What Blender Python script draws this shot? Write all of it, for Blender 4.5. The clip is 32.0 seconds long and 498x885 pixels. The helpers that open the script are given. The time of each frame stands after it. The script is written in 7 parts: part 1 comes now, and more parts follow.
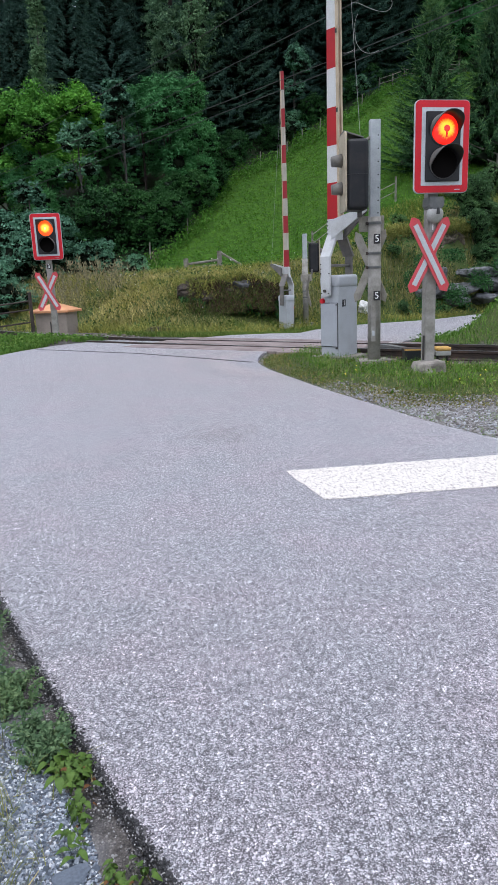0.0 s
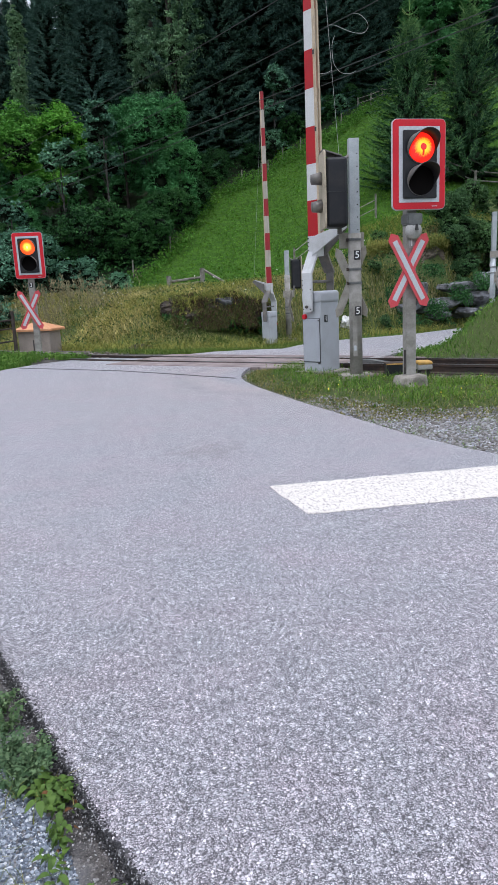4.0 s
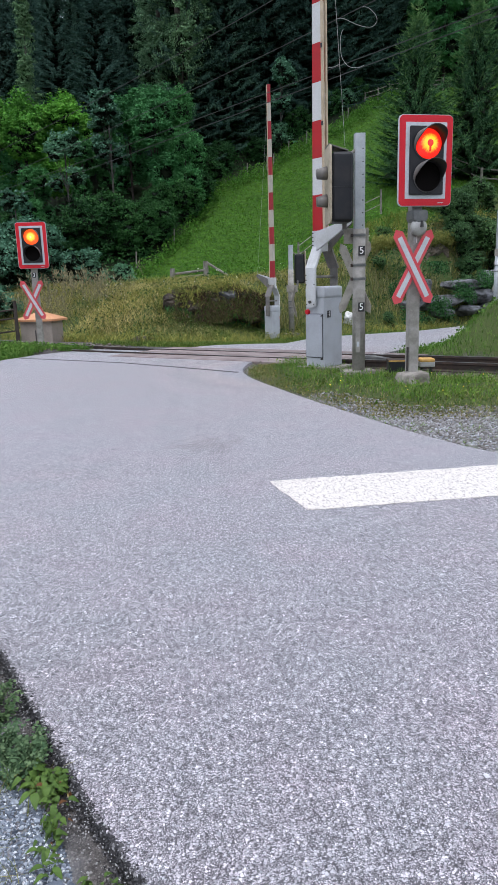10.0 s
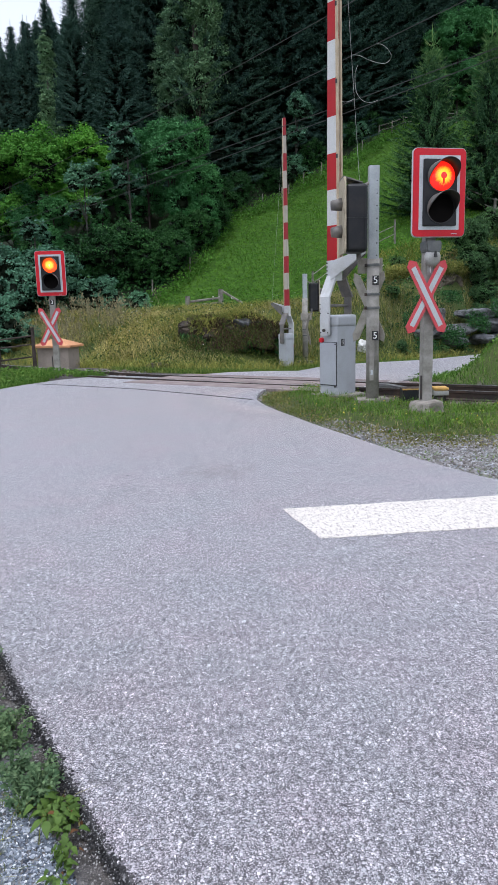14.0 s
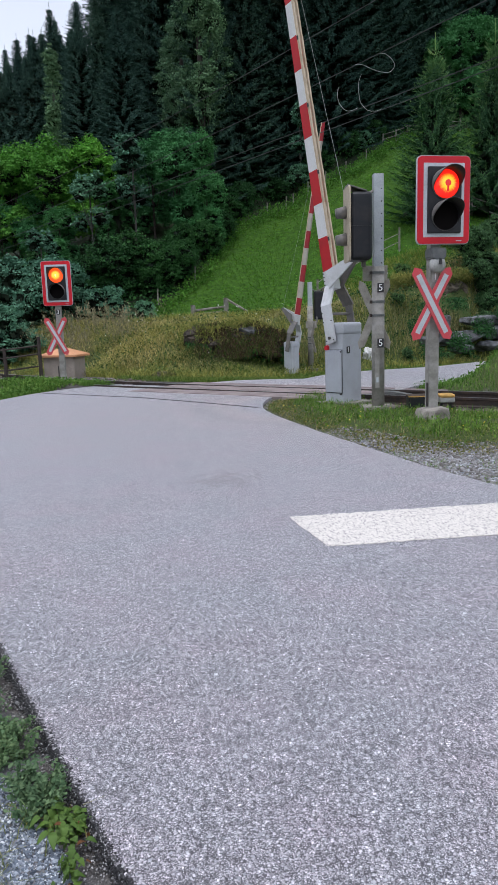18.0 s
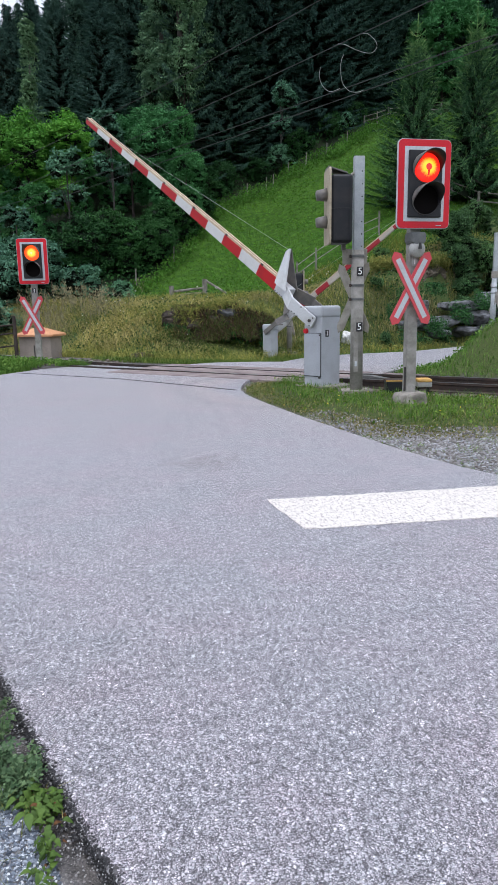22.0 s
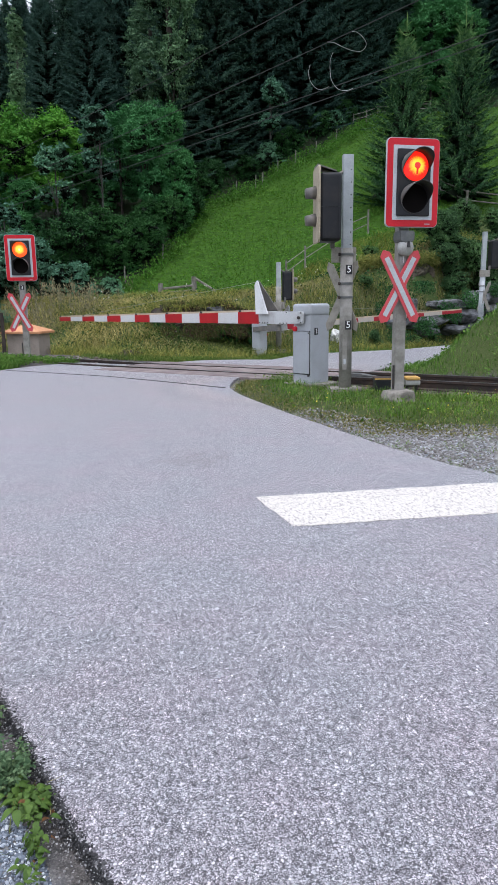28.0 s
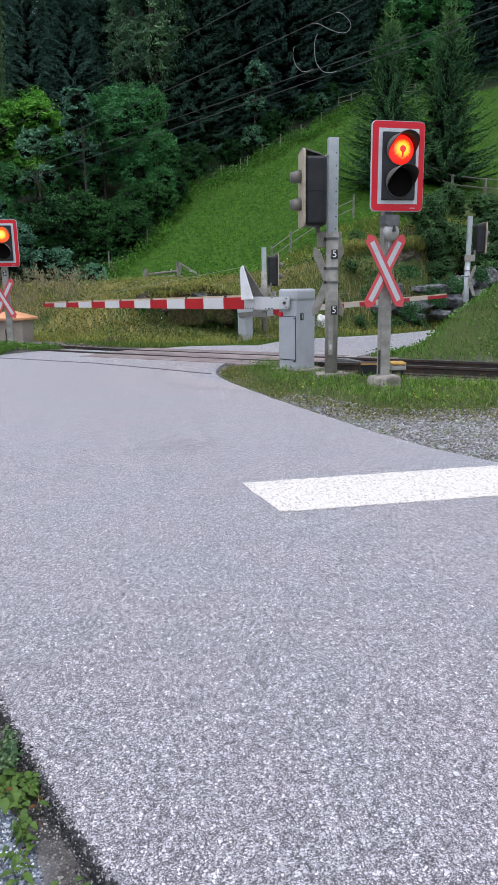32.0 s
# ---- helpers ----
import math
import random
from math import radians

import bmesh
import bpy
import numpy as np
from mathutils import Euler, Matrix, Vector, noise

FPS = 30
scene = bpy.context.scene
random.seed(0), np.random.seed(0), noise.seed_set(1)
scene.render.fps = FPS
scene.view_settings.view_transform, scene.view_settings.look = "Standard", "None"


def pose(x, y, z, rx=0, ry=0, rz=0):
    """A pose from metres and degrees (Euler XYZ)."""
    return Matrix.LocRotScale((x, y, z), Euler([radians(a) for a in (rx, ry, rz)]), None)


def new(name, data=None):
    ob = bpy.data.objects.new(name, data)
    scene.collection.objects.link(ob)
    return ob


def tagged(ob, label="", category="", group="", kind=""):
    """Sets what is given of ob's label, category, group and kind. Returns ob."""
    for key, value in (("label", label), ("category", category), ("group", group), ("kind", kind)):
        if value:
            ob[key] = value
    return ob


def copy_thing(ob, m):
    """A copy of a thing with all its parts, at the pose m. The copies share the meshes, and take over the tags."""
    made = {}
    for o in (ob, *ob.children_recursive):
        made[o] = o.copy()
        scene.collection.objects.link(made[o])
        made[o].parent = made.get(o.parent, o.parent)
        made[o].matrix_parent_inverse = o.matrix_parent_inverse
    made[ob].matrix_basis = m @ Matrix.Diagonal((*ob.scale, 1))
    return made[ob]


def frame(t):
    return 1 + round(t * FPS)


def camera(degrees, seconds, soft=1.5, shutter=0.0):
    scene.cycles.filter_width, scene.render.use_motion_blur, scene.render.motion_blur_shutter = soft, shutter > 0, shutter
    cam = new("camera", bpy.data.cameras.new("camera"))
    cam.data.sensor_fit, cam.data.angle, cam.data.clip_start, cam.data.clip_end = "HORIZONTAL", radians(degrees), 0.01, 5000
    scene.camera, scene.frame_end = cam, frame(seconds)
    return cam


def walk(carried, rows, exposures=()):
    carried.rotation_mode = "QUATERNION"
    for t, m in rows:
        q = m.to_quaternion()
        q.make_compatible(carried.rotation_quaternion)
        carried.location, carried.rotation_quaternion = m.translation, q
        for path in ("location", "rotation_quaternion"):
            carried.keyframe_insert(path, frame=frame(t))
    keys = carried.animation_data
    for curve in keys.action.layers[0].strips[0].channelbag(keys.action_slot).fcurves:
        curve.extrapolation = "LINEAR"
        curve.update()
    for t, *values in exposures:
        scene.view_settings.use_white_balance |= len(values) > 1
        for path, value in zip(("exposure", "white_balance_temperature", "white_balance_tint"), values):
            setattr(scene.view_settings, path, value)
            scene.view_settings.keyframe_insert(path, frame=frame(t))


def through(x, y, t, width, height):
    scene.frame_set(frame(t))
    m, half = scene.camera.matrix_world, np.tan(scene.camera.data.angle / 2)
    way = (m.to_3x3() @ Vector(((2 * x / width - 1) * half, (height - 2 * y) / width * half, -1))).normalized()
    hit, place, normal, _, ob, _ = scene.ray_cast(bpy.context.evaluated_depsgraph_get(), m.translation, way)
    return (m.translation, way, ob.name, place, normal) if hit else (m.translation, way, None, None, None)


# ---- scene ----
cam = camera(40.18, 32.0, soft=0.8)
# seconds, x, y, z, yaw, pitch, roll
ROWS = [
    (0, -0.006, 0.003, 1.046, -2.21, -13.47, 2.20),
    (0.5, 0.000, 0.003, 1.047, -2.51, -12.79, 2.42),
    (1, 0.001, 0.006, 1.045, -2.44, -12.28, 2.16),
    (1.5, -0.002, 0.008, 1.042, -2.37, -12.54, 2.43),
    (2, 0.003, 0.005, 1.041, -3.58, -12.94, 2.55),
    (2.5, 0.008, 0.005, 1.041, -3.82, -12.38, 2.81),
    (4.5, 0.009, -0.004, 1.047, -3.51, -12.13, 2.70),
    (5, 0.005, 0.002, 1.046, -3.42, -12.03, 2.57),
    (5.5, -0.001, 0.012, 1.042, -3.34, -12.73, 2.01),
    (6, 0.002, 0.016, 1.040, -3.68, -14.10, 2.38),
    (6.5, 0.010, 0.006, 1.045, -3.37, -12.34, 2.68),
    (7, -0.001, 0.001, 1.046, -3.15, -11.46, 1.49),
    (7.5, 0.002, -0.007, 1.048, -3.64, -11.53, 1.27),
    (8, 0.003, -0.005, 1.047, -3.57, -12.04, 1.06),
    (8.5, 0.000, -0.001, 1.045, -3.72, -12.31, 0.85),
    (9, 0.000, -0.002, 1.046, -3.98, -12.50, 1.00),
    (9.5, 0.001, 0.007, 1.042, -3.77, -12.72, 1.15),
    (10, 0.008, 0.006, 1.047, -3.31, -12.68, 1.73),
    (10.5, 0.005, 0.010, 1.047, -2.92, -12.02, 1.49),
    (11, -0.002, 0.009, 1.045, -2.68, -11.74, 1.16),
    (11.5, 0.006, -0.013, 1.058, -3.02, -11.55, 1.19),
    (12, 0.003, -0.006, 1.055, -2.26, -10.37, 1.28),
    (12.5, -0.004, -0.003, 1.049, -2.20, -10.76, 0.95),
    (13, -0.008, -0.004, 1.050, -2.40, -10.25, 0.62),
    (13.5, 0.003, -0.012, 1.058, -2.14, -10.44, 1.50),
    (15.5, 0.002, -0.005, 1.054, -2.10, -10.00, 1.15),
    (16, 0.005, -0.011, 1.055, -2.20, -9.52, 1.50),
    (16.5, -0.001, -0.017, 1.055, -2.19, -9.33, 0.95),
    (17, 0.000, -0.017, 1.056, -1.25, -9.68, 1.41),
    (17.5, -0.001, -0.015, 1.057, -0.88, -9.70, 0.62),
    (18, 0.002, -0.007, 1.055, -1.70, -9.73, 1.82),
    (18.5, 0.002, -0.004, 1.053, -1.96, -9.99, 2.06),
    (19, 0.000, 0.002, 1.049, -2.74, -10.30, 1.43),
    (19.5, -0.005, 0.000, 1.048, -2.73, -10.56, 1.27),
    (20, -0.002, -0.001, 1.052, -3.20, -10.78, 0.51),
    (20.5, 0.001, -0.010, 1.061, -2.51, -10.78, 0.94),
    (21, -0.001, -0.007, 1.058, -3.16, -10.29, 0.64),
    (21.5, -0.000, -0.006, 1.057, -3.82, -11.19, 0.76),
    (22, -0.002, -0.000, 1.054, -3.46, -11.23, 0.96),
    (22.5, 0.001, 0.009, 1.046, -3.22, -11.31, 0.48),
    (23, -0.009, -0.002, 1.057, -3.41, -11.98, -0.49),
    (23.5, -0.007, -0.007, 1.064, -1.77, -12.89, 0.61),
    (24, -0.008, 0.009, 1.053, -2.61, -12.90, 0.35),
    (24.5, -0.013, 0.010, 1.053, -3.05, -12.71, -0.13),
    (25, -0.006, 0.012, 1.052, -2.86, -12.99, 0.13),
    (25.5, -0.010, 0.007, 1.053, -3.34, -11.85, -0.08),
    (26, -0.006, 0.010, 1.048, -3.73, -12.24, 0.26),
    (26.5, -0.007, 0.001, 1.053, -3.97, -12.77, -0.05),
    (28.5, 0.002, -0.006, 1.052, -4.24, -11.18, 1.27),
    (29, 0.003, -0.004, 1.051, -3.91, -11.73, 1.81),
    (29.5, 0.001, 0.003, 1.049, -4.01, -11.45, 1.73),
    (30, 0.000, 0.003, 1.049, -4.01, -11.53, 1.73),
    (30.5, 0.002, 0.002, 1.049, -4.17, -11.44, 1.12),
    (31, 0.005, 0.003, 1.046, -4.04, -12.59, 2.27),
    (31.5, 0.006, 0.005, 1.047, -5.53, -12.62, 1.48),
    (32, 0.002, 0.003, 1.048, -5.53, -12.59, 0.91),
]
walk(cam, [(t, pose(x, y, z, 90 + pitch, roll, yaw)) for t, x, y, z, yaw, pitch, roll in ROWS], exposures=[(0.0, 0.16, 5980, 13), (14.5, 0.16, 5980, 13), (16.0, 0.05, 5980, 13), (17.0, -0.02, 5980, 13), (18.0, -0.05, 5980, 13), (19.0, 0.04, 5980, 13), (20.0, 0.1, 5980, 13), (21.0, 0.16, 5980, 13), (32.0, 0.16, 5980, 13)])

# ---- light ----
SUN_EL, SUN_ROT = 78.0, 200.0
world = bpy.data.worlds.new("sky")
scene.world = world
world.use_nodes = True
wn = world.node_tree.nodes
wl = world.node_tree.links
sky = wn.new("ShaderNodeTexSky")
sky.sky_type = "NISHITA"
sky.sun_disc = False
sky.sun_elevation, sky.sun_rotation = radians(SUN_EL), radians(SUN_ROT)
sky.air_density, sky.dust_density, sky.ozone_density = 1.0, 3.0, 1.0
haze = wn.new("ShaderNodeHueSaturation")
haze.inputs["Saturation"].default_value = 0.24
haze.inputs["Value"].default_value = 2.45
wl.new(sky.outputs[0], haze.inputs["Color"])
wl.new(haze.outputs[0], wn["Background"].inputs["Color"])
wn["Background"].inputs["Strength"].default_value = 0.11

sun = new("sun", bpy.data.lights.new("sun", "SUN"))
sun.data.energy, sun.data.angle, sun.data.color = 0.55, radians(40), (1.0, 0.96, 0.9)
sun.rotation_euler = (radians(90 - SUN_EL), 0, radians(180 - SUN_ROT))


# ---- materials ----
def material(name, rough=0.8, metal=0.0, colour=(0.5, 0.5, 0.5)):
    m = bpy.data.materials.new(name)
    m.use_nodes = True
    b = m.node_tree.nodes["Principled BSDF"]
    b.inputs["Base Color"].default_value = (*colour, 1)
    b.inputs["Roughness"].default_value = rough
    b.inputs["Metallic"].default_value = metal
    return m, m.node_tree.nodes, m.node_tree.links, b


def ramp(n, stops):
    r = n.new("ShaderNodeValToRGB")
    e = r.color_ramp.elements
    while len(e) < len(stops):
        e.new(0.5)
    for s, (p, c) in zip(e, stops):
        s.position, s.color = p, (*c, 1)
    return r


def noise_of(n, l, scale, detail=4.0, rough=0.55, coord="Object"):
    tc = n.new("ShaderNodeTexCoord")
    t = n.new("ShaderNodeTexNoise")
    t.inputs["Scale"].default_value = scale
    t.inputs["Detail"].default_value = detail
    t.inputs["Roughness"].default_value = rough
    l.new(tc.outputs[coord], t.inputs["Vector"])
    return t


def mixc(n, l, fac, a, b, mode="MIX"):
    x = n.new("ShaderNodeMix")
    x.data_type, x.blend_type = "RGBA", mode
    if isinstance(fac, (int, float)):
        x.inputs[0].default_value = fac
    else:
        l.new(fac, x.inputs[0])
    for i, v in ((6, a), (7, b)):
        if isinstance(v, tuple):
            x.inputs[i].default_value = (*v, 1)
        else:
            l.new(v, x.inputs[i])
    return x.outputs[2]


def bump(n, l, b, height, strength=0.3, dist=0.01):
    k = n.new("ShaderNodeBump")
    k.inputs["Strength"].default_value = strength
    k.inputs["Distance"].default_value = dist
    l.new(height, k.inputs["Height"])
    l.new(k.outputs[0], b.inputs["Normal"])


def worn(name, base, dirt, scale=6.0, rough=0.6, metal=0.0, amount=(0.45, 0.72), fine=60.0, bumpy=0.15):
    """A painted or raw surface with stains at one scale and grain at another."""
    m, n, l, b = material(name, rough, metal)
    b.inputs["Specular IOR Level"].default_value = 0.3
    big, small = noise_of(n, l, scale, 5), noise_of(n, l, fine, 3)
    r = ramp(n, [(amount[0], (0, 0, 0)), (amount[1], (1, 1, 1))])
    l.new(big.outputs["Fac"], r.inputs["Fac"])
    col = mixc(n, l, r.outputs["Color"], base, dirt)
    grain = ramp(n, [(0.3, (0.82, 0.82, 0.82)), (0.7, (1.0, 1.0, 1.0))])
    l.new(small.outputs["Fac"], grain.inputs["Fac"])
    l.new(mixc(n, l, 1.0, col, grain.outputs["Color"], "MULTIPLY"), b.inputs["Base Color"])
    bump(n, l, b, small.outputs["Fac"], bumpy, 0.003)
    return m


def asphalt_material(name, stones, mortar, patch):
    """Rounded stones of two sizes in dark binder, with broad stains."""
    m, n, l, b = material(name, 0.62)
    b.inputs["Sheen Weight"].default_value = 0.3
    b.inputs["Sheen Roughness"].default_value = 0.4
    tc = n.new("ShaderNodeTexCoord")
    wob = noise_of(n, l, 90, 2)
    add = mixc(n, l, 0.01, tc.outputs["Object"], wob.outputs["Color"], "ADD")
    layers = []
    for scale, lo, hi in ((140, 0.3, 0.58), (285, 0.3, 0.6)):
        v = n.new("ShaderNodeTexVoronoi")
        v.inputs["Scale"].default_value = scale
        l.new(add, v.inputs["Vector"])
        sep = n.new("ShaderNodeSeparateColor")
        l.new(v.outputs["Color"], sep.inputs[0])
        cell = ramp(n, stones)
        l.new(sep.outputs[0], cell.inputs["Fac"])
        rnd = ramp(n, [(lo, (1, 1, 1)), (hi, (0, 0, 0))])
        l.new(v.outputs["Distance"], rnd.inputs["Fac"])
        layers.append((cell.outputs["Color"], rnd.outputs["Color"], sep.outputs[1]))
    fine = mixc(n, l, layers[1][1], mortar, layers[1][0])
    keep = n.new("ShaderNodeMath")
    keep.operation = "GREATER_THAN"
    keep.inputs[1].default_value = 0.58
    l.new(layers[0][2], keep.inputs[0])
    mask = n.new("ShaderNodeMath")
    mask.operation = "MULTIPLY"
    l.new(keep.outputs[0], mask.inputs[0])
    l.new(layers[0][1], mask.inputs[1])
    col = mixc(n, l, mask.outputs[0], fine, layers[0][0])
    broad = noise_of(n, l, 0.55, 6, 0.6)
    pr = ramp(n, patch)
    l.new(broad.outputs["Fac"], pr.inputs["Fac"])
    col = mixc(n, l, 1.0, col, pr.outputs["Color"], "MULTIPLY")
    mid = noise_of(n, l, 9, 4, 0.6)
    mr = ramp(n, [(0.3, (0.86, 0.86, 0.86)), (0.7, (1.08, 1.08, 1.08))])
    l.new(mid.outputs["Fac"], mr.inputs["Fac"])
    col = mixc(n, l, 1.0, col, mr.outputs["Color"], "MULTIPLY")
    hue = noise_of(n, l, 2.2, 4, 0.6)
    hr = ramp(n, [(0.36, (0.96, 1.0, 1.0)), (0.5, (1.0, 1.0, 1.0)), (0.64, (1.045, 0.985, 1.0))])
    l.new(hue.outputs["Fac"], hr.inputs["Fac"])
    col = mixc(n, l, 1.0, col, hr.outputs["Color"], "MULTIPLY")
    spots = noise_of(n, l, 84, 3, 0.6)
    along_road = n.new("ShaderNodeMapping")
    along_road.inputs["Scale"].default_value = (1.0, 0.38, 1.0)
    l.new(tc.outputs["Object"], along_road.inputs["Vector"])
    l.new(along_road.outputs[0], spots.inputs["Vector"])
    sr = ramp(n, [(0.34, (0.62, 0.62, 0.63)), (0.5, (1.0, 1.0, 1.0)), (0.66, (1.32, 1.32, 1.32))])
    l.new(spots.outputs["Fac"], sr.inputs["Fac"])
    col = mixc(n, l, 1.0, col, sr.outputs["Color"], "MULTIPLY")
    # dark pits where stones have broken out
    pits = noise_of(n, l, 48, 4, 0.8)
    pit = ramp(n, [(0.33, (0.28, 0.28, 0.3)), (0.42, (0.74, 0.74, 0.75)), (0.5, (1.03, 1.03, 1.03))])
    l.new(pits.outputs["Fac"], pit.inputs["Fac"])
    col = mixc(n, l, 1.0, col, pit.outputs["Color"], "MULTIPLY")
    # pale arc worn by turning tyres round the verge's tip
    spill = n.new("ShaderNodeVectorMath")
    spill.operation = "DISTANCE"
    spill.inputs[1].default_value = (-0.07, 4.65, 0.0)
    l.new(tc.outputs["Object"], spill.inputs[0])
    blot = n.new("ShaderNodeMath")
    blot.operation = "MULTIPLY_ADD"
    blot.inputs[1].default_value = 0.9
    l.new(mid.outputs["Fac"], blot.inputs[0])
    l.new(spill.outputs["Value"], blot.inputs[2])
    oil = ramp(n, [(0.0, (0.82, 0.79, 0.77)), (0.55, (0.82, 0.79, 0.77)), (0.75, (1.0, 1.0, 1.0))])
    l.new(blot.outputs[0], oil.inputs["Fac"])
    col = mixc(n, l, 1.0, col, oil.outputs["Color"], "MULTIPLY")
    far = n.new("ShaderNodeVectorMath")
    far.operation = "DISTANCE"
    far.inputs[1].default_value = (1.75, 9.0, 0.0)
    l.new(tc.outputs["Object"], far.inputs[0])
    wave = n.new("ShaderNodeMath")
    wave.operation = "MULTIPLY_ADD"
    wave.inputs[1].default_value = 0.5
    l.new(mid.outputs["Fac"], wave.inputs[0])
    l.new(far.outputs["Value"], wave.inputs[2])
    arc = ramp(n, [(0.0, (1, 1, 1)), (0.36, (1.0, 1.0, 1.0)), (0.4, (1.18, 1.08, 1.0)), (0.44, (1.18, 1.08, 1.0)), (0.48, (0.88, 0.84, 0.81)), (0.52, (1.12, 1.05, 1.0)), (0.6, (1.035, 1.0, 0.965)), (0.9, (1.02, 1.0, 0.98)), (1.0, (1.01, 1.0, 0.99))])
    short = n.new("ShaderNodeMath")
    short.operation = "MULTIPLY"
    short.inputs[1].default_value = 0.2
    l.new(wave.outputs[0], short.inputs[0])
    l.new(short.outputs[0], arc.inputs["Fac"])
    col = mixc(n, l, 1.0, col, arc.outputs["Color"], "MULTIPLY")
    l.new(col, b.inputs["Base Color"])
    hgt = n.new("ShaderNodeMath")
    hgt.operation = "MULTIPLY_ADD"
    hgt.inputs[1].default_value = 0.4
    l.new(layers[1][1], hgt.inputs[0])
    l.new(mask.outputs[0], hgt.inputs[2])
    bump(n, l, b, hgt.outputs[0], 0.5, 0.003)
    return m


ASPHALT = asphalt_material(
    "old_asphalt",
    [(0.0, (0.196, 0.191, 0.203)), (0.35, (0.396, 0.386, 0.404)), (0.75, (0.552, 0.541, 0.563)), (1.0, (0.79, 0.782, 0.806))],
    (0.084, 0.082, 0.091),
    [(0.3, (0.88, 0.875, 0.9)), (0.45, (1.0, 0.98, 1.01)), (0.58, (0.975, 0.985, 1.02)), (0.72, (1.08, 1.06, 1.09))])


def leaf_material(name, a, b2, c, rough=0.6, through=0.2, gloss=0.08):
    """Foliage whose tint changes from leaf to leaf and, more slowly, over the crown."""
    m, n, l, b = material(name, rough)
    g = n.new("ShaderNodeNewGeometry")
    r = ramp(n, [(0.0, a), (0.55, b2), (1.0, c)])
    l.new(g.outputs["Random Per Island"], r.inputs["Fac"])
    big = noise_of(n, l, 0.5, 3)
    br = ramp(n, [(0.3, (0.7, 0.74, 0.7)), (0.7, (1.12, 1.1, 1.0))])
    l.new(big.outputs["Fac"], br.inputs["Fac"])
    col = mixc(n, l, 1.0, r.outputs["Color"], br.outputs["Color"], "MULTIPLY")
    own = n.new("ShaderNodeObjectInfo")
    tint = ramp(n, [(0.0, (0.78, 0.8, 0.84)), (0.5, (1.0, 1.0, 1.0)), (1.0, (1.2, 1.16, 1.02))])
    l.new(own.outputs["Random"], tint.inputs["Fac"])
    col = mixc(n, l, 1.0, col, tint.outputs["Color"], "MULTIPLY")
    l.new(col, b.inputs["Base Color"])
    b.inputs["Specular IOR Level"].default_value = gloss
    t = n.new("ShaderNodeBsdfTranslucent")
    l.new(col, t.inputs["Color"])
    ms = n.new("ShaderNodeMixShader")
    ms.inputs[0].default_value = through
    l.new(b.outputs[0], ms.inputs[1])
    l.new(t.outputs[0], ms.inputs[2])
    l.new(ms.outputs[0], n["Material Output"].inputs["Surface"])
    return m


SPRUCE = leaf_material("spruce_needles", (0.0163, 0.037, 0.0325), (0.0271, 0.0596, 0.0497), (0.0562, 0.108, 0.0866), 0.8, 0.05, 0.03)
# SPRUCE's hue made brighter: the front trees' light is put into the colour.
SPRUCE_EDGE = leaf_material("lit_grey_green_spruce_needles", (0.0254, 0.0559, 0.049), (0.0471, 0.0974, 0.0822), (0.0951, 0.172, 0.14), 0.8, 0.06, 0.03)
# Near-black: the shade inside the crowns is put into this colour.
INNER = leaf_material("shaded_crown_heart", (0.00672, 0.0101, 0.00756), (0.0134, 0.0202, 0.0151), (0.0246, 0.0328, 0.0239), 0.9, 0.0, 0.02)
SPRUCE_NEAR = leaf_material("young_spruce_needles", (0.0143, 0.0435, 0.0242), (0.0336, 0.0861, 0.045), (0.082, 0.172, 0.0867), 0.8, 0.06, 0.04)
SHOOTS = leaf_material("pale_spruce_shoots", (0.064, 0.16, 0.056), (0.136, 0.28, 0.104), (0.272, 0.42, 0.176), 0.8, 0.1, 0.04)
MAPLE = leaf_material("bright_leaves", (0.0518, 0.175, 0.0237), (0.0945, 0.279, 0.0384), (0.169, 0.401, 0.0671), 0.6, 0.2)
ALDER = leaf_material("green_leaves", (0.0282, 0.113, 0.0414), (0.0583, 0.199, 0.0714), (0.124, 0.338, 0.136), 0.6, 0.12)
ROWAN = leaf_material("grey_green_leaves", (0.0501, 0.138, 0.0816), (0.1, 0.236, 0.154), (0.218, 0.412, 0.284), 0.6, 0.15)
BIRCH = leaf_material("birch_leaves", (0.055, 0.12, 0.07), (0.105, 0.205, 0.12), (0.21, 0.34, 0.21), 0.6, 0.15)
HAZEL = leaf_material("hazel_leaves", (0.032, 0.082, 0.032), (0.07, 0.15, 0.058), (0.155, 0.275, 0.115), 0.6, 0.12)
BUSH = leaf_material("bush_leaves", (0.0116, 0.0453, 0.0147), (0.0261, 0.0866, 0.0269), (0.0639, 0.173, 0.052), 0.6, 0.12)
GRASS = leaf_material("verge_grass", (0.043, 0.09, 0.015), (0.086, 0.148, 0.03), (0.2, 0.225, 0.066), 0.8)
MEADOW = leaf_material("meadow_grass", (0.0269, 0.0764, 0.00462), (0.0634, 0.145, 0.00847), (0.149, 0.26, 0.0208), 0.9, 0.1, 0.03)
HAY = leaf_material("dry_grass", (0.19, 0.179, 0.0809), (0.354, 0.315, 0.151), (0.595, 0.505, 0.277), 0.8)
BANK = leaf_material("bank_grass", (0.106, 0.139, 0.0339), (0.213, 0.23, 0.0605), (0.409, 0.376, 0.121), 0.8)
MOSS = leaf_material("yellowed_verge_weeds", (0.12, 0.13, 0.035), (0.22, 0.2, 0.07), (0.36, 0.3, 0.13), 0.8)
LUSH = leaf_material("lush_mound_grass", (0.058, 0.14, 0.024), (0.1, 0.2, 0.04), (0.175, 0.28, 0.07), 0.8)
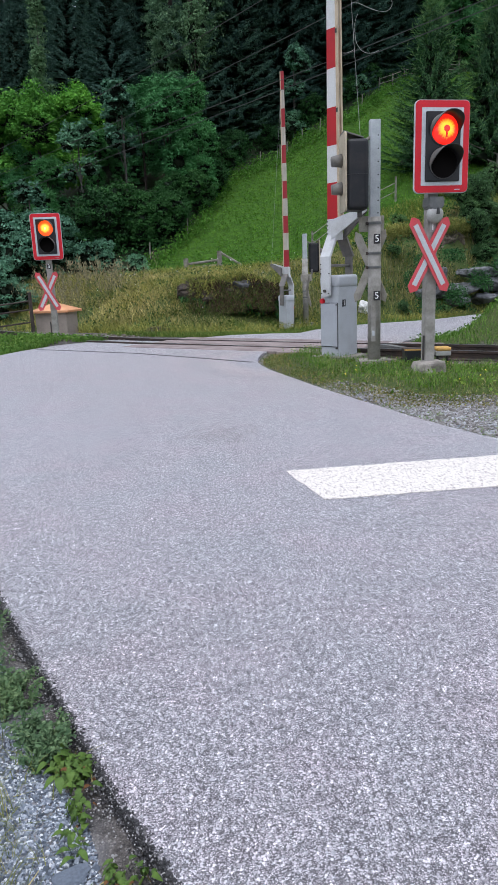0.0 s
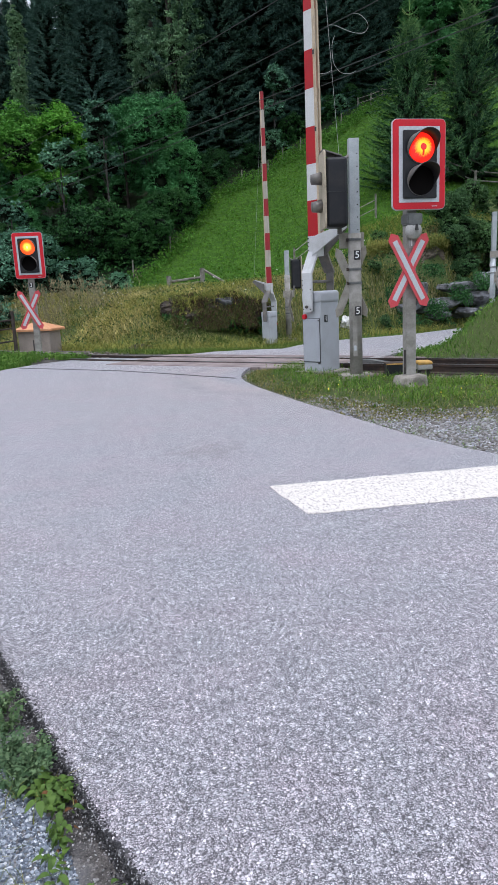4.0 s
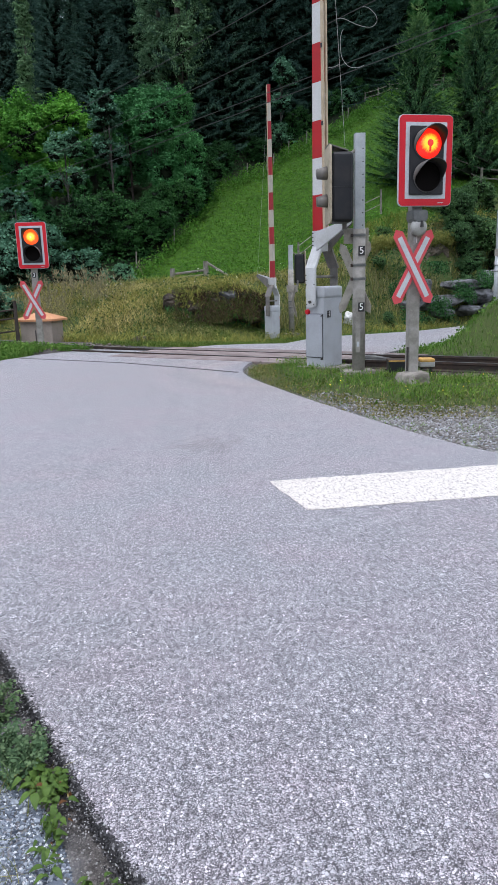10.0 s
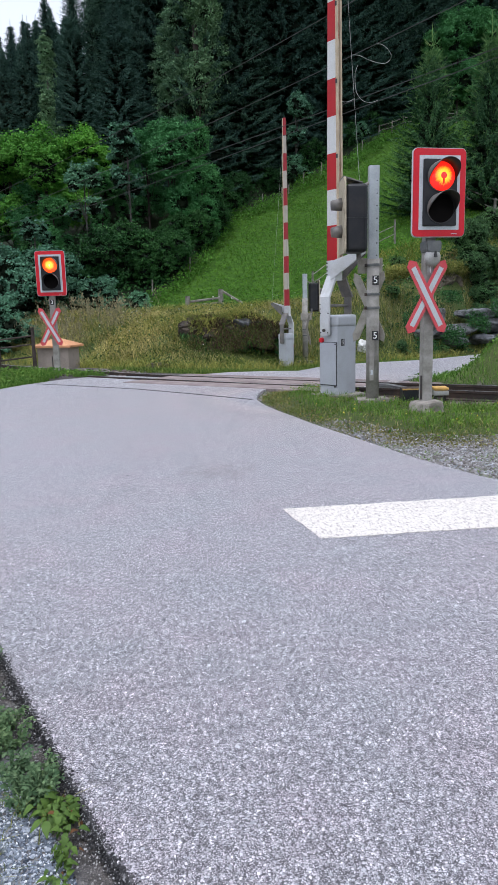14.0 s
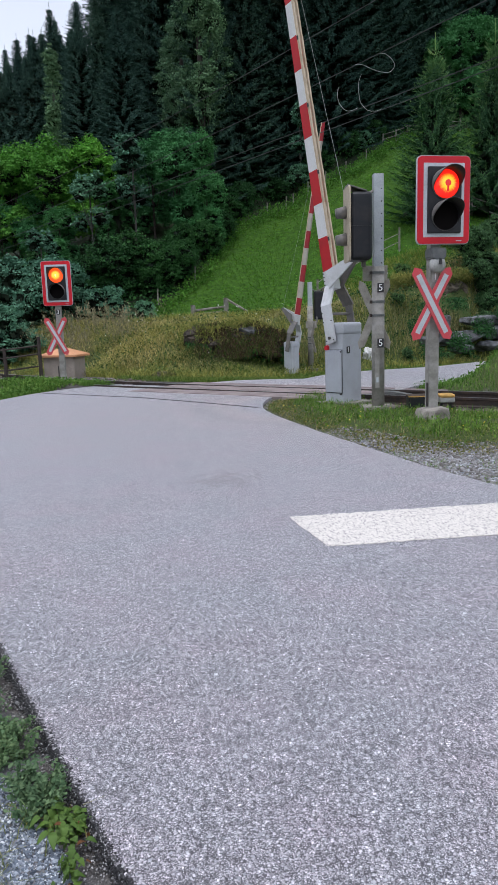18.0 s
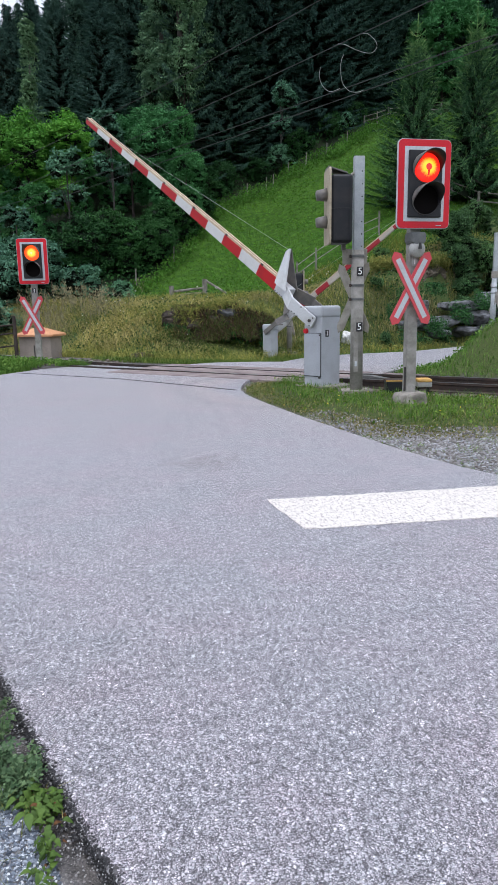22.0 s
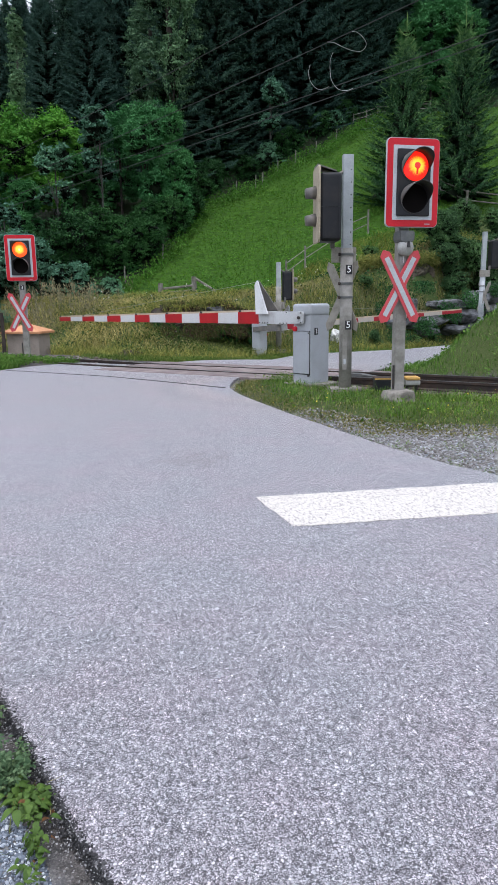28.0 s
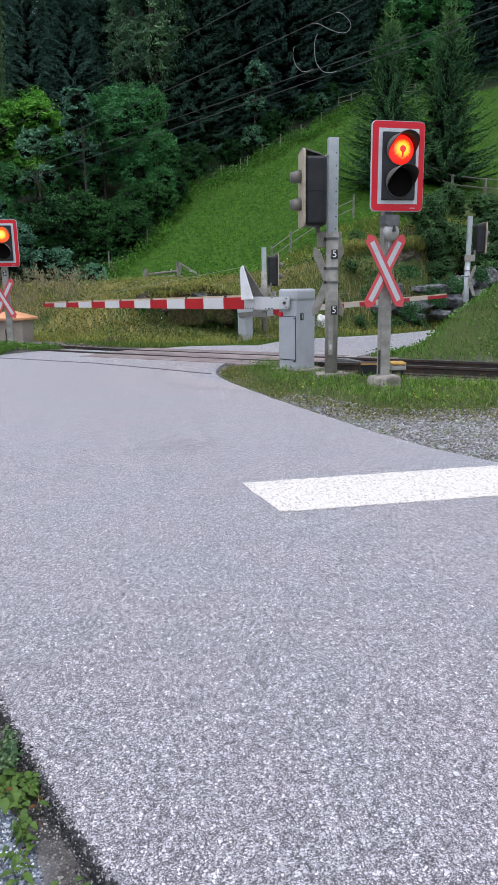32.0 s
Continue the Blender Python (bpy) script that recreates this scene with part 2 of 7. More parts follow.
NETTLE = leaf_material("fresh_tall_weeds", (0.0324, 0.102, 0.014), (0.0648, 0.17, 0.0252), (0.122, 0.264, 0.0455), 0.7, 0.15)
ROOTS = leaf_material("dead_roots", (0.03, 0.02, 0.014), (0.07, 0.048, 0.034), (0.17, 0.12, 0.08), 0.9)
PLUME = leaf_material("grass_plumes", (0.19, 0.175, 0.1), (0.32, 0.285, 0.17), (0.5, 0.44, 0.29), 0.8)
OLD_LEAF = leaf_material("old_weed_leaves", (0.12, 0.05, 0.03), (0.16, 0.08, 0.035), (0.2, 0.13, 0.05), 0.6, 0.12)
ROSETTE = leaf_material("rosette_leaves", (0.05, 0.1, 0.022), (0.1, 0.17, 0.036), (0.18, 0.25, 0.07), 0.55, 0.15, 0.2)
WEED = leaf_material("weed_leaves", (0.07, 0.14, 0.02), (0.11, 0.2, 0.03), (0.19, 0.28, 0.05))
CLOVER = leaf_material("small_weed_leaves", (0.07, 0.13, 0.066), (0.125, 0.2, 0.105), (0.2, 0.285, 0.15))
FLOWER = material("yellow_flowers", 0.6, 0, (0.75, 0.55, 0.04))[0]
BLOSSOM = material("white_flowers", 0.6, 0, (0.75, 0.75, 0.7))[0]
BARK = worn("spruce_bark", (0.045, 0.036, 0.03), (0.025, 0.02, 0.017), 3, 0.9, 0, (0.4, 0.6), 40, 0.6)
PALE_BARK = worn("pale_bark", (0.1, 0.096, 0.085), (0.04, 0.038, 0.034), 4, 0.9, 0, (0.45, 0.6), 40, 0.4)

GREY_PAINT = worn("grey_cabinet_paint", (0.42, 0.44, 0.47), (0.34, 0.35, 0.36), 3, 0.5, 0, (0.45, 0.75), 90, 0.05)
GREY_DOOR = worn("grey_door_paint", (0.4, 0.42, 0.455), (0.33, 0.34, 0.36), 4, 0.5, 0, (0.45, 0.75), 90, 0.05)
ARM_PAINT = worn("light_grey_arm_paint", (0.55, 0.56, 0.57), (0.42, 0.42, 0.41), 5, 0.45, 0, (0.5, 0.75), 90, 0.05)
BOOM_RED = worn("red_boom_sheet", (0.4, 0.005, 0.01), (0.31, 0.008, 0.012), 5, 0.45, 0, (0.5, 0.8), 80, 0.05)
BOOM_WHITE = worn("white_boom_sheet", (0.58, 0.58, 0.58), (0.52, 0.51, 0.49), 5, 0.45, 0, (0.5, 0.8), 80, 0.05)
DULL_RED = worn("dull_red_boom_back", (0.31, 0.016, 0.024), (0.25, 0.022, 0.026), 5, 0.55, 0, (0.45, 0.8), 80, 0.08)
DULL_WHITE = worn("dirty_boom_back", (0.42, 0.385, 0.33), (0.33, 0.3, 0.25), 5, 0.55, 0, (0.45, 0.8), 80, 0.08)
BOOM_BACK = worn("beige_boom_back", (0.52, 0.42, 0.3), (0.38, 0.3, 0.2), 6, 0.6, 0, (0.45, 0.75), 60, 0.1)
BEIGE = worn("weathered_beige_panel", (0.46, 0.4, 0.3), (0.3, 0.26, 0.19), 8, 0.6, 0, (0.45, 0.75), 60, 0.1)
GALV = worn("galvanised_steel", (0.44, 0.47, 0.485), (0.37, 0.4, 0.415), 9, 0.5, 0.35, (0.42, 0.62), 120, 0.08)
POST_GREY = worn("weathered_post", (0.33, 0.315, 0.29), (0.21, 0.2, 0.175), 7, 0.75, 0, (0.4, 0.65), 50, 0.2)
PLATE_BACK = worn("sign_back", (0.33, 0.31, 0.27), (0.22, 0.2, 0.17), 10, 0.6, 0.1, (0.4, 0.7), 60, 0.1)
SIGN_RED = worn("sign_red", (0.58, 0.01, 0.022), (0.5, 0.016, 0.028), 6, 0.4, 0, (0.5, 0.85), 80, 0.03)
SIGN_WHITE = worn("sign_white", (0.52, 0.55, 0.58), (0.42, 0.44, 0.46), 8, 0.4, 0, (0.5, 0.8), 80, 0.03)
CROSS_RED = worn("faded_cross_red", (0.6, 0.07, 0.085), (0.52, 0.13, 0.13), 9, 0.5, 0, (0.45, 0.8), 80, 0.05)
BLACK = worn("black_housing", (0.013, 0.014, 0.017), (0.028, 0.026, 0.026), 6, 0.45, 0, (0.45, 0.75), 80, 0.05)
HOOD_OUT = worn("grey_hood", (0.14, 0.133, 0.128), (0.22, 0.2, 0.17), 7, 0.5, 0, (0.45, 0.7), 80, 0.05)
BELL = worn("bell_grey", (0.42, 0.42, 0.4), (0.3, 0.29, 0.27), 6, 0.45, 0.2, (0.45, 0.75), 70, 0.05)
BELL_HOOD = worn("dark_grey_metal", (0.13, 0.135, 0.135), (0.2, 0.2, 0.19), 6, 0.5, 0.2, (0.45, 0.75), 70, 0.05)
CONCRETE = worn("weathered_concrete", (0.29, 0.265, 0.235), (0.12, 0.11, 0.09), 5, 0.9, 0, (0.42, 0.68), 60, 0.5)
DECK = worn("worn_crossing_panel", (0.27, 0.225, 0.215), (0.17, 0.135, 0.13), 2.5, 0.85, 0, (0.4, 0.65), 45, 0.4)
RUSTY = worn("rusty_rail", (0.045, 0.037, 0.034), (0.09, 0.06, 0.045), 8, 0.7, 0.2, (0.4, 0.7), 80, 0.2)
RAIL_TOP = worn("polished_rail_head", (0.25, 0.25, 0.26), (0.14, 0.13, 0.13), 6, 0.35, 0.8, (0.4, 0.7), 80, 0.05)
SLEEPER = worn("old_timber_sleeper", (0.13, 0.1, 0.08), (0.07, 0.055, 0.045), 4, 0.9, 0, (0.4, 0.65), 50, 0.5)
FENCE_WOOD = worn("grey_fence_timber", (0.25, 0.235, 0.21), (0.13, 0.12, 0.1), 6, 0.9, 0, (0.4, 0.65), 50, 0.5)
DARK_WOOD = worn("dark_brown_timber", (0.06, 0.047, 0.04), (0.035, 0.028, 0.025), 6, 0.85, 0, (0.4, 0.65), 50, 0.4)
HUT_WALL = worn("beige_grey_render", (0.34, 0.29, 0.245), (0.25, 0.215, 0.18), 3, 0.9, 0, (0.42, 0.7), 50, 0.3)
HUT_ROOF = worn("orange_sheet_roof", (0.6, 0.3, 0.15), (0.48, 0.22, 0.11), 5, 0.6, 0, (0.45, 0.75), 60, 0.1)
YELLOW = worn("faded_yellow_plastic", (0.55, 0.33, 0.09), (0.4, 0.24, 0.08), 10, 0.5, 0, (0.45, 0.75), 60, 0.05)
ROCK = worn("grey_bank_stone", (0.215, 0.222, 0.24), (0.06, 0.062, 0.06), 5.5, 0.85, 0, (0.36, 0.6), 22, 1.0)
EARTH = worn("bare_earth", (0.13, 0.108, 0.08), (0.06, 0.052, 0.038), 3, 0.95, 0, (0.4, 0.62), 25, 0.8)
DARK_ROCK = worn("dark_grey_bank_rock", (0.1, 0.104, 0.11), (0.03, 0.03, 0.028), 5, 0.9, 0, (0.38, 0.62), 20, 1.0)
BROWN_ROCK = worn("brown_bank_rock", (0.068, 0.053, 0.041), (0.018, 0.015, 0.012), 5, 0.9, 0, (0.38, 0.62), 20, 1.0)
CABLE = material("dark_cable", 0.6, 0, (0.05, 0.05, 0.052))[0]
PALE_CABLE = material("pale_cable", 0.5, 0, (0.3, 0.31, 0.3))[0]
INK = material("black_plate", 0.5, 0, (0.015, 0.015, 0.017))[0]
INK_WHITE = material("white_digit", 0.5, 0, (0.8, 0.8, 0.8))[0]
ROD = worn("dark_rod", (0.05, 0.05, 0.05), (0.09, 0.07, 0.06), 8, 0.6, 0.3)


def stone_material(name, stops):
    m, n, l, b = material(name, 0.85)
    g = n.new("ShaderNodeNewGeometry")
    r = ramp(n, stops)
    l.new(g.outputs["Random Per Island"], r.inputs["Fac"])
    t = noise_of(n, l, 160, 4)
    q = ramp(n, [(0.3, (0.75, 0.75, 0.75)), (0.7, (1.1, 1.1, 1.1))])
    l.new(t.outputs["Fac"], q.inputs["Fac"])
    l.new(mixc(n, l, 1.0, r.outputs["Color"], q.outputs["Color"], "MULTIPLY"), b.inputs["Base Color"])
    bump(n, l, b, t.outputs["Fac"], 0.3, 0.003)
    return m


GRAVEL = stone_material("blue_grey_gravel", [(0.0, (0.05, 0.063, 0.085)), (0.5, (0.17, 0.2, 0.245)), (0.85, (0.34, 0.375, 0.42)), (1.0, (0.68, 0.7, 0.72))])
SHOULDER = stone_material("brown_grey_gravel", [(0.0, (0.09, 0.08, 0.07)), (0.5, (0.2, 0.19, 0.18)), (0.9, (0.3, 0.295, 0.29)), (1.0, (0.42, 0.42, 0.42))])
CHIPS = stone_material("asphalt_chippings", [(0.0, (0.15, 0.153, 0.168)), (0.4, (0.33, 0.332, 0.355)), (0.8, (0.45, 0.452, 0.48)), (1.0, (0.62, 0.625, 0.65))])
CRUMBS = stone_material("asphalt_crumbs", [(0.0, (0.01, 0.01, 0.011)), (0.55, (0.034, 0.033, 0.036)), (0.85, (0.12, 0.116, 0.12)), (1.0, (0.5, 0.5, 0.5))])
BALLAST = stone_material("brown_ballast", [(0.0, (0.06, 0.05, 0.042)), (0.6, (0.15, 0.125, 0.105)), (1.0, (0.3, 0.27, 0.24))])


def lit_lens(name, edge, mid, core, strength, tail):
    """A lit signal lens: red rim, yellow middle that breaks up into rays, a darker drop with a tail at its centre."""
    m, n, l, b = material(name, 0.25)
    tc = n.new("ShaderNodeTexCoord")
    flat = n.new("ShaderNodeVectorMath")
    flat.operation = "MULTIPLY"
    flat.inputs[1].default_value = (1.0, 0.0, 1.0)
    l.new(tc.outputs["Object"], flat.inputs[0])
    ln = n.new("ShaderNodeVectorMath")
    ln.operation = "LENGTH"
    l.new(flat.outputs[0], ln.inputs[0])
    nrm = n.new("ShaderNodeVectorMath")
    nrm.operation = "NORMALIZE"
    l.new(flat.outputs[0], nrm.inputs[0])
    rays = n.new("ShaderNodeTexNoise")
    rays.inputs["Scale"].default_value = 11.0
    rays.inputs["Detail"].default_value = 3.0
    l.new(nrm.outputs[0], rays.inputs["Vector"])
    grain = noise_of(n, l, 130, 2)

    def calc(op, x, y):
        k = n.new("ShaderNodeMath")
        k.operation = op
        for i, q in enumerate((x, y)):
            if isinstance(q, float):
                k.inputs[i].default_value = q
            else:
                l.new(q, k.inputs[i])
        return k.outputs[0]

    wob = calc("ADD", calc("MULTIPLY", rays.outputs["Fac"], 0.07), calc("MULTIPLY", grain.outputs["Fac"], 0.03))
    far = calc("ADD", ln.outputs["Value"], calc("SUBTRACT", wob, 0.05))
    r = ramp(n, [(0.0, mid), (0.056, mid), (0.08, tuple(0.35 * u + 0.65 * v for u, v in zip(mid, edge))), (0.094, edge), (1.0, edge)])
    l.new(far, r.inputs["Fac"])
    sep = n.new("ShaderNodeSeparateXYZ")
    l.new(tc.outputs["Object"], sep.inputs[0])
    stem = calc("MULTIPLY", calc("LESS_THAN", calc("ABSOLUTE", sep.outputs[0], 0.0), 0.011), calc("MULTIPLY", calc("LESS_THAN", sep.outputs[2], 0.0), calc("GREATER_THAN", sep.outputs[2], -tail)))
    drop = calc("MAXIMUM", stem, calc("LESS_THAN", ln.outputs["Value"], 0.3 * tail + 0.008))
    l.new(mixc(n, l, drop, r.outputs["Color"], core), b.inputs["Emission Color"])
    b.inputs["Emission Strength"].default_value = strength
    b.inputs["Base Color"].default_value = (0.3, 0.02, 0.02, 1)
    return m


LENS_RED = lit_lens("lit_red_lens", (0.95, 0.018, 0.006), (1.0, 0.66, 0.02), (0.62, 0.012, 0.004), 1.05, 0.08)
LENS_FAR = lit_lens("lit_red_lens_far", (1.0, 0.09, 0.01), (1.0, 0.62, 0.04), (1.0, 0.8, 0.3), 1.35, 0.03)
LENS_DARK, _, _, dull = material("dark_lens", 0.9, 0, (0.004, 0.003, 0.003))
dull.inputs["Specular IOR Level"].default_value = 0.1
HOOD_IN, _, _, dull = material("black_hood_lining", 0.42, 0, (0.02, 0.018, 0.018))
dull.inputs["Specular IOR Level"].default_value = 0.5


def ground_material():
    m, n, l, b = material("ground_soil_and_turf", 0.95)
    b.inputs["Specular IOR Level"].default_value = 0.1
    cols = {}
    for key in ("gravel", "turf", "meadow", "forest"):
        a = n.new("ShaderNodeAttribute")
        a.attribute_name = key
        cols[key] = a.outputs["Fac"]
    big, fine = noise_of(n, l, 0.8, 6, 0.6), noise_of(n, l, 30, 5, 0.6)
    soil = ramp(n, [(0.3, (0.06, 0.055, 0.052)), (0.7, (0.14, 0.13, 0.123))])
    l.new(fine.outputs["Fac"], soil.inputs["Fac"])
    grit = noise_of(n, l, 260, 5, 0.75)
    gg = ramp(n, [(0.35, (0.4, 0.4, 0.4)), (0.55, (1.0, 1.0, 1.0)), (0.7, (2.0, 2.0, 2.0))])
    l.new(grit.outputs["Fac"], gg.inputs["Fac"])
    soil_col = mixc(n, l, 1.0, soil.outputs["Color"], gg.outputs["Color"], "MULTIPLY")
    v = n.new("ShaderNodeTexVoronoi")
    v.inputs["Scale"].default_value = 42
    tc = n.new("ShaderNodeTexCoord")
    l.new(tc.outputs["Object"], v.inputs["Vector"])
    sep = n.new("ShaderNodeSeparateColor")
    l.new(v.outputs["Color"], sep.inputs[0])
    gr = ramp(n, [(0.0, (0.1, 0.11, 0.12)), (0.6, (0.25, 0.26, 0.28)), (1.0, (0.45, 0.46, 0.48))])
    l.new(sep.outputs[0], gr.inputs["Fac"])
    turf = ramp(n, [(0.25, (0.03, 0.045, 0.014)), (0.5, (0.055, 0.078, 0.024)), (0.75, (0.1, 0.098, 0.045))])
    l.new(fine.outputs["Fac"], turf.inputs["Fac"])
    mead = ramp(n, [(0.36, (0.014, 0.042, 0.005)), (0.5, (0.036, 0.088, 0.011)), (0.64, (0.075, 0.155, 0.02))])
    mb = noise_of(n, l, 3.5, 9, 0.8)
    l.new(mb.outputs["Fac"], mead.inputs["Fac"])
    # Near-black floor: the trees' shade is put into the colour.
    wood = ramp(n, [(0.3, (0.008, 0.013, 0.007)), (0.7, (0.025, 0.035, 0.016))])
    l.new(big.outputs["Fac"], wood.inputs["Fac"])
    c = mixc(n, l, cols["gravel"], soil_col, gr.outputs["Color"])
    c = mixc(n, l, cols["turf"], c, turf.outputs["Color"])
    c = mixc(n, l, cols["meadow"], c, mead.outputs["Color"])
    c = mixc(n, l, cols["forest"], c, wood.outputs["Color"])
    l.new(c, b.inputs["Base Color"])
    bump(n, l, b, fine.outputs["Fac"], 0.6, 0.02)
    return m


GROUND = ground_material()


# ---- mesh helpers ----
def obj(name, bm, mat, parent=None, smooth=False):
    me = bpy.data.meshes.new(name)
    if smooth:
        for f in bm.faces:
            f.smooth = True
    bm.to_mesh(me)
    bm.free()
    for k in mat if isinstance(mat, (list, tuple)) else [mat]:
        me.materials.append(k)
    ob = new(name, me)
    if parent is not None:
        ob.parent = parent
    return ob


def part(name, bm, mat, parent, label="", smooth=False):
    return tagged(obj(name, bm, mat, parent, smooth), label)


def thing(name, m, label, category, group="", kind=""):
    e = new(name)
    e.matrix_world = m
    e.empty_display_size = 0.1
    return tagged(e, label, category, group, kind)


def rows_mesh(name, verts, faces, mat, parent=None, smooth=False):
    me = bpy.data.meshes.new(name)
    me.from_pydata(verts, [], faces)
    for k in mat if isinstance(mat, (list, tuple)) else [mat]:
        me.materials.append(k)
    if smooth:
        me.shade_smooth()
    ob = new(name, me)
    if parent is not None:
        ob.parent = parent
    return ob


def bm_box(x0, y0, z0, x1, y1, z1, bevel=0.0, seg=2, bm=None, turn=None):
    b = bmesh.new()
    bmesh.ops.create_cube(b, size=1)
    bmesh.ops.transform(b, verts=b.verts, matrix=Matrix.Translation(((x0 + x1) / 2, (y0 + y1) / 2, (z0 + z1) / 2)) @ Matrix.Diagonal((x1 - x0, y1 - y0, z1 - z0, 1)))
    if bevel:
        bmesh.ops.bevel(b, geom=list(b.edges), offset=bevel, segments=seg, affect="EDGES", profile=0.6)
    if turn is not None:
        bmesh.ops.transform(b, verts=b.verts, matrix=turn)
    return merge(bm, b)


def merge(bm, b):
    if bm is None:
        return b
    me = bpy.data.meshes.new("tmp")
    b.to_mesh(me)
    b.free()
    bm.from_mesh(me)
    bpy.data.meshes.remove(me)
    return bm


def bm_rod(a, c, r0, r1=None, n=10, bm=None, caps=True):
    a, c = Vector(a), Vector(c)
    b = bmesh.new()
    d = c - a
    bmesh.ops.create_cone(b, cap_ends=caps, segments=n, radius1=r0, radius2=r0 if r1 is None else r1, depth=d.length)
    bmesh.ops.transform(b, verts=b.verts, matrix=Matrix.Translation((a + c) / 2) @ d.to_track_quat("Z", "Y").to_matrix().to_4x4())
    return merge(bm, b)


def bm_prism(outline, h0, h1, axis="y", bevel=0.0, bm=None):
    """A flat outline of (p, q), drawn out along an axis: y gives (p, h, q); x gives (h, p, q); z gives (p, q, h)."""
    b = bmesh.new()
    put = {"y": lambda p, q, h: (p, h, q), "x": lambda p, q, h: (h, p, q), "z": lambda p, q, h: (p, q, h)}[axis]
    lo = [b.verts.new(put(p, q, h0)) for p, q in outline]
    hi = [b.verts.new(put(p, q, h1)) for p, q in outline]
    b.faces.new(lo)
    b.faces.new(hi[::-1])
    k = len(outline)
    for i in range(k):
        b.faces.new((lo[i], hi[i], hi[(i + 1) % k], lo[(i + 1) % k]))
    bmesh.ops.recalc_face_normals(b, faces=b.faces)
    if bevel:
        bmesh.ops.bevel(b, geom=list(b.edges), offset=bevel, segments=2, affect="EDGES")
    return merge(bm, b)


def rounded(w, h, r, n=5, cx=0.0, cy=0.0):
    out = []
    for sx, sy, a0 in ((1, 1, 0), (-1, 1, 90), (-1, -1, 180), (1, -1, 270)):
        for i in range(n + 1):
            a = radians(a0 + 90 * i / n)
            out.append((cx + sx * (w / 2 - r) + r * math.cos(a), cy + sy * (h / 2 - r) + r * math.sin(a)))
    return out


def bm_tube(points, r, n=6, bm=None):
    b = bmesh.new()
    pts = [Vector(p) for p in points]
    rings = []
    for i, p in enumerate(pts):
        d = (pts[min(i + 1, len(pts) - 1)] - pts[max(i - 1, 0)]).normalized()
        q = d.to_track_quat("Z", "Y")
        rings.append([b.verts.new(p + q @ Vector((r * math.cos(2 * math.pi * k / n), r * math.sin(2 * math.pi * k / n), 0))) for k in range(n)])
    for u, v in zip(rings, rings[1:]):
        for k in range(n):
            b.faces.new((u[k], u[(k + 1) % n], v[(k + 1) % n], v[k]))
    b.faces.new(rings[0][::-1])
    b.faces.new(rings[-1])
    return merge(bm, b)


def digit(ch, size, m, parent, plate=None):
    """A number on a small plate, facing -y of the pose m."""
    p = part("number_plate", bm_box(-size * 0.42, -0.004, -size * 0.6, size * 0.42, 0.0, size * 0.6), plate or INK, parent, "small pale number plate" if plate else "small black number plate")
    p.matrix_local = m
    c = bpy.data.curves.new("digit", "FONT")
    c.body, c.size, c.align_x, c.align_y, c.extrude = ch, size * 1.25, "CENTER", "CENTER", 0.001
    t = new("digit", c)
    me = bpy.data.meshes.new_from_object(t)
    bpy.data.objects.remove(t)
    me.materials.clear()
    me.materials.append(INK_WHITE)
    o = new("digit", me)
    o.parent = p
    o.matrix_local = pose(0, -0.006, 0, 90, 0, 0)
    return p


# ---- ground plan ----
def smooth01(t):
    t = np.clip(t, 0, 1)
    return t * t * (3 - 2 * t)


def rail_r(x, y):
    """Distance beyond the far rail."""
    return (x - 3.27) * 0.589 + (y - 9.7) * 0.808


def rail_u(x, y):
    return (x - 3.27) * 0.808 - (y - 9.7) * 0.589


ROAD = [(2.5, -4), (1.2, -1.3), (0.4, 0.1), (-0.145, 1.02), (-0.264, 1.21), (-0.362, 1.38), (-0.456, 1.55), (-0.64, 1.87), (-0.885, 2.31), (-1.95, 4.2), (-3.3, 6.5), (-3.9, 8.5),
        (-3.9, 10.5), (-3.5, 11.9), (-3.05, 12.85), (-2.25, 13.5), (-1.05, 12.62), (-0.75, 12.95), (0.12, 13.5), (0.95, 14.35), (1.7, 15.6), (2.3, 16.8), (3.4, 17.7), (5.6, 18.5), (8.2, 20.6), (14, 26.5),
        (15.5, 24.6), (9.6, 18.6), (6.6, 15.6), (4.6, 13.5), (3.7, 12.2), (3.0, 11.0), (2.45, 10.2), (2.1, 9.9), (1.7, 10.7), (1.4, 10.95), (1.15, 10.98), (0.95, 10.82), (0.78, 10.52), (0.64, 10.18), (0.53, 9.82), (0.46, 9.45), (0.42, 9.1), (0.41, 8.77), (0.44, 8.45), (0.5, 8.1), (0.58, 7.74),
        (0.88, 6.59), (1.15, 5.69), (1.41, 4.85), (1.64, 4.28), (1.9, 3.85), (2.4, 3.4), (3.6, 2.6), (8, 0.8), (8, -4)]
TONGUE = [(0.44, 9.2), (0.46, 8.77), (0.66, 7.74), (0.98, 6.75), (1.25, 6.2), (1.52, 5.6), (2.1, 5.45), (2.8, 5.35), (6, 3.9), (9, 2.5), (9, 4.5), (4.2, 7.8), (2.0, 9.5), (1.6, 10.5), (1.15, 10.8), (0.75, 10.2)]
FOOT_X = [-60, -30, -12, -6.5, -3.3, -0.8, 0.3, 1.7, 3.5, 6, 8.5, 14, 30, 60]
FOOT_Y = [60, 41, 27.5, 21, 17.6, 15.6, 16.2, 17.7, 18.7, 19.6, 21.6, 27, 42, 60]
HILL_X = [-60, -30, -12, -6, 8.5, 14, 30, 60]
HILL_Y = [64.5, 45.5, 32, 26.5, 26.5, 28, 29, 30]
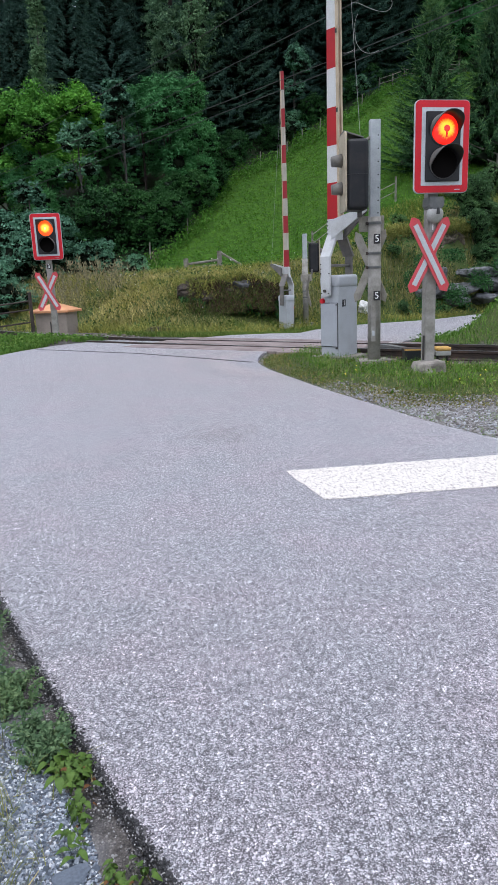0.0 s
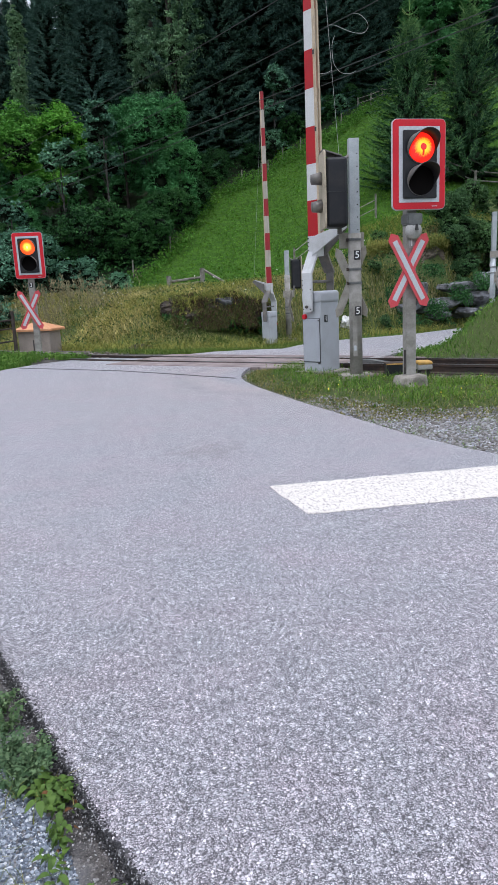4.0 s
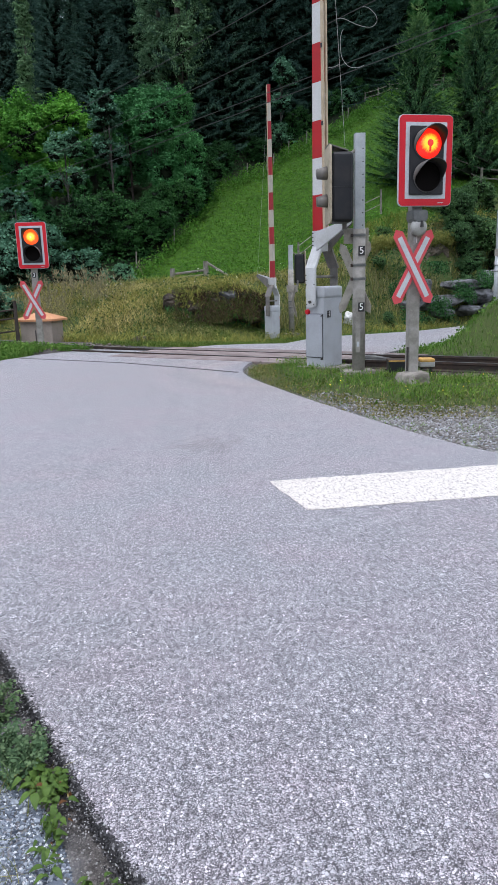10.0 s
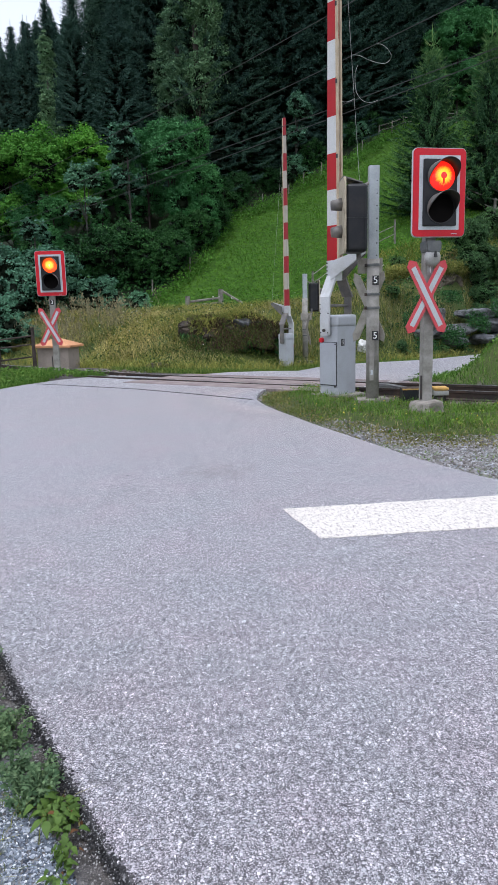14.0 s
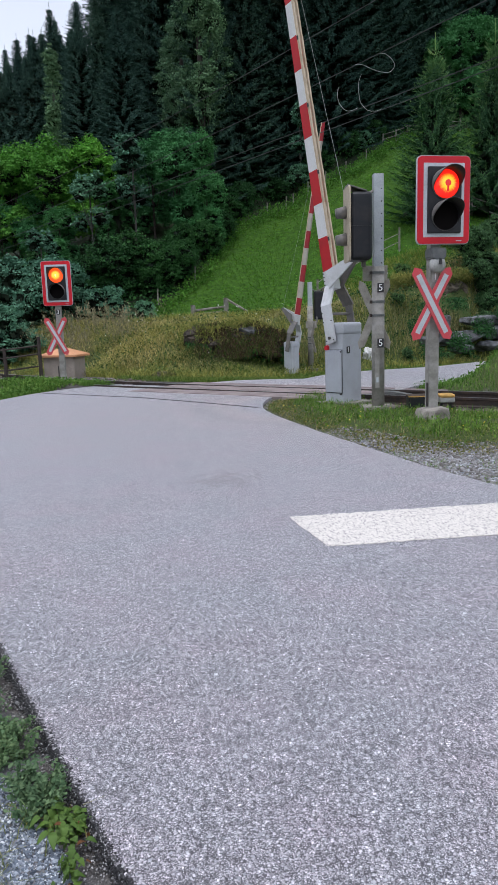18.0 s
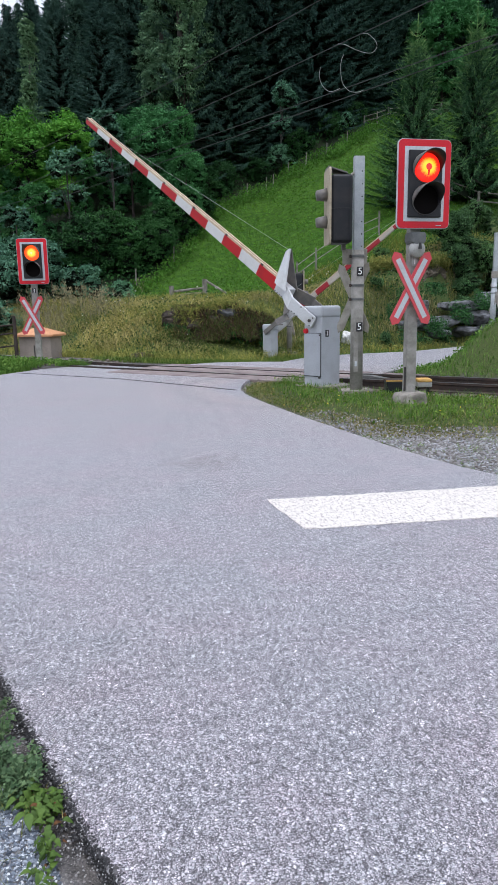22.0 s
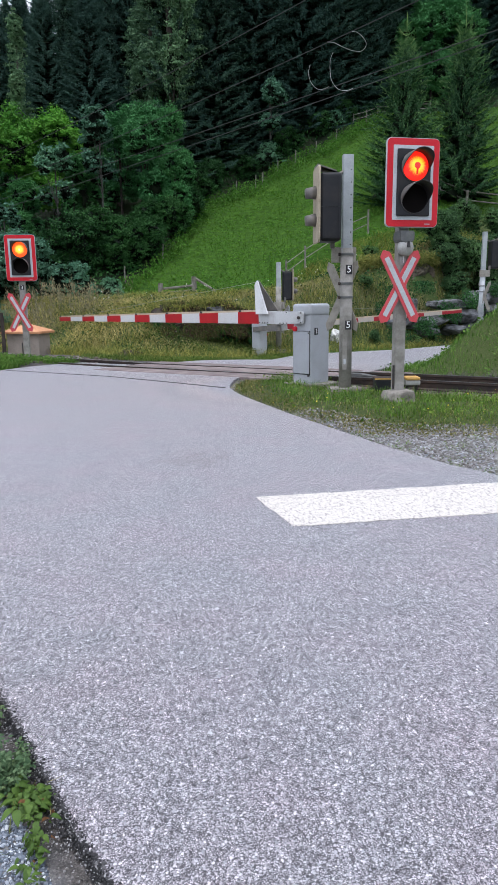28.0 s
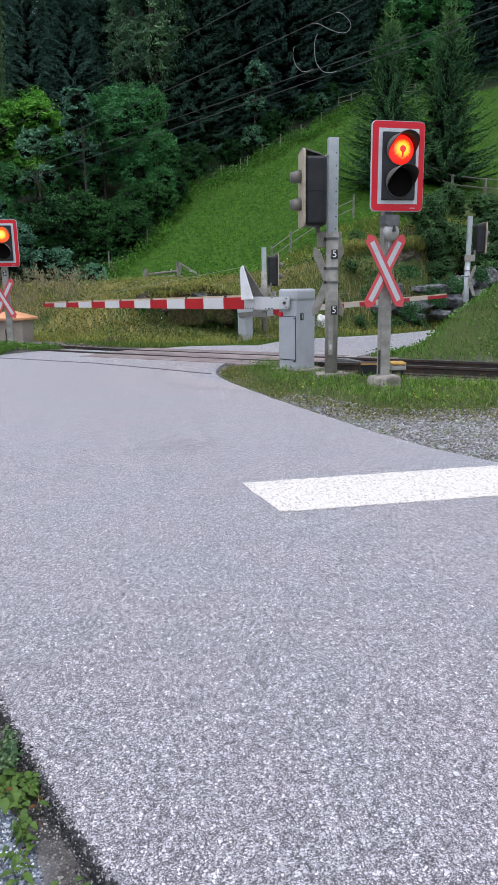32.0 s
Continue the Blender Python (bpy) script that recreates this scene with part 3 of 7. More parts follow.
WOODS_X = [-60, -12, -3.9, -2.9, -1.7, -0.6, 0.2, 1.15, 2.7, 5.0, 7.2, 9.2, 11.2, 13.5, 18, 24.3, 27, 40, 60]
WOODS_Y = [62, 32, 27.95, 30.35, 32.35, 35.05, 37.25, 39.65, 40.55, 41.95, 42.65, 44.35, 47.55, 50.75, 53.25, 55.75, 57.75, 64.75, 73.75]


def inside(px, py, poly):
    res = np.zeros(np.shape(px), bool)
    k = len(poly)
    for i in range(k):
        (x0, y0), (x1, y1) = poly[i], poly[(i + 1) % k]
        if y0 != y1:
            cross = (y0 > py) != (y1 > py)
            res ^= cross & (px < (x1 - x0) * (py - y0) / (y1 - y0) + x0)
    return res


def edge_distance(px, py, poly):
    best = np.full(np.shape(px), 1e9)
    k = len(poly)
    for i in range(k):
        (x0, y0), (x1, y1) = poly[i], poly[(i + 1) % k]
        dx, dy = x1 - x0, y1 - y0
        t = np.clip(((px - x0) * dx + (py - y0) * dy) / (dx * dx + dy * dy), 0, 1)
        best = np.minimum(best, np.hypot(px - x0 - t * dx, py - y0 - t * dy))
    return best


def road_z(x, y):
    return -0.2 * smooth01((rail_r(x, y) - 1.0) / 3.5)


def ground_z(x, y):
    x, y = np.asarray(x, float), np.asarray(y, float)
    r, u = rail_r(x, y), rail_u(x, y)
    z = road_z(x, y) - 0.045
    on_road = inside(x, y, ROAD)
    z = z + np.where(inside(x, y, TONGUE) & ~on_road, 0.045 * smooth01(edge_distance(x, y, TONGUE) / 0.5), 0)
    z = z + np.where(~on_road & (y > 2.5) & (y < 7) & (x > 1.2) & (x < 9), 0.03, 0)
    z = z + np.where(~on_road & (y < 4) & (x < 0.6), 0.017, 0)
    # ballast along the track
    track = smooth01((u + 1.2) / 0.8) + smooth01((-u - 8.2) / 0.8)
    z = z - np.where(on_road, 0, 0.1 * track * smooth01((1.6 - np.abs(r + 0.38)) / 0.5))
    # mound between the track and the far road
    rise = 1.7 * smooth01((u + 1.55) / 3.3) * smooth01((r - 0.75) / 2.2) * (1 - 0.6 * smooth01((r - 4.0) / 3.0))
    z = z + np.where(on_road, 0, rise * (x > 2.4) * (r < 8) * smooth01(edge_distance(x, y, ROAD) / 1.2))
    # small mound at the other signal
    z = z + 0.16 * np.exp(-(((x + 3.9) / 1.3) ** 2 + ((y - 13.0) / 0.55) ** 2)) * ~on_road
    # bank and hillside
    foot = np.interp(x, FOOT_X, FOOT_Y)
    high = np.interp(x, [-30, -6, 0, 3, 6, 10], [1.0, 1.05, 1.2, 1.55, 2.6, 3.7])
    width = np.interp(x, [-8, 0, 4, 8], [5.5, 5.0, 3.6, 3.0])
    z = z + high * smooth01((y - foot) / width)
    z = z + np.where(y > foot, 0.38 * np.exp(-((y - 24.8) / 3.2) ** 2) * smooth01((4 - x) / 3.0), 0)
    up = np.maximum(0, y - np.interp(x, HILL_X, HILL_Y))
    steep = np.interp(x, [-70, -25, -2, 40], [0.3, 0.42, 0.5, 0.5])
    z = z + steep * (np.sqrt(up * up + 4) - 2) * np.where(up < 170, 1, 170 / np.maximum(up, 1))
    z = z + np.where(y > foot + 1, 0.12 * np.sin(x * 0.9 + y * 0.5) * np.sin(y * 0.7 - x * 0.3), 0)
    return z


def gz(x, y):
    return float(ground_z(np.array([x]), np.array([y]))[0])


def build_ground():
    xs = np.unique(np.concatenate([np.linspace(-260, -26, 40), np.linspace(-26, -8, 46), np.linspace(-8, 10, 150), np.linspace(10, 40, 70), np.linspace(40, 260, 40)]))
    ys = np.unique(np.concatenate([np.linspace(-160, -4, 24), np.linspace(-4, 24, 240), np.linspace(24, 62, 130), np.linspace(62, 320, 70)]))
    X, Y = np.meshgrid(xs, ys)
    Z = ground_z(X, Y)
    nx, ny = len(xs), len(ys)
    idx = np.arange(nx * ny).reshape(ny, nx)
    faces = np.stack([idx[:-1, :-1], idx[:-1, 1:], idx[1:, 1:], idx[1:, :-1]], -1).reshape(-1, 4)
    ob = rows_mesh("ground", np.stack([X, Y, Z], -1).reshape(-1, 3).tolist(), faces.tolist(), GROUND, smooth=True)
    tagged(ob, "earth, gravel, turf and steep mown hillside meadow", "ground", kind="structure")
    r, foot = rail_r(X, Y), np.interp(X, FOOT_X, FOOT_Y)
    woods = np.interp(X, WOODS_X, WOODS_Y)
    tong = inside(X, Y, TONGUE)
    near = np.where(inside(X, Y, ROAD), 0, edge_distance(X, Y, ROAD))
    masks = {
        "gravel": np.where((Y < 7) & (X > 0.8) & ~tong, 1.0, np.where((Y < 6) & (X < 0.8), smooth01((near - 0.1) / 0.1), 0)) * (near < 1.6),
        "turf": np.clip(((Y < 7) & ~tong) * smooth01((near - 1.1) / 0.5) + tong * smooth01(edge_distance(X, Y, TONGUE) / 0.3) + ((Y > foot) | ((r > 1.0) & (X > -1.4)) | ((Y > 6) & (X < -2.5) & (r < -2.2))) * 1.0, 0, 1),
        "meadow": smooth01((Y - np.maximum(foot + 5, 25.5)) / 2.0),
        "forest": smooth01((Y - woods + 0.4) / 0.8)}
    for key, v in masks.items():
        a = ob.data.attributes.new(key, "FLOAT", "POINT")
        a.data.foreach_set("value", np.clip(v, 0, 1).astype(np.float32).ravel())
    return ob


build_ground()


def sheet(name, poly, zfun, lift, thick, mat, step=0.5):
    """A slab over a plan outline that follows zfun, with side walls."""
    from mathutils.geometry import delaunay_2d_cdt
    pts = [Vector(p) for p in poly]
    k = len(pts)
    xs, ys = [p.x for p in pts], [p.y for p in pts]
    gx, gy = np.meshgrid(np.arange(min(xs), max(xs), step), np.arange(min(ys), max(ys), step))
    ok = inside(gx, gy, poly) & (edge_distance(gx, gy, poly) > step * 0.3)
    grid = [Vector((a, b)) for a, b in zip(gx[ok], gy[ok])]
    v, e, f, *_ = delaunay_2d_cdt(pts + grid, [(i, (i + 1) % k) for i in range(k)], [], 1, 1e-4)
    bm = bmesh.new()
    z = zfun(np.array([p.x for p in v]), np.array([p.y for p in v])) + lift
    vs = [bm.verts.new((p.x, p.y, q)) for p, q in zip(v, z)]
    for t in f:
        bm.faces.new([vs[i] for i in t])
    bmesh.ops.recalc_face_normals(bm, faces=bm.faces)
    if sum(q.normal.z for q in bm.faces) < 0:
        bmesh.ops.reverse_faces(bm, faces=bm.faces)
    rim = [q for q in bm.edges if len(q.link_faces) == 1]
    ext = bmesh.ops.extrude_edge_only(bm, edges=rim)
    for q in ext["geom"]:
        if isinstance(q, bmesh.types.BMVert):
            q.co.z -= thick
    return obj(name, bm, mat)


def refine(poly, step, wob, rng):
    """Adds points along an outline and lets them wander a little."""
    out = []
    for (x0, y0), (x1, y1) in zip(poly, poly[1:] + poly[:1]):
        d = math.hypot(x1 - x0, y1 - y0)
        k = max(1, int(d / step)) if max(abs(y0), abs(y1)) < 12 else 1
        for i in range(k):
            t = i / k
            w = wob * rng.uniform(-1, 1) if k > 1 else 0
            out.append((x0 + (x1 - x0) * t + w * (y1 - y0) / d, y0 + (y1 - y0) * t - w * (x1 - x0) / d))
    return out


rng = random.Random(4)
ROAD_EDGE = refine(ROAD, 0.04, 0.004, rng)
tagged(sheet("road", ROAD_EDGE, road_z, 0.0, 0.09, ASPHALT, 0.6), "light grey coarse worn asphalt road with a broken edge", "road", kind="structure")


def paint_material():
    m, n, l, b = material("worn_white_paint", 0.75)
    t = noise_of(n, l, 62, 6, 0.8)
    s = n.new("ShaderNodeMapping")
    tc = n.new("ShaderNodeTexCoord")
    s.inputs["Scale"].default_value = (1.3, 0.55, 1)
    l.new(tc.outputs["Object"], s.inputs["Vector"])
    l.new(s.outputs[0], t.inputs["Vector"])
    r = ramp(n, [(0.4, (0.26, 0.24, 0.24)), (0.46, (0.54, 0.51, 0.47)), (0.6, (0.66, 0.62, 0.57))])
    l.new(t.outputs["Fac"], r.inputs["Fac"])
    l.new(r.outputs["Color"], b.inputs["Base Color"])
    bump(n, l, b, t.outputs["Fac"], 0.4, 0.004)
    return m


LINE = [(0.3, 3.64), (0.44, 3.115), (1.0, 3.16), (1.9, 3.235), (2.3, 3.27), (2.3, 3.5), (1.9, 3.79), (1.0, 3.71)]
tagged(sheet("stop_line", refine(LINE, 0.05, 0.006, rng), road_z, 0.004, 0.003, paint_material(), 0.3), "worn white painted stop line on the asphalt", "road marking", kind="structure")



def chippings(seed, n, box, size, label):
    """Low six-sided stone crowns that stand proud of the binder."""
    q = np.random.RandomState(seed)
    x, y = q.uniform(box[0], box[1], n), q.uniform(box[2], box[3], n)
    far = np.clip((y - box[2]) / (box[3] - box[2]), 0, 1)
    ok = inside(x, y, ROAD) & ~inside(x, y, LINE) & (edge_distance(x, y, ROAD) > 0.015) & (q.random(n) > 0.1 + 0.9 * far) & (q.random(n) < far * 8 + 0.3)
    x, y = x[ok], y[ok]
    k = len(x)
    r = size * q.lognormal(0, 0.38, k)
    a = q.uniform(0, 6.28, (k, 1)) + np.arange(6) * 1.047 + q.uniform(-0.3, 0.3, (k, 6))
    rr = r[:, None] * q.uniform(0.7, 1.2, (k, 6))
    low = np.stack([x[:, None] + rr * np.cos(a), y[:, None] + rr * np.sin(a), np.full((k, 6), -0.0005)], -1)
    top = np.stack([x[:, None] + 0.55 * rr * np.cos(a), y[:, None] + 0.55 * rr * np.sin(a), (r * q.uniform(0.3, 0.6, k))[:, None] * q.uniform(0.8, 1.2, (k, 6))], -1)
    v = np.concatenate([low, top], 1).reshape(-1, 3)
    b = np.arange(k)[:, None] * 12
    sides = [np.concatenate([b + i, b + (i + 1) % 6, b + 6 + (i + 1) % 6, b + 6 + i], 1) for i in range(6)]
    f = np.concatenate(sides).tolist() + (b + np.arange(6, 12)).tolist()
    tagged(rows_mesh("road_chippings", v.tolist(), f, CHIPS), label, "stone chips", kind="stuff")


chippings(71, 24000, (-0.75, 1.1, 1.0, 2.6), 0.0021, "pale stone chippings proud of the worn asphalt")
chippings(72, 34000, (-2.0, 2.2, 2.0, 5.6), 0.0029, "pale stone chippings proud of the worn asphalt")
# seam across the asphalt before the track
SEAM = [(-3.3, 12.05), (-2.84, 11.73), (-1.38, 10.63), (-0.47, 9.7), (0.34, 8.82)]
bm = None
for (x0, y0), (x1, y1) in zip(SEAM, SEAM[1:]):
    d = math.hypot(x1 - x0, y1 - y0)
    nx, ny = (y1 - y0) / d * 0.022, -(x1 - x0) / d * 0.022
    bm = bm_prism([(x0 - nx, y0 - ny), (x1 - nx, y1 - ny), (x1 + nx, y1 + ny), (x0 + nx, y0 + ny)], -0.01, 0.004, "z", bm=bm)
tagged(obj("asphalt_seam", bm, material("dark_tar", 0.8, 0, (0.06, 0.055, 0.055))[0]), "dark tar seam across the asphalt by the track", "road seam", kind="structure")

# ---- railway ----
RAIL_PLAN = [(11.5, 3.2), (8.0, 6.1), (5.6, 7.98), (3.27, 9.7), (1.1, 11.35), (-1.15, 13.0), (-2.2, 13.85), (-3.3, 14.95), (-4.6, 16.35), (-6.5, 18.5), (-10, 22.3), (-14, 26.5)]


def rail_z(x):
    return 0.012 + 0.018 * min(1, max(0, (x - 1.9) / 0.6)) if x > -0.9 else 0.012 + 0.018 * min(1, (-0.9 - x) / 0.8)


def offset_line(line, d):
    out = []
    for i, (x, y) in enumerate(line):
        x0, y0 = line[max(i - 1, 0)]
        x1, y1 = line[min(i + 1, len(line) - 1)]
        k = math.hypot(x1 - x0, y1 - y0)
        out.append((x - (y1 - y0) / k * d, y + (x1 - x0) / k * d))
    return out


def sweep(line, profile, zf):
    """A profile of (side, height) carried along a plan line."""
    b = bmesh.new()
    rings = []
    for i, (x, y) in enumerate(line):
        x0, y0 = line[max(i - 1, 0)]
        x1, y1 = line[min(i + 1, len(line) - 1)]
        k = math.hypot(x1 - x0, y1 - y0)
        nx, ny = -(y1 - y0) / k, (x1 - x0) / k
        rings.append([b.verts.new((x + nx * s, y + ny * s, zf(x) + h)) for s, h in profile])
    m = len(profile)
    for a, c in zip(rings, rings[1:]):
        for k in range(m):
            b.faces.new((a[k], a[(k + 1) % m], c[(k + 1) % m], c[k]))
    b.faces.new(rings[0])
    b.faces.new(rings[-1][::-1])
    bmesh.ops.recalc_face_normals(b, faces=b.faces)
    return b


HEAD = [(-0.028, 0.0), (-0.028, -0.028), (-0.008, -0.04), (-0.008, -0.1), (-0.05, -0.118), (-0.05, -0.13), (0.05, -0.13), (0.05, -0.118), (0.008, -0.1), (0.008, -0.04), (0.028, -0.028), (0.028, 0.0)]
track = thing("railway_track", Matrix(), "narrow-gauge railway track with dark rusty rails crossing the road", "railway track", kind="structure")
for off in (0.0, 0.76):
    line = offset_line(RAIL_PLAN, off)
    part("rail", sweep(line, HEAD, rail_z), RUSTY, track, "dark rusty steel rail")
    part("rail_head", sweep(line, [(-0.024, 0.0), (-0.024, 0.003), (0.024, 0.003), (0.024, 0.0)], rail_z), RAIL_TOP, track, "worn bright running surface")


def along(line, step):
    out, carry = [], 0.0
    for (x0, y0), (x1, y1) in zip(line, line[1:]):
        d = math.hypot(x1 - x0, y1 - y0)
        t = carry
        while t < d:
            out.append((x0 + (x1 - x0) * t / d, y0 + (y1 - y0) * t / d, math.atan2(y1 - y0, x1 - x0)))
            t += step
        carry = t - d
    return out


proto = None
for x, y, a in along(offset_line(RAIL_PLAN, 0.38), 0.65):
    if -2.2 < x < 2.4:
        continue
    s = obj("sleeper", bm_box(-0.11, -0.75, -0.14, 0.11, 0.75, 0.0, 0.012, 1), SLEEPER) if proto is None else copy_thing(proto, Matrix())
    if proto is None:
        proto = s
        s.parent = track
    s.matrix_basis = pose(x, y, rail_z(x) - 0.125, 0, 0, math.degrees(a))

# crossing deck between and beside the rails
deck = thing("crossing_deck", Matrix(), "worn grey-brown level crossing deck panels between the rails", "crossing deck", kind="structure")
DECK_LINE = [(2.35, 10.38), (1.1, 11.35), (-1.05, 12.92)]
for lo, hi in ((0.06, 0.7), (-0.5, -0.05), (0.81, 1.3)):
    spots = along(DECK_LINE, 1.05)
    for x, y, a in spots[:-1]:
        p = part("panel", bm_box(0.012, lo, -0.1, 1.04, hi, 0.0, 0.006, 1), DECK, deck)
        p.matrix_basis = pose(x, y, rail_z(min(x, 1.9)) - 0.004, 0, 0, math.degrees(a))
kerb = bm_box(0, -0.06, -0.12, 0.7, 0.06, 0.0, 0.01, 1)
k1 = part("edge_beam", kerb, DECK, deck, "worn edge beam")
k1.matrix_basis = pose(2.75, 10.75, -0.01, 0, 0, -36)
ramp_bm = bm_prism([(0, 0), (0.5, 0), (0.5, 0.01), (0.2, 0.05), (0.03, 0.05)], -0.07, 0.07, "y")
k2 = part("deflector_wedge", ramp_bm, BELL_HOOD, deck, "grey sheet metal deflector ramp between the rails")
k2.matrix_basis = pose(2.2, 9.95, 0.0, 0, 0, -36)


# ---- barriers ----
def arm_sub(name, bm, mat, arm, label="", smooth=False):
    return part(name, bm, mat, arm, label, smooth)


def barrier(m, length, count, number, far=False):
    """Cabinet with its door side towards local -y; the boom turns about local y at the pivot and points along -x when shut."""
    b = thing("level_crossing_barrier", m, "grey steel level crossing barrier with a red and white boom", "barrier", "barriers at the crossing")
    W, D = (0.31, 0.37) if not far else (0.26, 0.3)
    part("concrete_base", bm_box(-W / 2 - 0.1, -0.1, -0.3, W / 2 + 0.12, D + 0.08, 0.035, 0.02), CONCRETE, b, "weathered concrete base")
    part("cabinet", bm_box(-W / 2, 0, 0.0, W / 2, D, 0.95, 0.012), GREY_PAINT, b, "grey painted steel cabinet")
    part("cap", bm_box(-W / 2 - 0.012, -0.012, 0.92, W / 2 + 0.012, D + 0.012, 1.08, 0.045, 4), GREY_PAINT, b, "rounded grey cap", True)
    part("cabinet_door", bm_box(-W / 2 + 0.005, -0.014, 0.16, W / 2 - 0.02, 0.002, 0.72, 0.006), GREY_DOOR, b, "grey door panel with dark gaps")
    part("door_gap", bm_box(-W / 2 + 0.0, -0.008, 0.152, W / 2 - 0.012, 0.001, 0.728), INK, b, "dark door joint")
    part("lock", bm_rod((W / 2 - 0.03, 0, 0.14), (W / 2 - 0.03, -0.025, 0.14), 0.012), ROD, b, "small lock")
    part("lock", bm_rod((W / 2 - 0.03, 0, 0.7), (W / 2 - 0.03, -0.02, 0.7), 0.01), ROD, b, "small lock")
    lamp = bm_rod((-W / 2 + 0.035, 0, 0.75), (-W / 2 + 0.035, -0.03, 0.75), 0.038, 0.03, 14)
    part("red_reflector", lamp, SIGN_RED, b, "small red round lens")
    digit(number, 0.075, pose(W / 2 + 0.001, 0.1, 0.72, 0, 0, 90), b)
    seg = (length - 0.88) / count
    # arm: bracket plates, boom, mast, stay wire
    P = Vector((-0.02, 0, 0.9))
    arm = part("boom_arm", bm_prism([(p, q * 1.0) for p, q in [(0.075, -0.08), (0.09, -0.05), (0.09, 0.05), (0.075, 0.08), (-0.42, 0.085), (-0.42, -0.085)]], -0.062, -0.03, "y", 0.006), ARM_PAINT, b, "grey steel boom arm")
    arm.matrix_basis = Matrix.Translation(P)
    arm_sub("side_plate", bm_prism([(0.075, -0.06), (0.075, 0.06), (-0.42, 0.06), (-0.42, -0.06)], D + 0.03, D + 0.055, "y", 0.005), HOOD_OUT, arm, "far side plate")
    for y0, y1, mt in ((-0.062, 0.1, ARM_PAINT), (D + 0.055, D - 0.11, HOOD_OUT)):
        s = 1 if y1 > y0 else -1
        bb = bmesh.new()
        q = [(-0.41, y0), (-0.41, y0 + s * 0.03), (-0.7, y1 + s * 0.02), (-0.7, y1 - s * 0.01)]
        lo = [bb.verts.new((x, y, -0.085)) for x, y in q]
        hi = [bb.verts.new((x, y, 0.085)) for x, y in q]
        bb.faces.new(lo), bb.faces.new(hi[::-1])
        for i in range(4):
            bb.faces.new((lo[i], hi[i], hi[(i + 1) % 4], lo[(i + 1) % 4]))
        bmesh.ops.recalc_face_normals(bb, faces=bb.faces)
        arm_sub("bent_plate", bb, mt, arm, "bent steel bracket plate")
    arm_sub("cross_bar", bm_rod((-0.3, -0.03, 0), (-0.3, D + 0.03, 0), 0.018), HOOD_OUT, arm, "steel cross bar")
    y0, y1 = (0.09, 0.21) if not far else (0.09, 0.16)
    arm_sub("boom_root", bm_box(-0.88, y0 - 0.01, -0.087, -0.62, y1 - 0.01, 0.087, 0.006), ARM_PAINT, arm, "grey boom socket with bolts")
    for i in range(5):
        for k in (-0.07, 0.07):
            x = -0.65 - 0.05 * i
            arm_sub("bolt", bm_rod((x, y0 - 0.01, k), (x, y0 - 0.02, k), 0.009, n=6), ROD, arm)
    for x, z in ((0.02, 0.0), (0.05, 0.06), (0.05, -0.06), (-0.2, -0.07), (-0.26, -0.07), (-0.32, -0.07), (-0.2, 0.07)):
        arm_sub("bolt", bm_rod((x, -0.062, z), (x, -0.085 if x == 0.02 else -0.072, z), 0.02 if x == 0.02 else 0.008, n=8), ROD, arm)
    x, red = -0.88, True
    slim = 1.0 if not far else 0.8
    while x > -length + 0.05:
        x2 = max(-length, x - seg)
        f = lambda q: slim * (0.085 - 0.049 * (-q - 0.88) / (length - 0.88))
        h1, h2 = f(x), f(x2)
        bb = bmesh.new()
        ring = [[bb.verts.new((q, yy, s * h)) for yy, s in ((y0, -1), (y1 - 0.02, -1), (y1 - 0.02, 1), (y0, 1))] for q, h in ((x, h1), (x2, h2))]
        for i in range(4):
            bb.faces.new((ring[0][i], ring[0][(i + 1) % 4], ring[1][(i + 1) % 4], ring[1][i]))
        bb.faces.new(ring[0]), bb.faces.new(ring[1])
        bmesh.ops.recalc_face_normals(bb, faces=bb.faces)
        arm_sub("boom_section", bb, (DULL_RED if red else DULL_WHITE) if far else (BOOM_RED if red else BOOM_WHITE), arm, "red boom section" if red else "white boom section")
        # beige stiffener on the upper side, with dark slots
        bb = bm_box(x2, y0 + 0.004, h2 + 0.0, x, y0 + 0.034, h2 + 0.03)
        bb = bm_box(x2, y1 - 0.05, h2, x, y1 - 0.024, h2 + 0.03, bm=bb)
        arm_sub("stiffener", bb, BOOM_BACK, arm, "beige stiffening edge")
        if red:
            arm_sub("slot", bm_box(x2 + 0.02, y0 - 0.003, h2 + 0.002, x2 + 0.07, y0 + 0.002, h2 + 0.028), INK, arm, "small dark slot")
        x, red = x2, not red
    # The far plate takes a darker grey: its shade is put into the colour.
    for foot, head, mt, lb in ((0.0, 0.12, ARM_PAINT, "pale triangular stay mast"), (0.25, 0.142, HOOD_OUT, "shaded triangular stay mast")):
        mast = bm_prism([(-0.62, 0.05), (-0.86, 0.05), (-0.98, 0.46), (-0.955, 0.52), (-0.93, 0.52)], 0.0, 0.02, "y", 0.004)
        for v in mast.verts:
            v.co.y += foot + (head - foot) * (v.co.z - 0.05) / 0.47
        arm_sub("stay_mast", mast, mt, arm, lb)
    arm_sub("stay_wire", bm_tube([(-0.95, 0.13, 0.5), (-length * 0.87, 0.13, 0.07)], 0.0022, 6), PALE_CABLE, arm, "pale stay wire")
    return arm


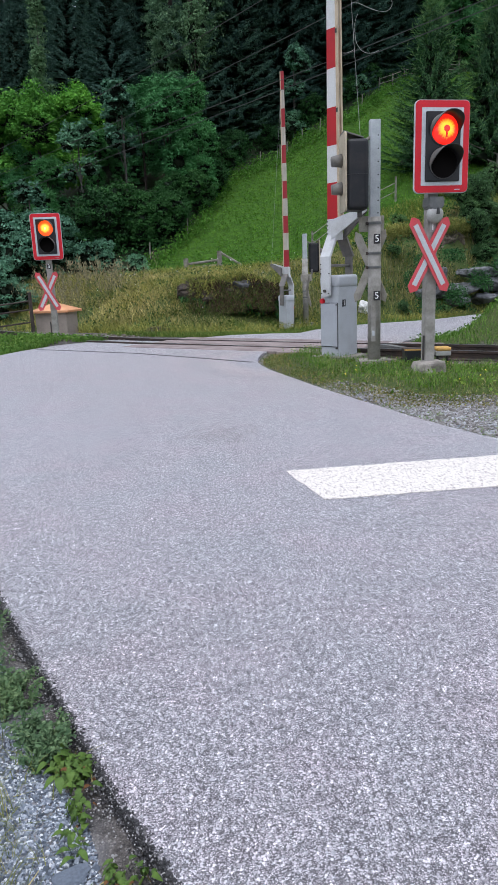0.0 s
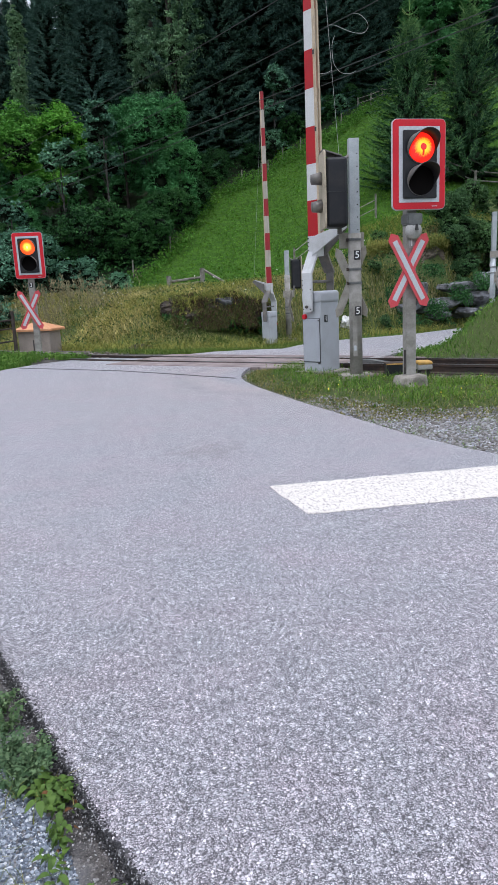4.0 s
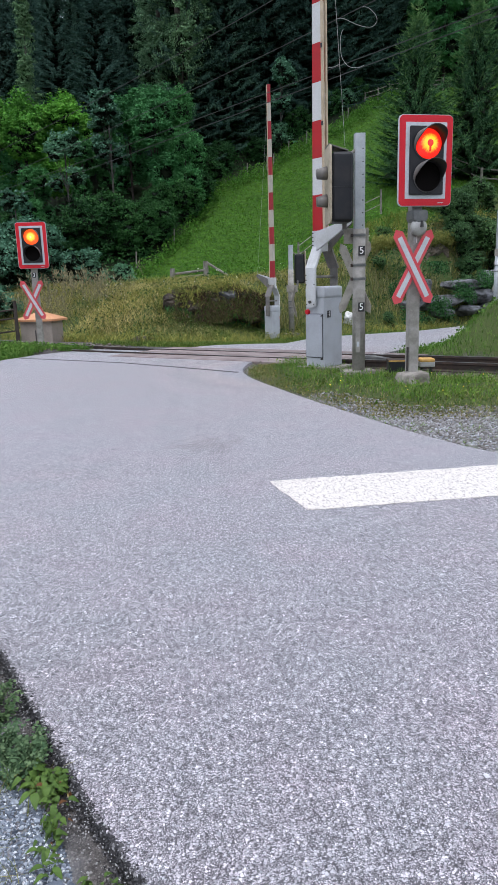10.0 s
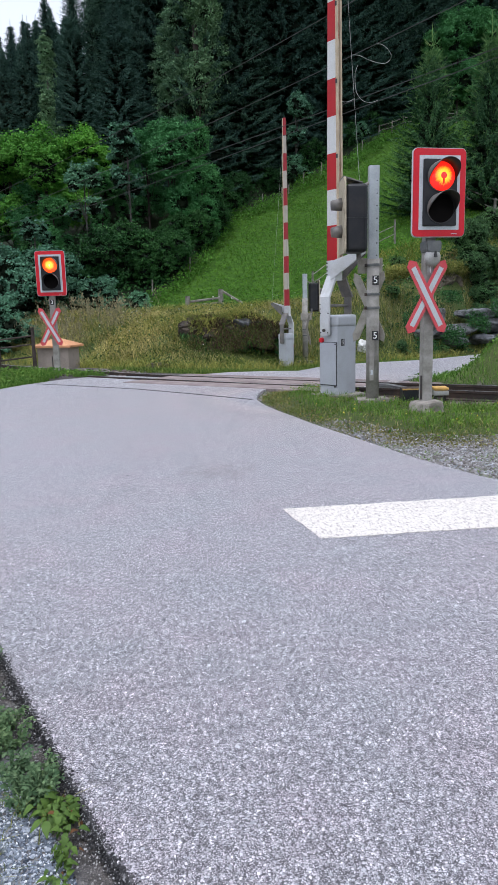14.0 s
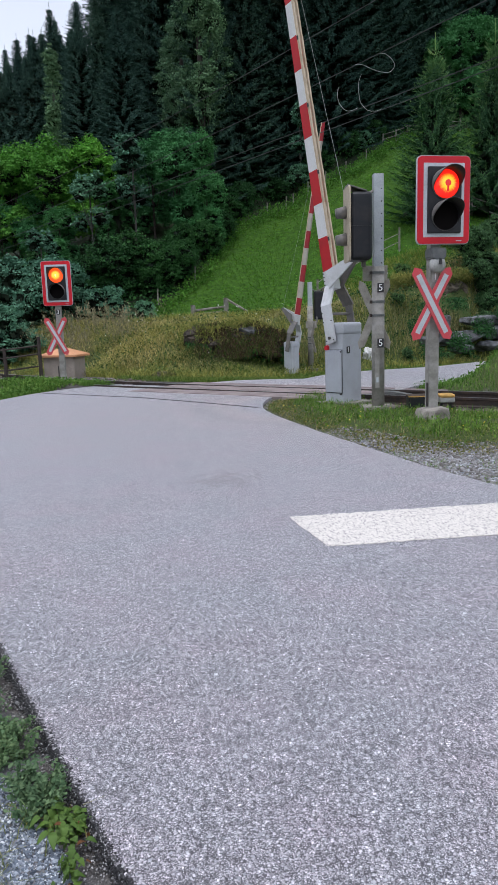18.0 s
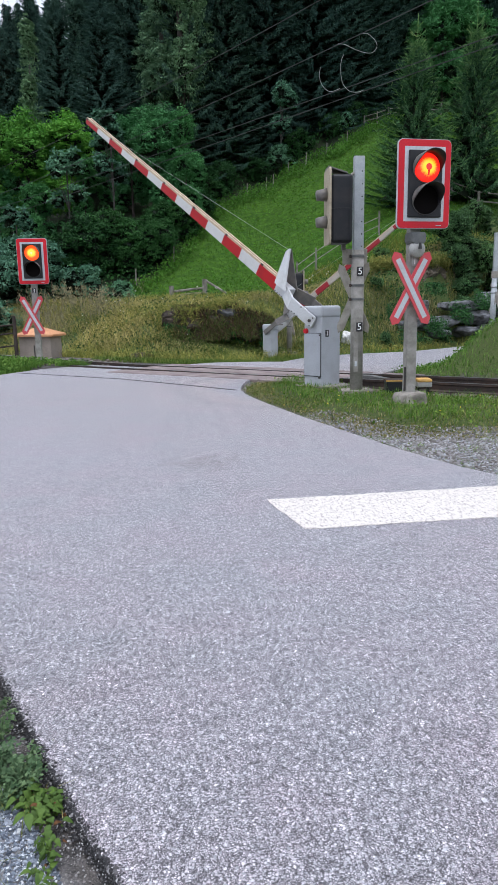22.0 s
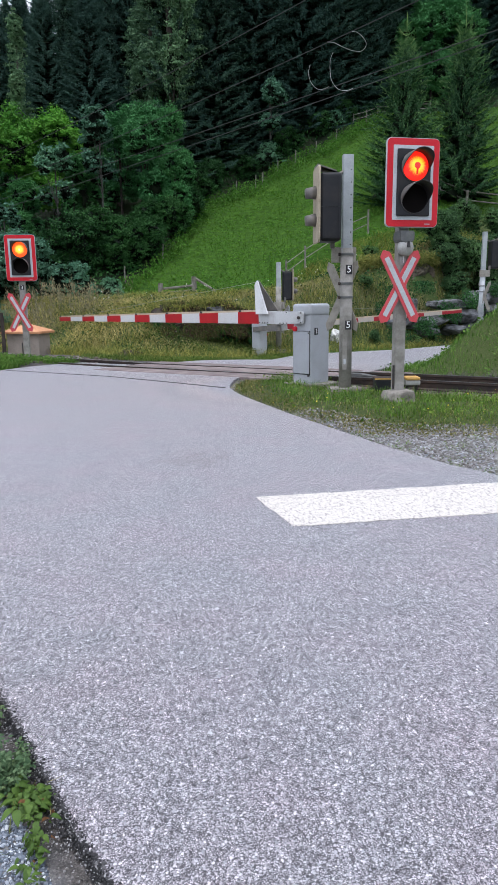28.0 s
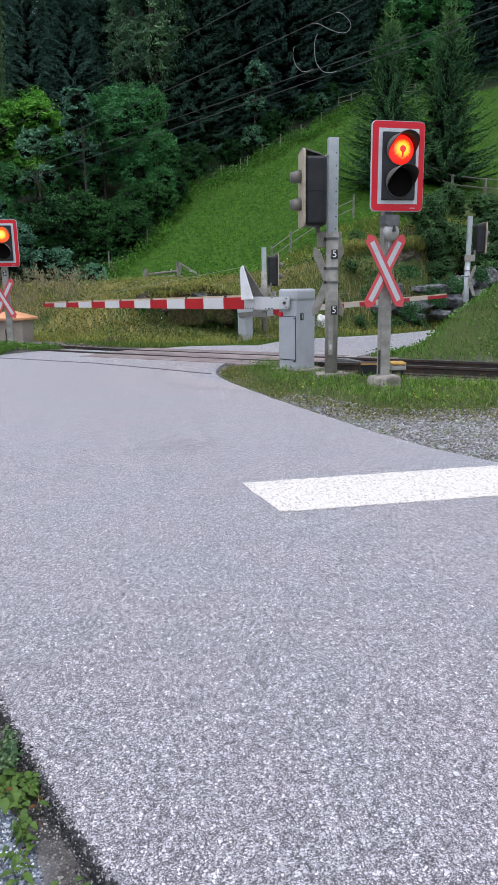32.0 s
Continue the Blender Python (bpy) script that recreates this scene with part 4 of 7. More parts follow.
NEAR_HEAD, FAR_HEAD = 129.6, -44.6
near_arm = barrier(pose(1.39, 9.06, -0.02, 0, 0, NEAR_HEAD - 180), 6.6, 13, "1")
far_arm = barrier(pose(1.72, 17.9, -0.46, 0, 0, FAR_HEAD - 180), 5.4, 11, "6", True)


# ---- light signals ----
def signal(m, lens, digit_no, size=1.0, lit=True, label="red-framed railway crossing light signal on a grey post", post=2.55, bell=True, cross=True, foot=0.14):
    """A two-lamp signal with its face towards local -y, standing on the local origin."""
    s = thing("crossing_signal", m, label, "light signal", "crossing signals")
    top, bw, bh, bx = post, 0.58, 0.87, 0.035
    zc = top + 0.12 - bh / 2
    if foot:
        fb = bm_box(-0.122, -0.17, -0.12, 0.132, 0.13, foot, 0.03, 2)
        bmesh.ops.subdivide_edges(fb, edges=fb.edges[:], cuts=3, use_grid_fill=True)
        for v in fb.verts:
            v.co += v.co.normalized() * 0.035 * noise.noise(v.co * 9) + Vector((0, 0, 0.02 * noise.noise(v.co * 22)))
            v.co.x *= 1.08 - 0.5 * max(0, v.co.z)
        part("concrete_foot", fb, CONCRETE, s, "rough weathered concrete foot")
    part("post", bm_box(-0.057, -0.05, 0.0, 0.057, 0.05, top - 0.05, 0.01), POST_GREY, s, "weathered grey-brown post")
    part("conduit", bm_rod((-0.075, -0.055, 0.16), (-0.075, -0.055, 0.42), 0.012), ROD, s, "dark cable conduit")
    part("backing_board", bm_prism(rounded(bw, bh, 0.05, 6, bx, zc), -0.145, -0.12, "y", 0.003), SIGN_WHITE, s, "pale edge of the backing board")
    part("red_frame", bm_prism(rounded(bw - 0.014, bh - 0.014, 0.046, 6, bx, zc), -0.152, -0.14, "y"), SIGN_RED, s, "red reflective frame")
    part("white_frame", bm_prism(rounded(bw - 0.14, bh - 0.145, 0.004, 1, bx, zc), -0.156, -0.15, "y"), SIGN_WHITE, s, "white inner frame")
    part("housing", bm_box(bx - 0.18, -0.185, zc - bh / 2 + 0.11, bx + 0.18, -0.145, zc + bh / 2 - 0.11, 0.01), BLACK, s, "black lamp housing")
    part("lamp_box", bm_box(bx - 0.17, -0.125, zc - 0.32, bx + 0.17, 0.06, zc + 0.32, 0.03), BLACK, s, "black lamp box")
    for k, (dz, mat) in enumerate(((0.155, lens if lit else LENS_DARK), (-0.155, LENS_DARK))):
        bb = bmesh.new()
        bmesh.ops.create_uvsphere(bb, u_segments=28, v_segments=14, radius=0.144)
        bmesh.ops.delete(bb, geom=[v for v in bb.verts if v.co.y > 0.001], context="VERTS")
        bmesh.ops.scale(bb, vec=(1, 0.42 if k == 0 else 0.1, 1), verts=bb.verts)
        le = part("lens", bb, mat, s, "glowing red and yellow lens" if k == 0 and lit else "dark unlit lens", True)
        le.matrix_local = Matrix.Translation((bx + 0.005, -0.182, zc + dz))
        # hood: open below, cut away on a slant
        bb = bmesh.new()
        n = 36
        rings = []
        for r in (0.15, 0.144):
            back, front = [], []
            for i in range(n + 1):
                a = radians(-90 + 360 * i / n)
                reach = 0.2 * (0.08 + 0.92 * smooth01((math.sin(a) + 0.45) / 1.3))
                back.append(bb.verts.new((r * math.cos(a), -0.18, r * math.sin(a))))
                front.append(bb.verts.new((r * math.cos(a), -0.18 - reach, r * math.sin(a))))
            rings.append((back, front))
        for bk, fr in rings:
            for i in range(n):
                bb.faces.new((bk[i], bk[i + 1], fr[i + 1], fr[i]))
        for i in range(n):
            bb.faces.new((rings[0][1][i], rings[0][1][i + 1], rings[1][1][i + 1], rings[1][1][i]))
        bmesh.ops.recalc_face_normals(bb, faces=bb.faces)
        for q in bb.faces:
            c = q.calc_center_median()
            q.material_index = 1 if math.hypot(c.x, c.z) < 0.1465 else 0
        ho = part("hood", bb, [HOOD_OUT, HOOD_IN], s, "dark grey lamp hood", True)
        ho.matrix_local = Matrix.Translation((bx + 0.005, 0, zc + dz))
    part("maker_mark", bm_box(bx + 0.14, -0.156, zc - bh / 2 + 0.03, bx + 0.2, -0.152, zc - bh / 2 + 0.037), SIGN_WHITE, s, "tiny white mark")
    if bell:
        zb = zc - bh / 2 - 0.1
        part("bell_hood", bm_prism([(-0.085, 0.05), (-0.085, -0.05), (0.0, -0.1), (0.085, -0.05), (0.085, 0.05)], -0.14, 0.03, "y", 0.012), BELL_HOOD, s, "dark grey bell cover").matrix_local = Matrix.Translation((0.0, 0, zb + 0.02))
        bb = bmesh.new()
        bmesh.ops.create_uvsphere(bb, u_segments=24, v_segments=12, radius=0.09)
        bmesh.ops.scale(bb, vec=(1, 0.55, 1), verts=bb.verts)
        be = part("bell", bb, BELL, s, "round grey bell", True)
        be.matrix_local = Matrix.Translation((0.0, -0.1, zb - 0.1))
        part("clapper", bm_rod((0.01, -0.155, zb - 0.04), (0.01, -0.155, zb - 0.1), 0.012, 0.02), ROD, s, "dark clapper")
    if cross:
        zx = zc - bh / 2 - 0.6
        cr = part("warning_cross", bm_box(-0.01, -0.1, zx - 0.01, 0.01, -0.05, zx + 0.01), GALV, s, "red-edged white warning cross")
        for k, a in enumerate((28, -28)):
            L, w = 0.425, 0.058
            out = [(-w, -L + 0.05), (0, -L), (w, -L + 0.05), (w, L - 0.05), (0, L), (-w, L - 0.05)]
            t = pose(-0.055, 0, zx, 0, a, 0)
            yb = -0.1 - 0.014 * k
            for nm, o, d0, d1, mt, lb in (("cross_arm", out, yb, yb + 0.01, CROSS_RED, "faded red arm"), ("cross_stripe", [(-0.026, -L + 0.085), (0.026, -L + 0.085), (0.026, L - 0.085), (-0.026, L - 0.085)], yb - 0.003, yb, SIGN_WHITE, "grey-white stripe")):
                bb = bm_prism(o, d0, d1, "y")
                bmesh.ops.transform(bb, verts=bb.verts, matrix=t)
                part(nm, bb, mt, cr, lb)
    if digit_no:
        digit(digit_no, 0.08, pose(-0.0, -0.052, zc - bh / 2 - (0.32 if bell else 0.12), 0, 0, 0), s, BELL if bell else None)
    if size != 1.0:
        s.scale = (size, size, size)
    return s


SIG_X, SIG_Y = 2.19, 7.35
signal(pose(SIG_X, SIG_Y, -0.03, 0, 0, 8), LENS_RED, "1", post=2.6)
signal(pose(-3.27, 13.5, 0.0, 0, 0, 2), LENS_FAR, "3", 0.96, post=2.36, bell=False, foot=0)


def side_signal(m, post_h, number, crosses, label):
    """A signal seen from behind or from the side: face towards local -x."""
    s = thing("crossing_signal", m, label, "light signal", "crossing signals")
    part("concrete_foot", bm_box(-0.2, -0.16, -0.1, 0.2, 0.16, 0.06, 0.02), CONCRETE, s, "low concrete foot")
    part("lower_post", bm_rod((0, 0, 0), (0, 0, 1.72), 0.078, 0.074, 24), POST_GREY, s, "weathered round grey post", True)
    part("upper_post", bm_box(-0.062, -0.045, 1.66, 0.058, 0.045, post_h, 0.006), GALV, s, "galvanised upper post")
    for i in range(7):
        part("bolt", bm_rod((0.03, -0.045, 1.76 + 0.14 * i), (0.03, -0.052, 1.76 + 0.14 * i), 0.008, n=6), ROD, s)
    zc = post_h - 0.61
    part("backing_board", bm_prism([(p * 0.62 - 0.12, q) for p, q in rounded(0.6, 0.84, 0.07, 5, 0, zc + 0.03)], -0.4, -0.375, "x", 0.004), BEIGE, s, "weathered beige board edge")
    part("lamp_box", bm_box(-0.375, -0.28, zc - 0.38, -0.12, 0.02, zc + 0.38, 0.06, 4), BLACK, s, "large black lamp housing")
    part("housing_seam", bm_box(-0.374, -0.284, zc + 0.0, -0.13, 0.02, zc + 0.006), INK, s, "joint in the housing")
    part("rain_cover", bm_prism([(-0.4, zc + 0.45), (-0.18, zc + 0.38), (-0.18, zc + 0.395), (-0.4, zc + 0.465)], -0.25, 0.0, "y"), HOOD_OUT, s, "slanting cover plate")
    for dz in (0.17, -0.13):
        part("hood", bm_rod((-0.4, -0.12, zc + dz), (-0.52, -0.12, zc + dz - 0.01), 0.075, 0.055, 20, caps=True), HOOD_OUT, s, "grey lamp hood", True)
    part("bracket", bm_rod((-0.16, -0.05, zc + 0.36), (0.0, 0, zc + 0.46), 0.018), HOOD_OUT, s, "upper bracket")
    part("bracket", bm_box(-0.17, 0.07, zc - 0.6, 0.13, 0.085, zc - 0.42, 0.004), PLATE_BACK, s, "bracket plate")
    part("bracket", bm_box(-0.2, -0.02, zc - 0.44, -0.15, 0.03, zc - 0.3, 0.008), HOOD_OUT, s, "short stub")
    for z in (post_h - 1.12, post_h - 1.46, post_h - 1.62):
        c = part("clamp", bm_rod((0, 0, z - 0.014), (0, 0, z + 0.014), 0.083, n=24), BELL_HOOD, s, "rusty steel clamp band")
        bb = bm_box(-0.1, -0.02, z - 0.018, -0.07, 0.02, z + 0.018, 0.003)
        part("clamp_lug", bm_rod((-0.085, -0.045, z), (-0.085, 0.045, z), 0.008, n=8, bm=bb), RUSTY, c, "bolted clamp lug")
    for zx, turn in crosses:
        for k, a in enumerate((27, -27)):
            L, w = 0.47, 0.055
            bb = bm_prism([(-w, -L + 0.07), (0, -L), (w, -L + 0.07), (w, L - 0.07), (0, L), (-w, L - 0.07)], 0.015 * k, 0.01 + 0.015 * k, "y", 0.002)
            bmesh.ops.transform(bb, verts=bb.verts, matrix=pose(-0.035, 0.1, zx, 0, 0, turn) @ pose(0, 0, 0, 0, a, 0))
            part("cross_arm", bb, PLATE_BACK, s, "grey back of a warning cross arm")
    for z in number[1:]:
        digit(number[0], 0.09, pose(0.012, -0.079, z, 0, 0, 0), s)
    part("cable_cover", bm_box(-0.05, -0.082, 0.28, 0.0, -0.04, 0.78, 0.003), POST_GREY, s, "cable cover strip")
    part("label_plate", bm_box(-0.04, -0.088, 0.35, -0.012, -0.082, 0.41, 0.002), SIGN_WHITE, s, "small white plate")
    return s


side_signal(pose(1.81, 8.3, -0.02), 2.77, ("5", 1.47, 0.82), [(1.16, -45)], "side-facing crossing signal with black housing on a grey post")
side_signal(pose(2.2, 18.5, -0.2, 0, 0, 180), 2.35, ("2", 1.3), [(0.9, -70)], "distant side-facing crossing signal on a slim grey post")
last_signal = side_signal(pose(8.0, 19.0, 0.1, 0, 0, 180), 2.85, ("4", 1.9), [(1.1, -66)], "side-facing crossing signal on a pale post behind the mound")

for piece in last_signal.children:
    if piece.name.startswith("lower_post"):
        piece.data.materials[0] = GALV
    # its lamps stand further off the post
    if piece.name.startswith(("backing_board", "lamp_box", "housing_seam", "rain_cover", "hood")):
        piece.matrix_basis = pose(-0.1, 0, 0)

# yellow-lidded trackside box
tb = thing("trackside_box", pose(2.46, 8.25, 0.0, 0, 0, -6), "black trackside connection box with a faded yellow lid", "trackside box")
tb.scale = (0.85, 0.9, 1.0)
part("box_body", bm_box(-0.34, -0.1, -0.14, -0.08, 0.14, 0.14, 0.02), BLACK, tb, "black plastic body")
part("box_lid", bm_box(-0.35, -0.11, 0.138, -0.07, 0.15, 0.155, 0.006), RUSTY, tb, "flat dark lid")
part("lid_rim", bm_box(-0.35, -0.116, 0.136, -0.07, -0.11, 0.152), YELLOW, tb, "thin orange-yellow lid rim")
part("box_body", bm_box(0.1, -0.1, 0.06, 0.31, 0.12, 0.12, 0.012), BELL, tb, "grey body")
part("box_lid", bm_box(0.1, -0.11, 0.12, 0.31, 0.13, 0.16, 0.02), YELLOW, tb, "domed yellow lid")
for x in (0.14, 0.27, -0.3, -0.05):
    part("box_leg", bm_box(x - 0.02, -0.03, -0.08, x + 0.02, 0.03, 0.1, 0.005), BLACK, tb, "short leg")

# small hut with an orange roof
hut = thing("equipment_hut", pose(-4.16, 17.4, -0.2, 0, 0, -10), "small beige equipment hut with an orange hipped roof", "hut")
part("wall", bm_box(-0.4, -0.35, -0.15, 0.4, 0.35, 0.66, 0.01), HUT_WALL, hut, "beige-grey rendered wall")
rb = bmesh.new()
ev = [rb.verts.new(p) for p in ((-0.5, -0.45, 0.64), (0.5, -0.45, 0.64), (0.5, 0.45, 0.64), (-0.5, 0.45, 0.64))]
eu = [rb.verts.new((v.co.x, v.co.y, 0.69)) for v in ev]
tp = [rb.verts.new(p) for p in ((-0.05, 0, 0.87), (0.05, 0, 0.87))]
rb.faces.new(ev[::-1])
for i in range(4):
    rb.faces.new((ev[i], ev[(i + 1) % 4], eu[(i + 1) % 4], eu[i]))
rb.faces.new((eu[0], eu[1], tp[1], tp[0])), rb.faces.new((eu[1], eu[2], tp[1])), rb.faces.new((eu[2], eu[3], tp[0], tp[1])), rb.faces.new((eu[3], eu[0], tp[0]))
part("roof", rb, HUT_ROOF, hut, "orange sheet roof")
part("vent", bm_box(-0.12, -0.36, 0.45, 0.2, -0.348, 0.53, 0.002), HUT_WALL, hut, "pale vent strip")


# ---- fences ----
def fence(name, posts, rails, mat, label, thick):
    f = thing(name, Matrix(), label, "fence")
    for x, y, h in posts:
        z = gz(x, y)
        b = bm_rod((x, y, z - 0.15), (x, y, z + h), thick, thick * 0.8, 7)
        part("post", b, mat, f)
    for (a, ha), (c, hc) in rails:
        xa, ya, _ = posts[a] if isinstance(a, int) else (*a, 0)
        xc, yc, _ = posts[c] if isinstance(c, int) else (*c, 0)
        part("rail", bm_rod((xa, ya, gz(xa, ya) + ha), (xc, yc, gz(xc, yc) + hc), thick * 0.42, thick * 0.36, 6), mat, f)
    return f


fence("wooden_fence", [(-1.32, 26.4, 0.68), (-0.06, 26.4, 0.9)], [((0, 0.46), (1, 0.58)), ((0, 0.3), (1, 0.4)), ((1, 0.86), ((0.75, 26.2), 0.3))], FENCE_WOOD, "short weathered grey wooden fence on the bank", 0.115)
fence("dark_fence", [(-5.5, 16.95, 0.85), (-4.62, 16.85, 1.0), (-7.0, 17.6, 0.85)], [((0, 0.3), (1, 0.3)), ((0, 0.6), (1, 0.6)), ((2, 0.3), (0, 0.3)), ((2, 0.6), (0, 0.6)), ((2, 0.8), (0, 0.8)), ((0, 0.8), (1, 0.8))], DARK_WOOD, "dark rusty railing beside the hut", 0.05)
tops = [(10.6, 47.2), (11.7, 48.2), (12.9, 49.9), (14.2, 51.1), (15.6, 51.7), (17.4, 52.3)]
fence("wooden_fence", [(x, y, 0.8) for x, y in tops], [((i, h), (i + 1, h)) for i in range(5) for h in (0.4, 0.7)], FENCE_WOOD, "weathered rail fence at the top of the meadow", 0.055)
fence("wooden_fence", [(12.0, 34.2, 0.9), (13.0, 33.2, 0.9), (14.6, 33.1, 0.9), (16.4, 33.0, 0.9)], [((i, h), (i + 1, h)) for i in range(3) for h in (0.45, 0.85)], FENCE_WOOD, "grey rail fence by the young spruces", 0.08)
fence("wooden_fence", [(3.7, 28.4, 0.9), (4.6, 29.2, 0.9), (5.9, 29.9, 1.0), (7.6, 30.6, 1.0)], [((i, h), (i + 1, h)) for i in range(3) for h in (0.4, 0.75)], FENCE_WOOD, "slanting grey rail fence climbing the bank", 0.05)
pasture = [(-3.04, 30.35), (-1.49, 32.85), (2.42, 40.35), (3.55, 40.75), (3.95, 40.75), (4.9, 41.45), (5.98, 41.75), (7.3, 42.45), (8.8, 43.85)]
for x, y in pasture:
    f = thing("fence_post", pose(x, y, gz(x, y)), "thin grey pasture fence post at the wood's edge", "fence post", "pasture fence posts")
    part("post", bm_rod((0, 0, -0.2), (0.03, 0, 0.7), 0.034, 0.03, 6), FENCE_WOOD, f)


# ---- overhead cables ----
def cable(name, a, c, sag, r, mat, label):
    a, c = Vector(a), Vector(c)
    pts = [a.lerp(c, i / 40) - Vector((0, 0, sag * 4 * (i / 40) * (1 - i / 40))) for i in range(41)]
    tagged(obj(name, bm_tube(pts, r, 5), mat), label, "cable", "overhead cables")


for far_end, near_end, sag in ((6.165, 6.488, 0.655), (5.385, 5.685, 0.64), (4.66, 4.535, 0.144), (4.115, 4.507, 0.13)):
    cable("overhead_cable", (-18.03, 40, far_end), (8.74, 2.65, near_end), sag, 0.006, CABLE, "thin dark overhead cable")


def loop(points, label):
    pts = []
    P = [Vector(p) for p in points]
    for i in range(len(P) - 1):
        p0, p1, p2, p3 = P[max(i - 1, 0)], P[i], P[i + 1], P[min(i + 2, len(P) - 1)]
        for k in range(8):
            t = k / 8
            pts.append(0.5 * ((2 * p1) + (p2 - p0) * t + (2 * p0 - 5 * p1 + 4 * p2 - p3) * t * t + (3 * p1 - p0 - 3 * p2 + p3) * t ** 3))
    pts.append(P[-1])
    tagged(obj("cable_loop", bm_tube(pts, 0.0035, 6), PALE_CABLE), label, "cable", "cable loops")


loop([(2.50, 11.4, 5.17), (2.60, 11.4, 5.16), (2.71, 11.4, 5.07), (2.74, 11.4, 4.98), (2.67, 11.4, 4.90), (2.54, 11.4, 4.90), (2.38, 11.4, 4.95), (2.24, 11.4, 5.01), (2.13, 11.4, 5.02)], "pale cable loop hanging from an overhead line")
loop([(2.22, 11.4, 4.87), (2.18, 11.4, 4.76), (2.18, 11.4, 4.60), (2.21, 11.4, 4.46), (2.31, 11.4, 4.35), (2.44, 11.4, 4.33), (2.54, 11.4, 4.36)], "pale cable end hanging from an overhead line")
loop([(1.91, 11.7, 4.79), (1.89, 11.7, 4.66), (1.93, 11.7, 4.53), (2.02, 11.7, 4.44), (2.11, 11.7, 4.43), (2.22, 11.7, 4.47)], "pale cable end hanging from an overhead line")


# ---- plants ----
def cards(centres, along_v, across_v):
    """Leaf-shaped pointed quads from centre, half-length and half-width vectors. Returns verts and faces."""
    c, a, s = (np.asarray(v, float) for v in (centres, along_v, across_v))
    k = len(c)
    v = np.stack([c - a, c + s - 0.1 * a, c + a, c - s - 0.1 * a], 1).reshape(-1, 3)
    f = np.arange(4 * k).reshape(-1, 4)
    return v, f


def unit(v):
    return v / np.maximum(np.linalg.norm(v, axis=-1, keepdims=True), 1e-9)


def leaf_cloud(rs, centres, spread, per, size, flat=0.5):
    """Leaves round clump centres, their faces turned mostly outward and up."""
    c = np.repeat(centres, per, 0)
    sp = np.repeat(spread, per, 0)[:, None]
    d = unit(rs.normal(size=(len(c), 3)))
    d[:, 2] = np.abs(d[:, 2]) * 0.9 - 0.25 * rs.random(len(c))
    p = c + d * sp * rs.uniform(0.25, 1.1, (len(c), 1))
    nrm = unit(d * 0.8 + np.array([0, 0, 0.7]) + rs.normal(scale=flat, size=d.shape))
    a = unit(np.cross(nrm, rs.normal(size=d.shape)))
    s = np.cross(nrm, a)
    L = size * rs.uniform(0.6, 1.3, (len(c), 1))
    return cards(p, a * L * 0.5, s * L * 0.32)


def crown_mesh(seed, height, radius, base, clumps, per, leaf, droop=0.0):
    """Clump centres on several lobes of an uneven crown."""
    rs = np.random.RandomState(seed)
    clumps, per = int(clumps * 2.2), int(per / 2.0)
    lobes = rs.randint(5, 9)
    lc = []
    for i in range(lobes):
        a, h = rs.uniform(0, 6.28), rs.uniform(0.0, 1.0)
        w = radius * (0.62 * math.sin(math.pi * (0.18 + 0.72 * h)) + 0.1)
        lc.append((w * math.cos(a) * rs.uniform(0.5, 1), w * math.sin(a) * rs.uniform(0.5, 1), base + (height - base) * (0.12 + 0.76 * h), radius * rs.uniform(0.3, 0.5)))
    lc.append((0, 0, height - radius * 0.42, radius * 0.42))
    lc = np.array(lc)
    pick = rs.randint(0, len(lc), clumps)
    d = unit(rs.normal(size=(clumps, 3)))
    d[:, 2] = d[:, 2] * 0.9 + 0.15
    cc = lc[pick, :3] + d * lc[pick, 3:4] * rs.uniform(0.6, 1.0, (clumps, 1)) * np.array([1, 1, (height - base) / (2.6 * radius) + 0.35])
    v, f = leaf_cloud(rs, cc, radius * rs.uniform(0.09, 0.25, clumps), per, leaf)
    # cards added in each lobe's heart to block light, near-black for shade
    inner = np.repeat(lc, 160, 0)
    p = inner[:, :3] + unit(rs.normal(size=(len(inner), 3))) * inner[:, 3:4] * rs.uniform(0.05, 0.62, (len(inner), 1))
    a = unit(rs.normal(size=p.shape))
    heart = cards(p, a * inner[:, 3:4] * 0.24, unit(np.cross(a, rs.normal(size=p.shape))) * inner[:, 3:4] * 0.2)
    if droop:
        k = int(clumps * 0.6)
        st = cc[rs.randint(0, clumps, k)]
        t = rs.random((k, 14, 1))
        p = st[:, None, :] + np.concatenate([rs.normal(scale=0.1, size=(k, 14, 2)), -t * droop * rs.uniform(0.5, 1.2, (k, 1, 1))], -1)
        p = p.reshape(-1, 3)
        a = unit(rs.normal(scale=0.4, size=p.shape) + np.array([0, 0, -1]))
        s = unit(np.cross(a, rs.normal(size=p.shape)))
        v2, f2 = cards(p, a * leaf * 0.5, s * leaf * 0.28)
        v, f = np.concatenate([v, v2]), np.concatenate([f, f2 + len(v)])
    return v, f, lc, heart


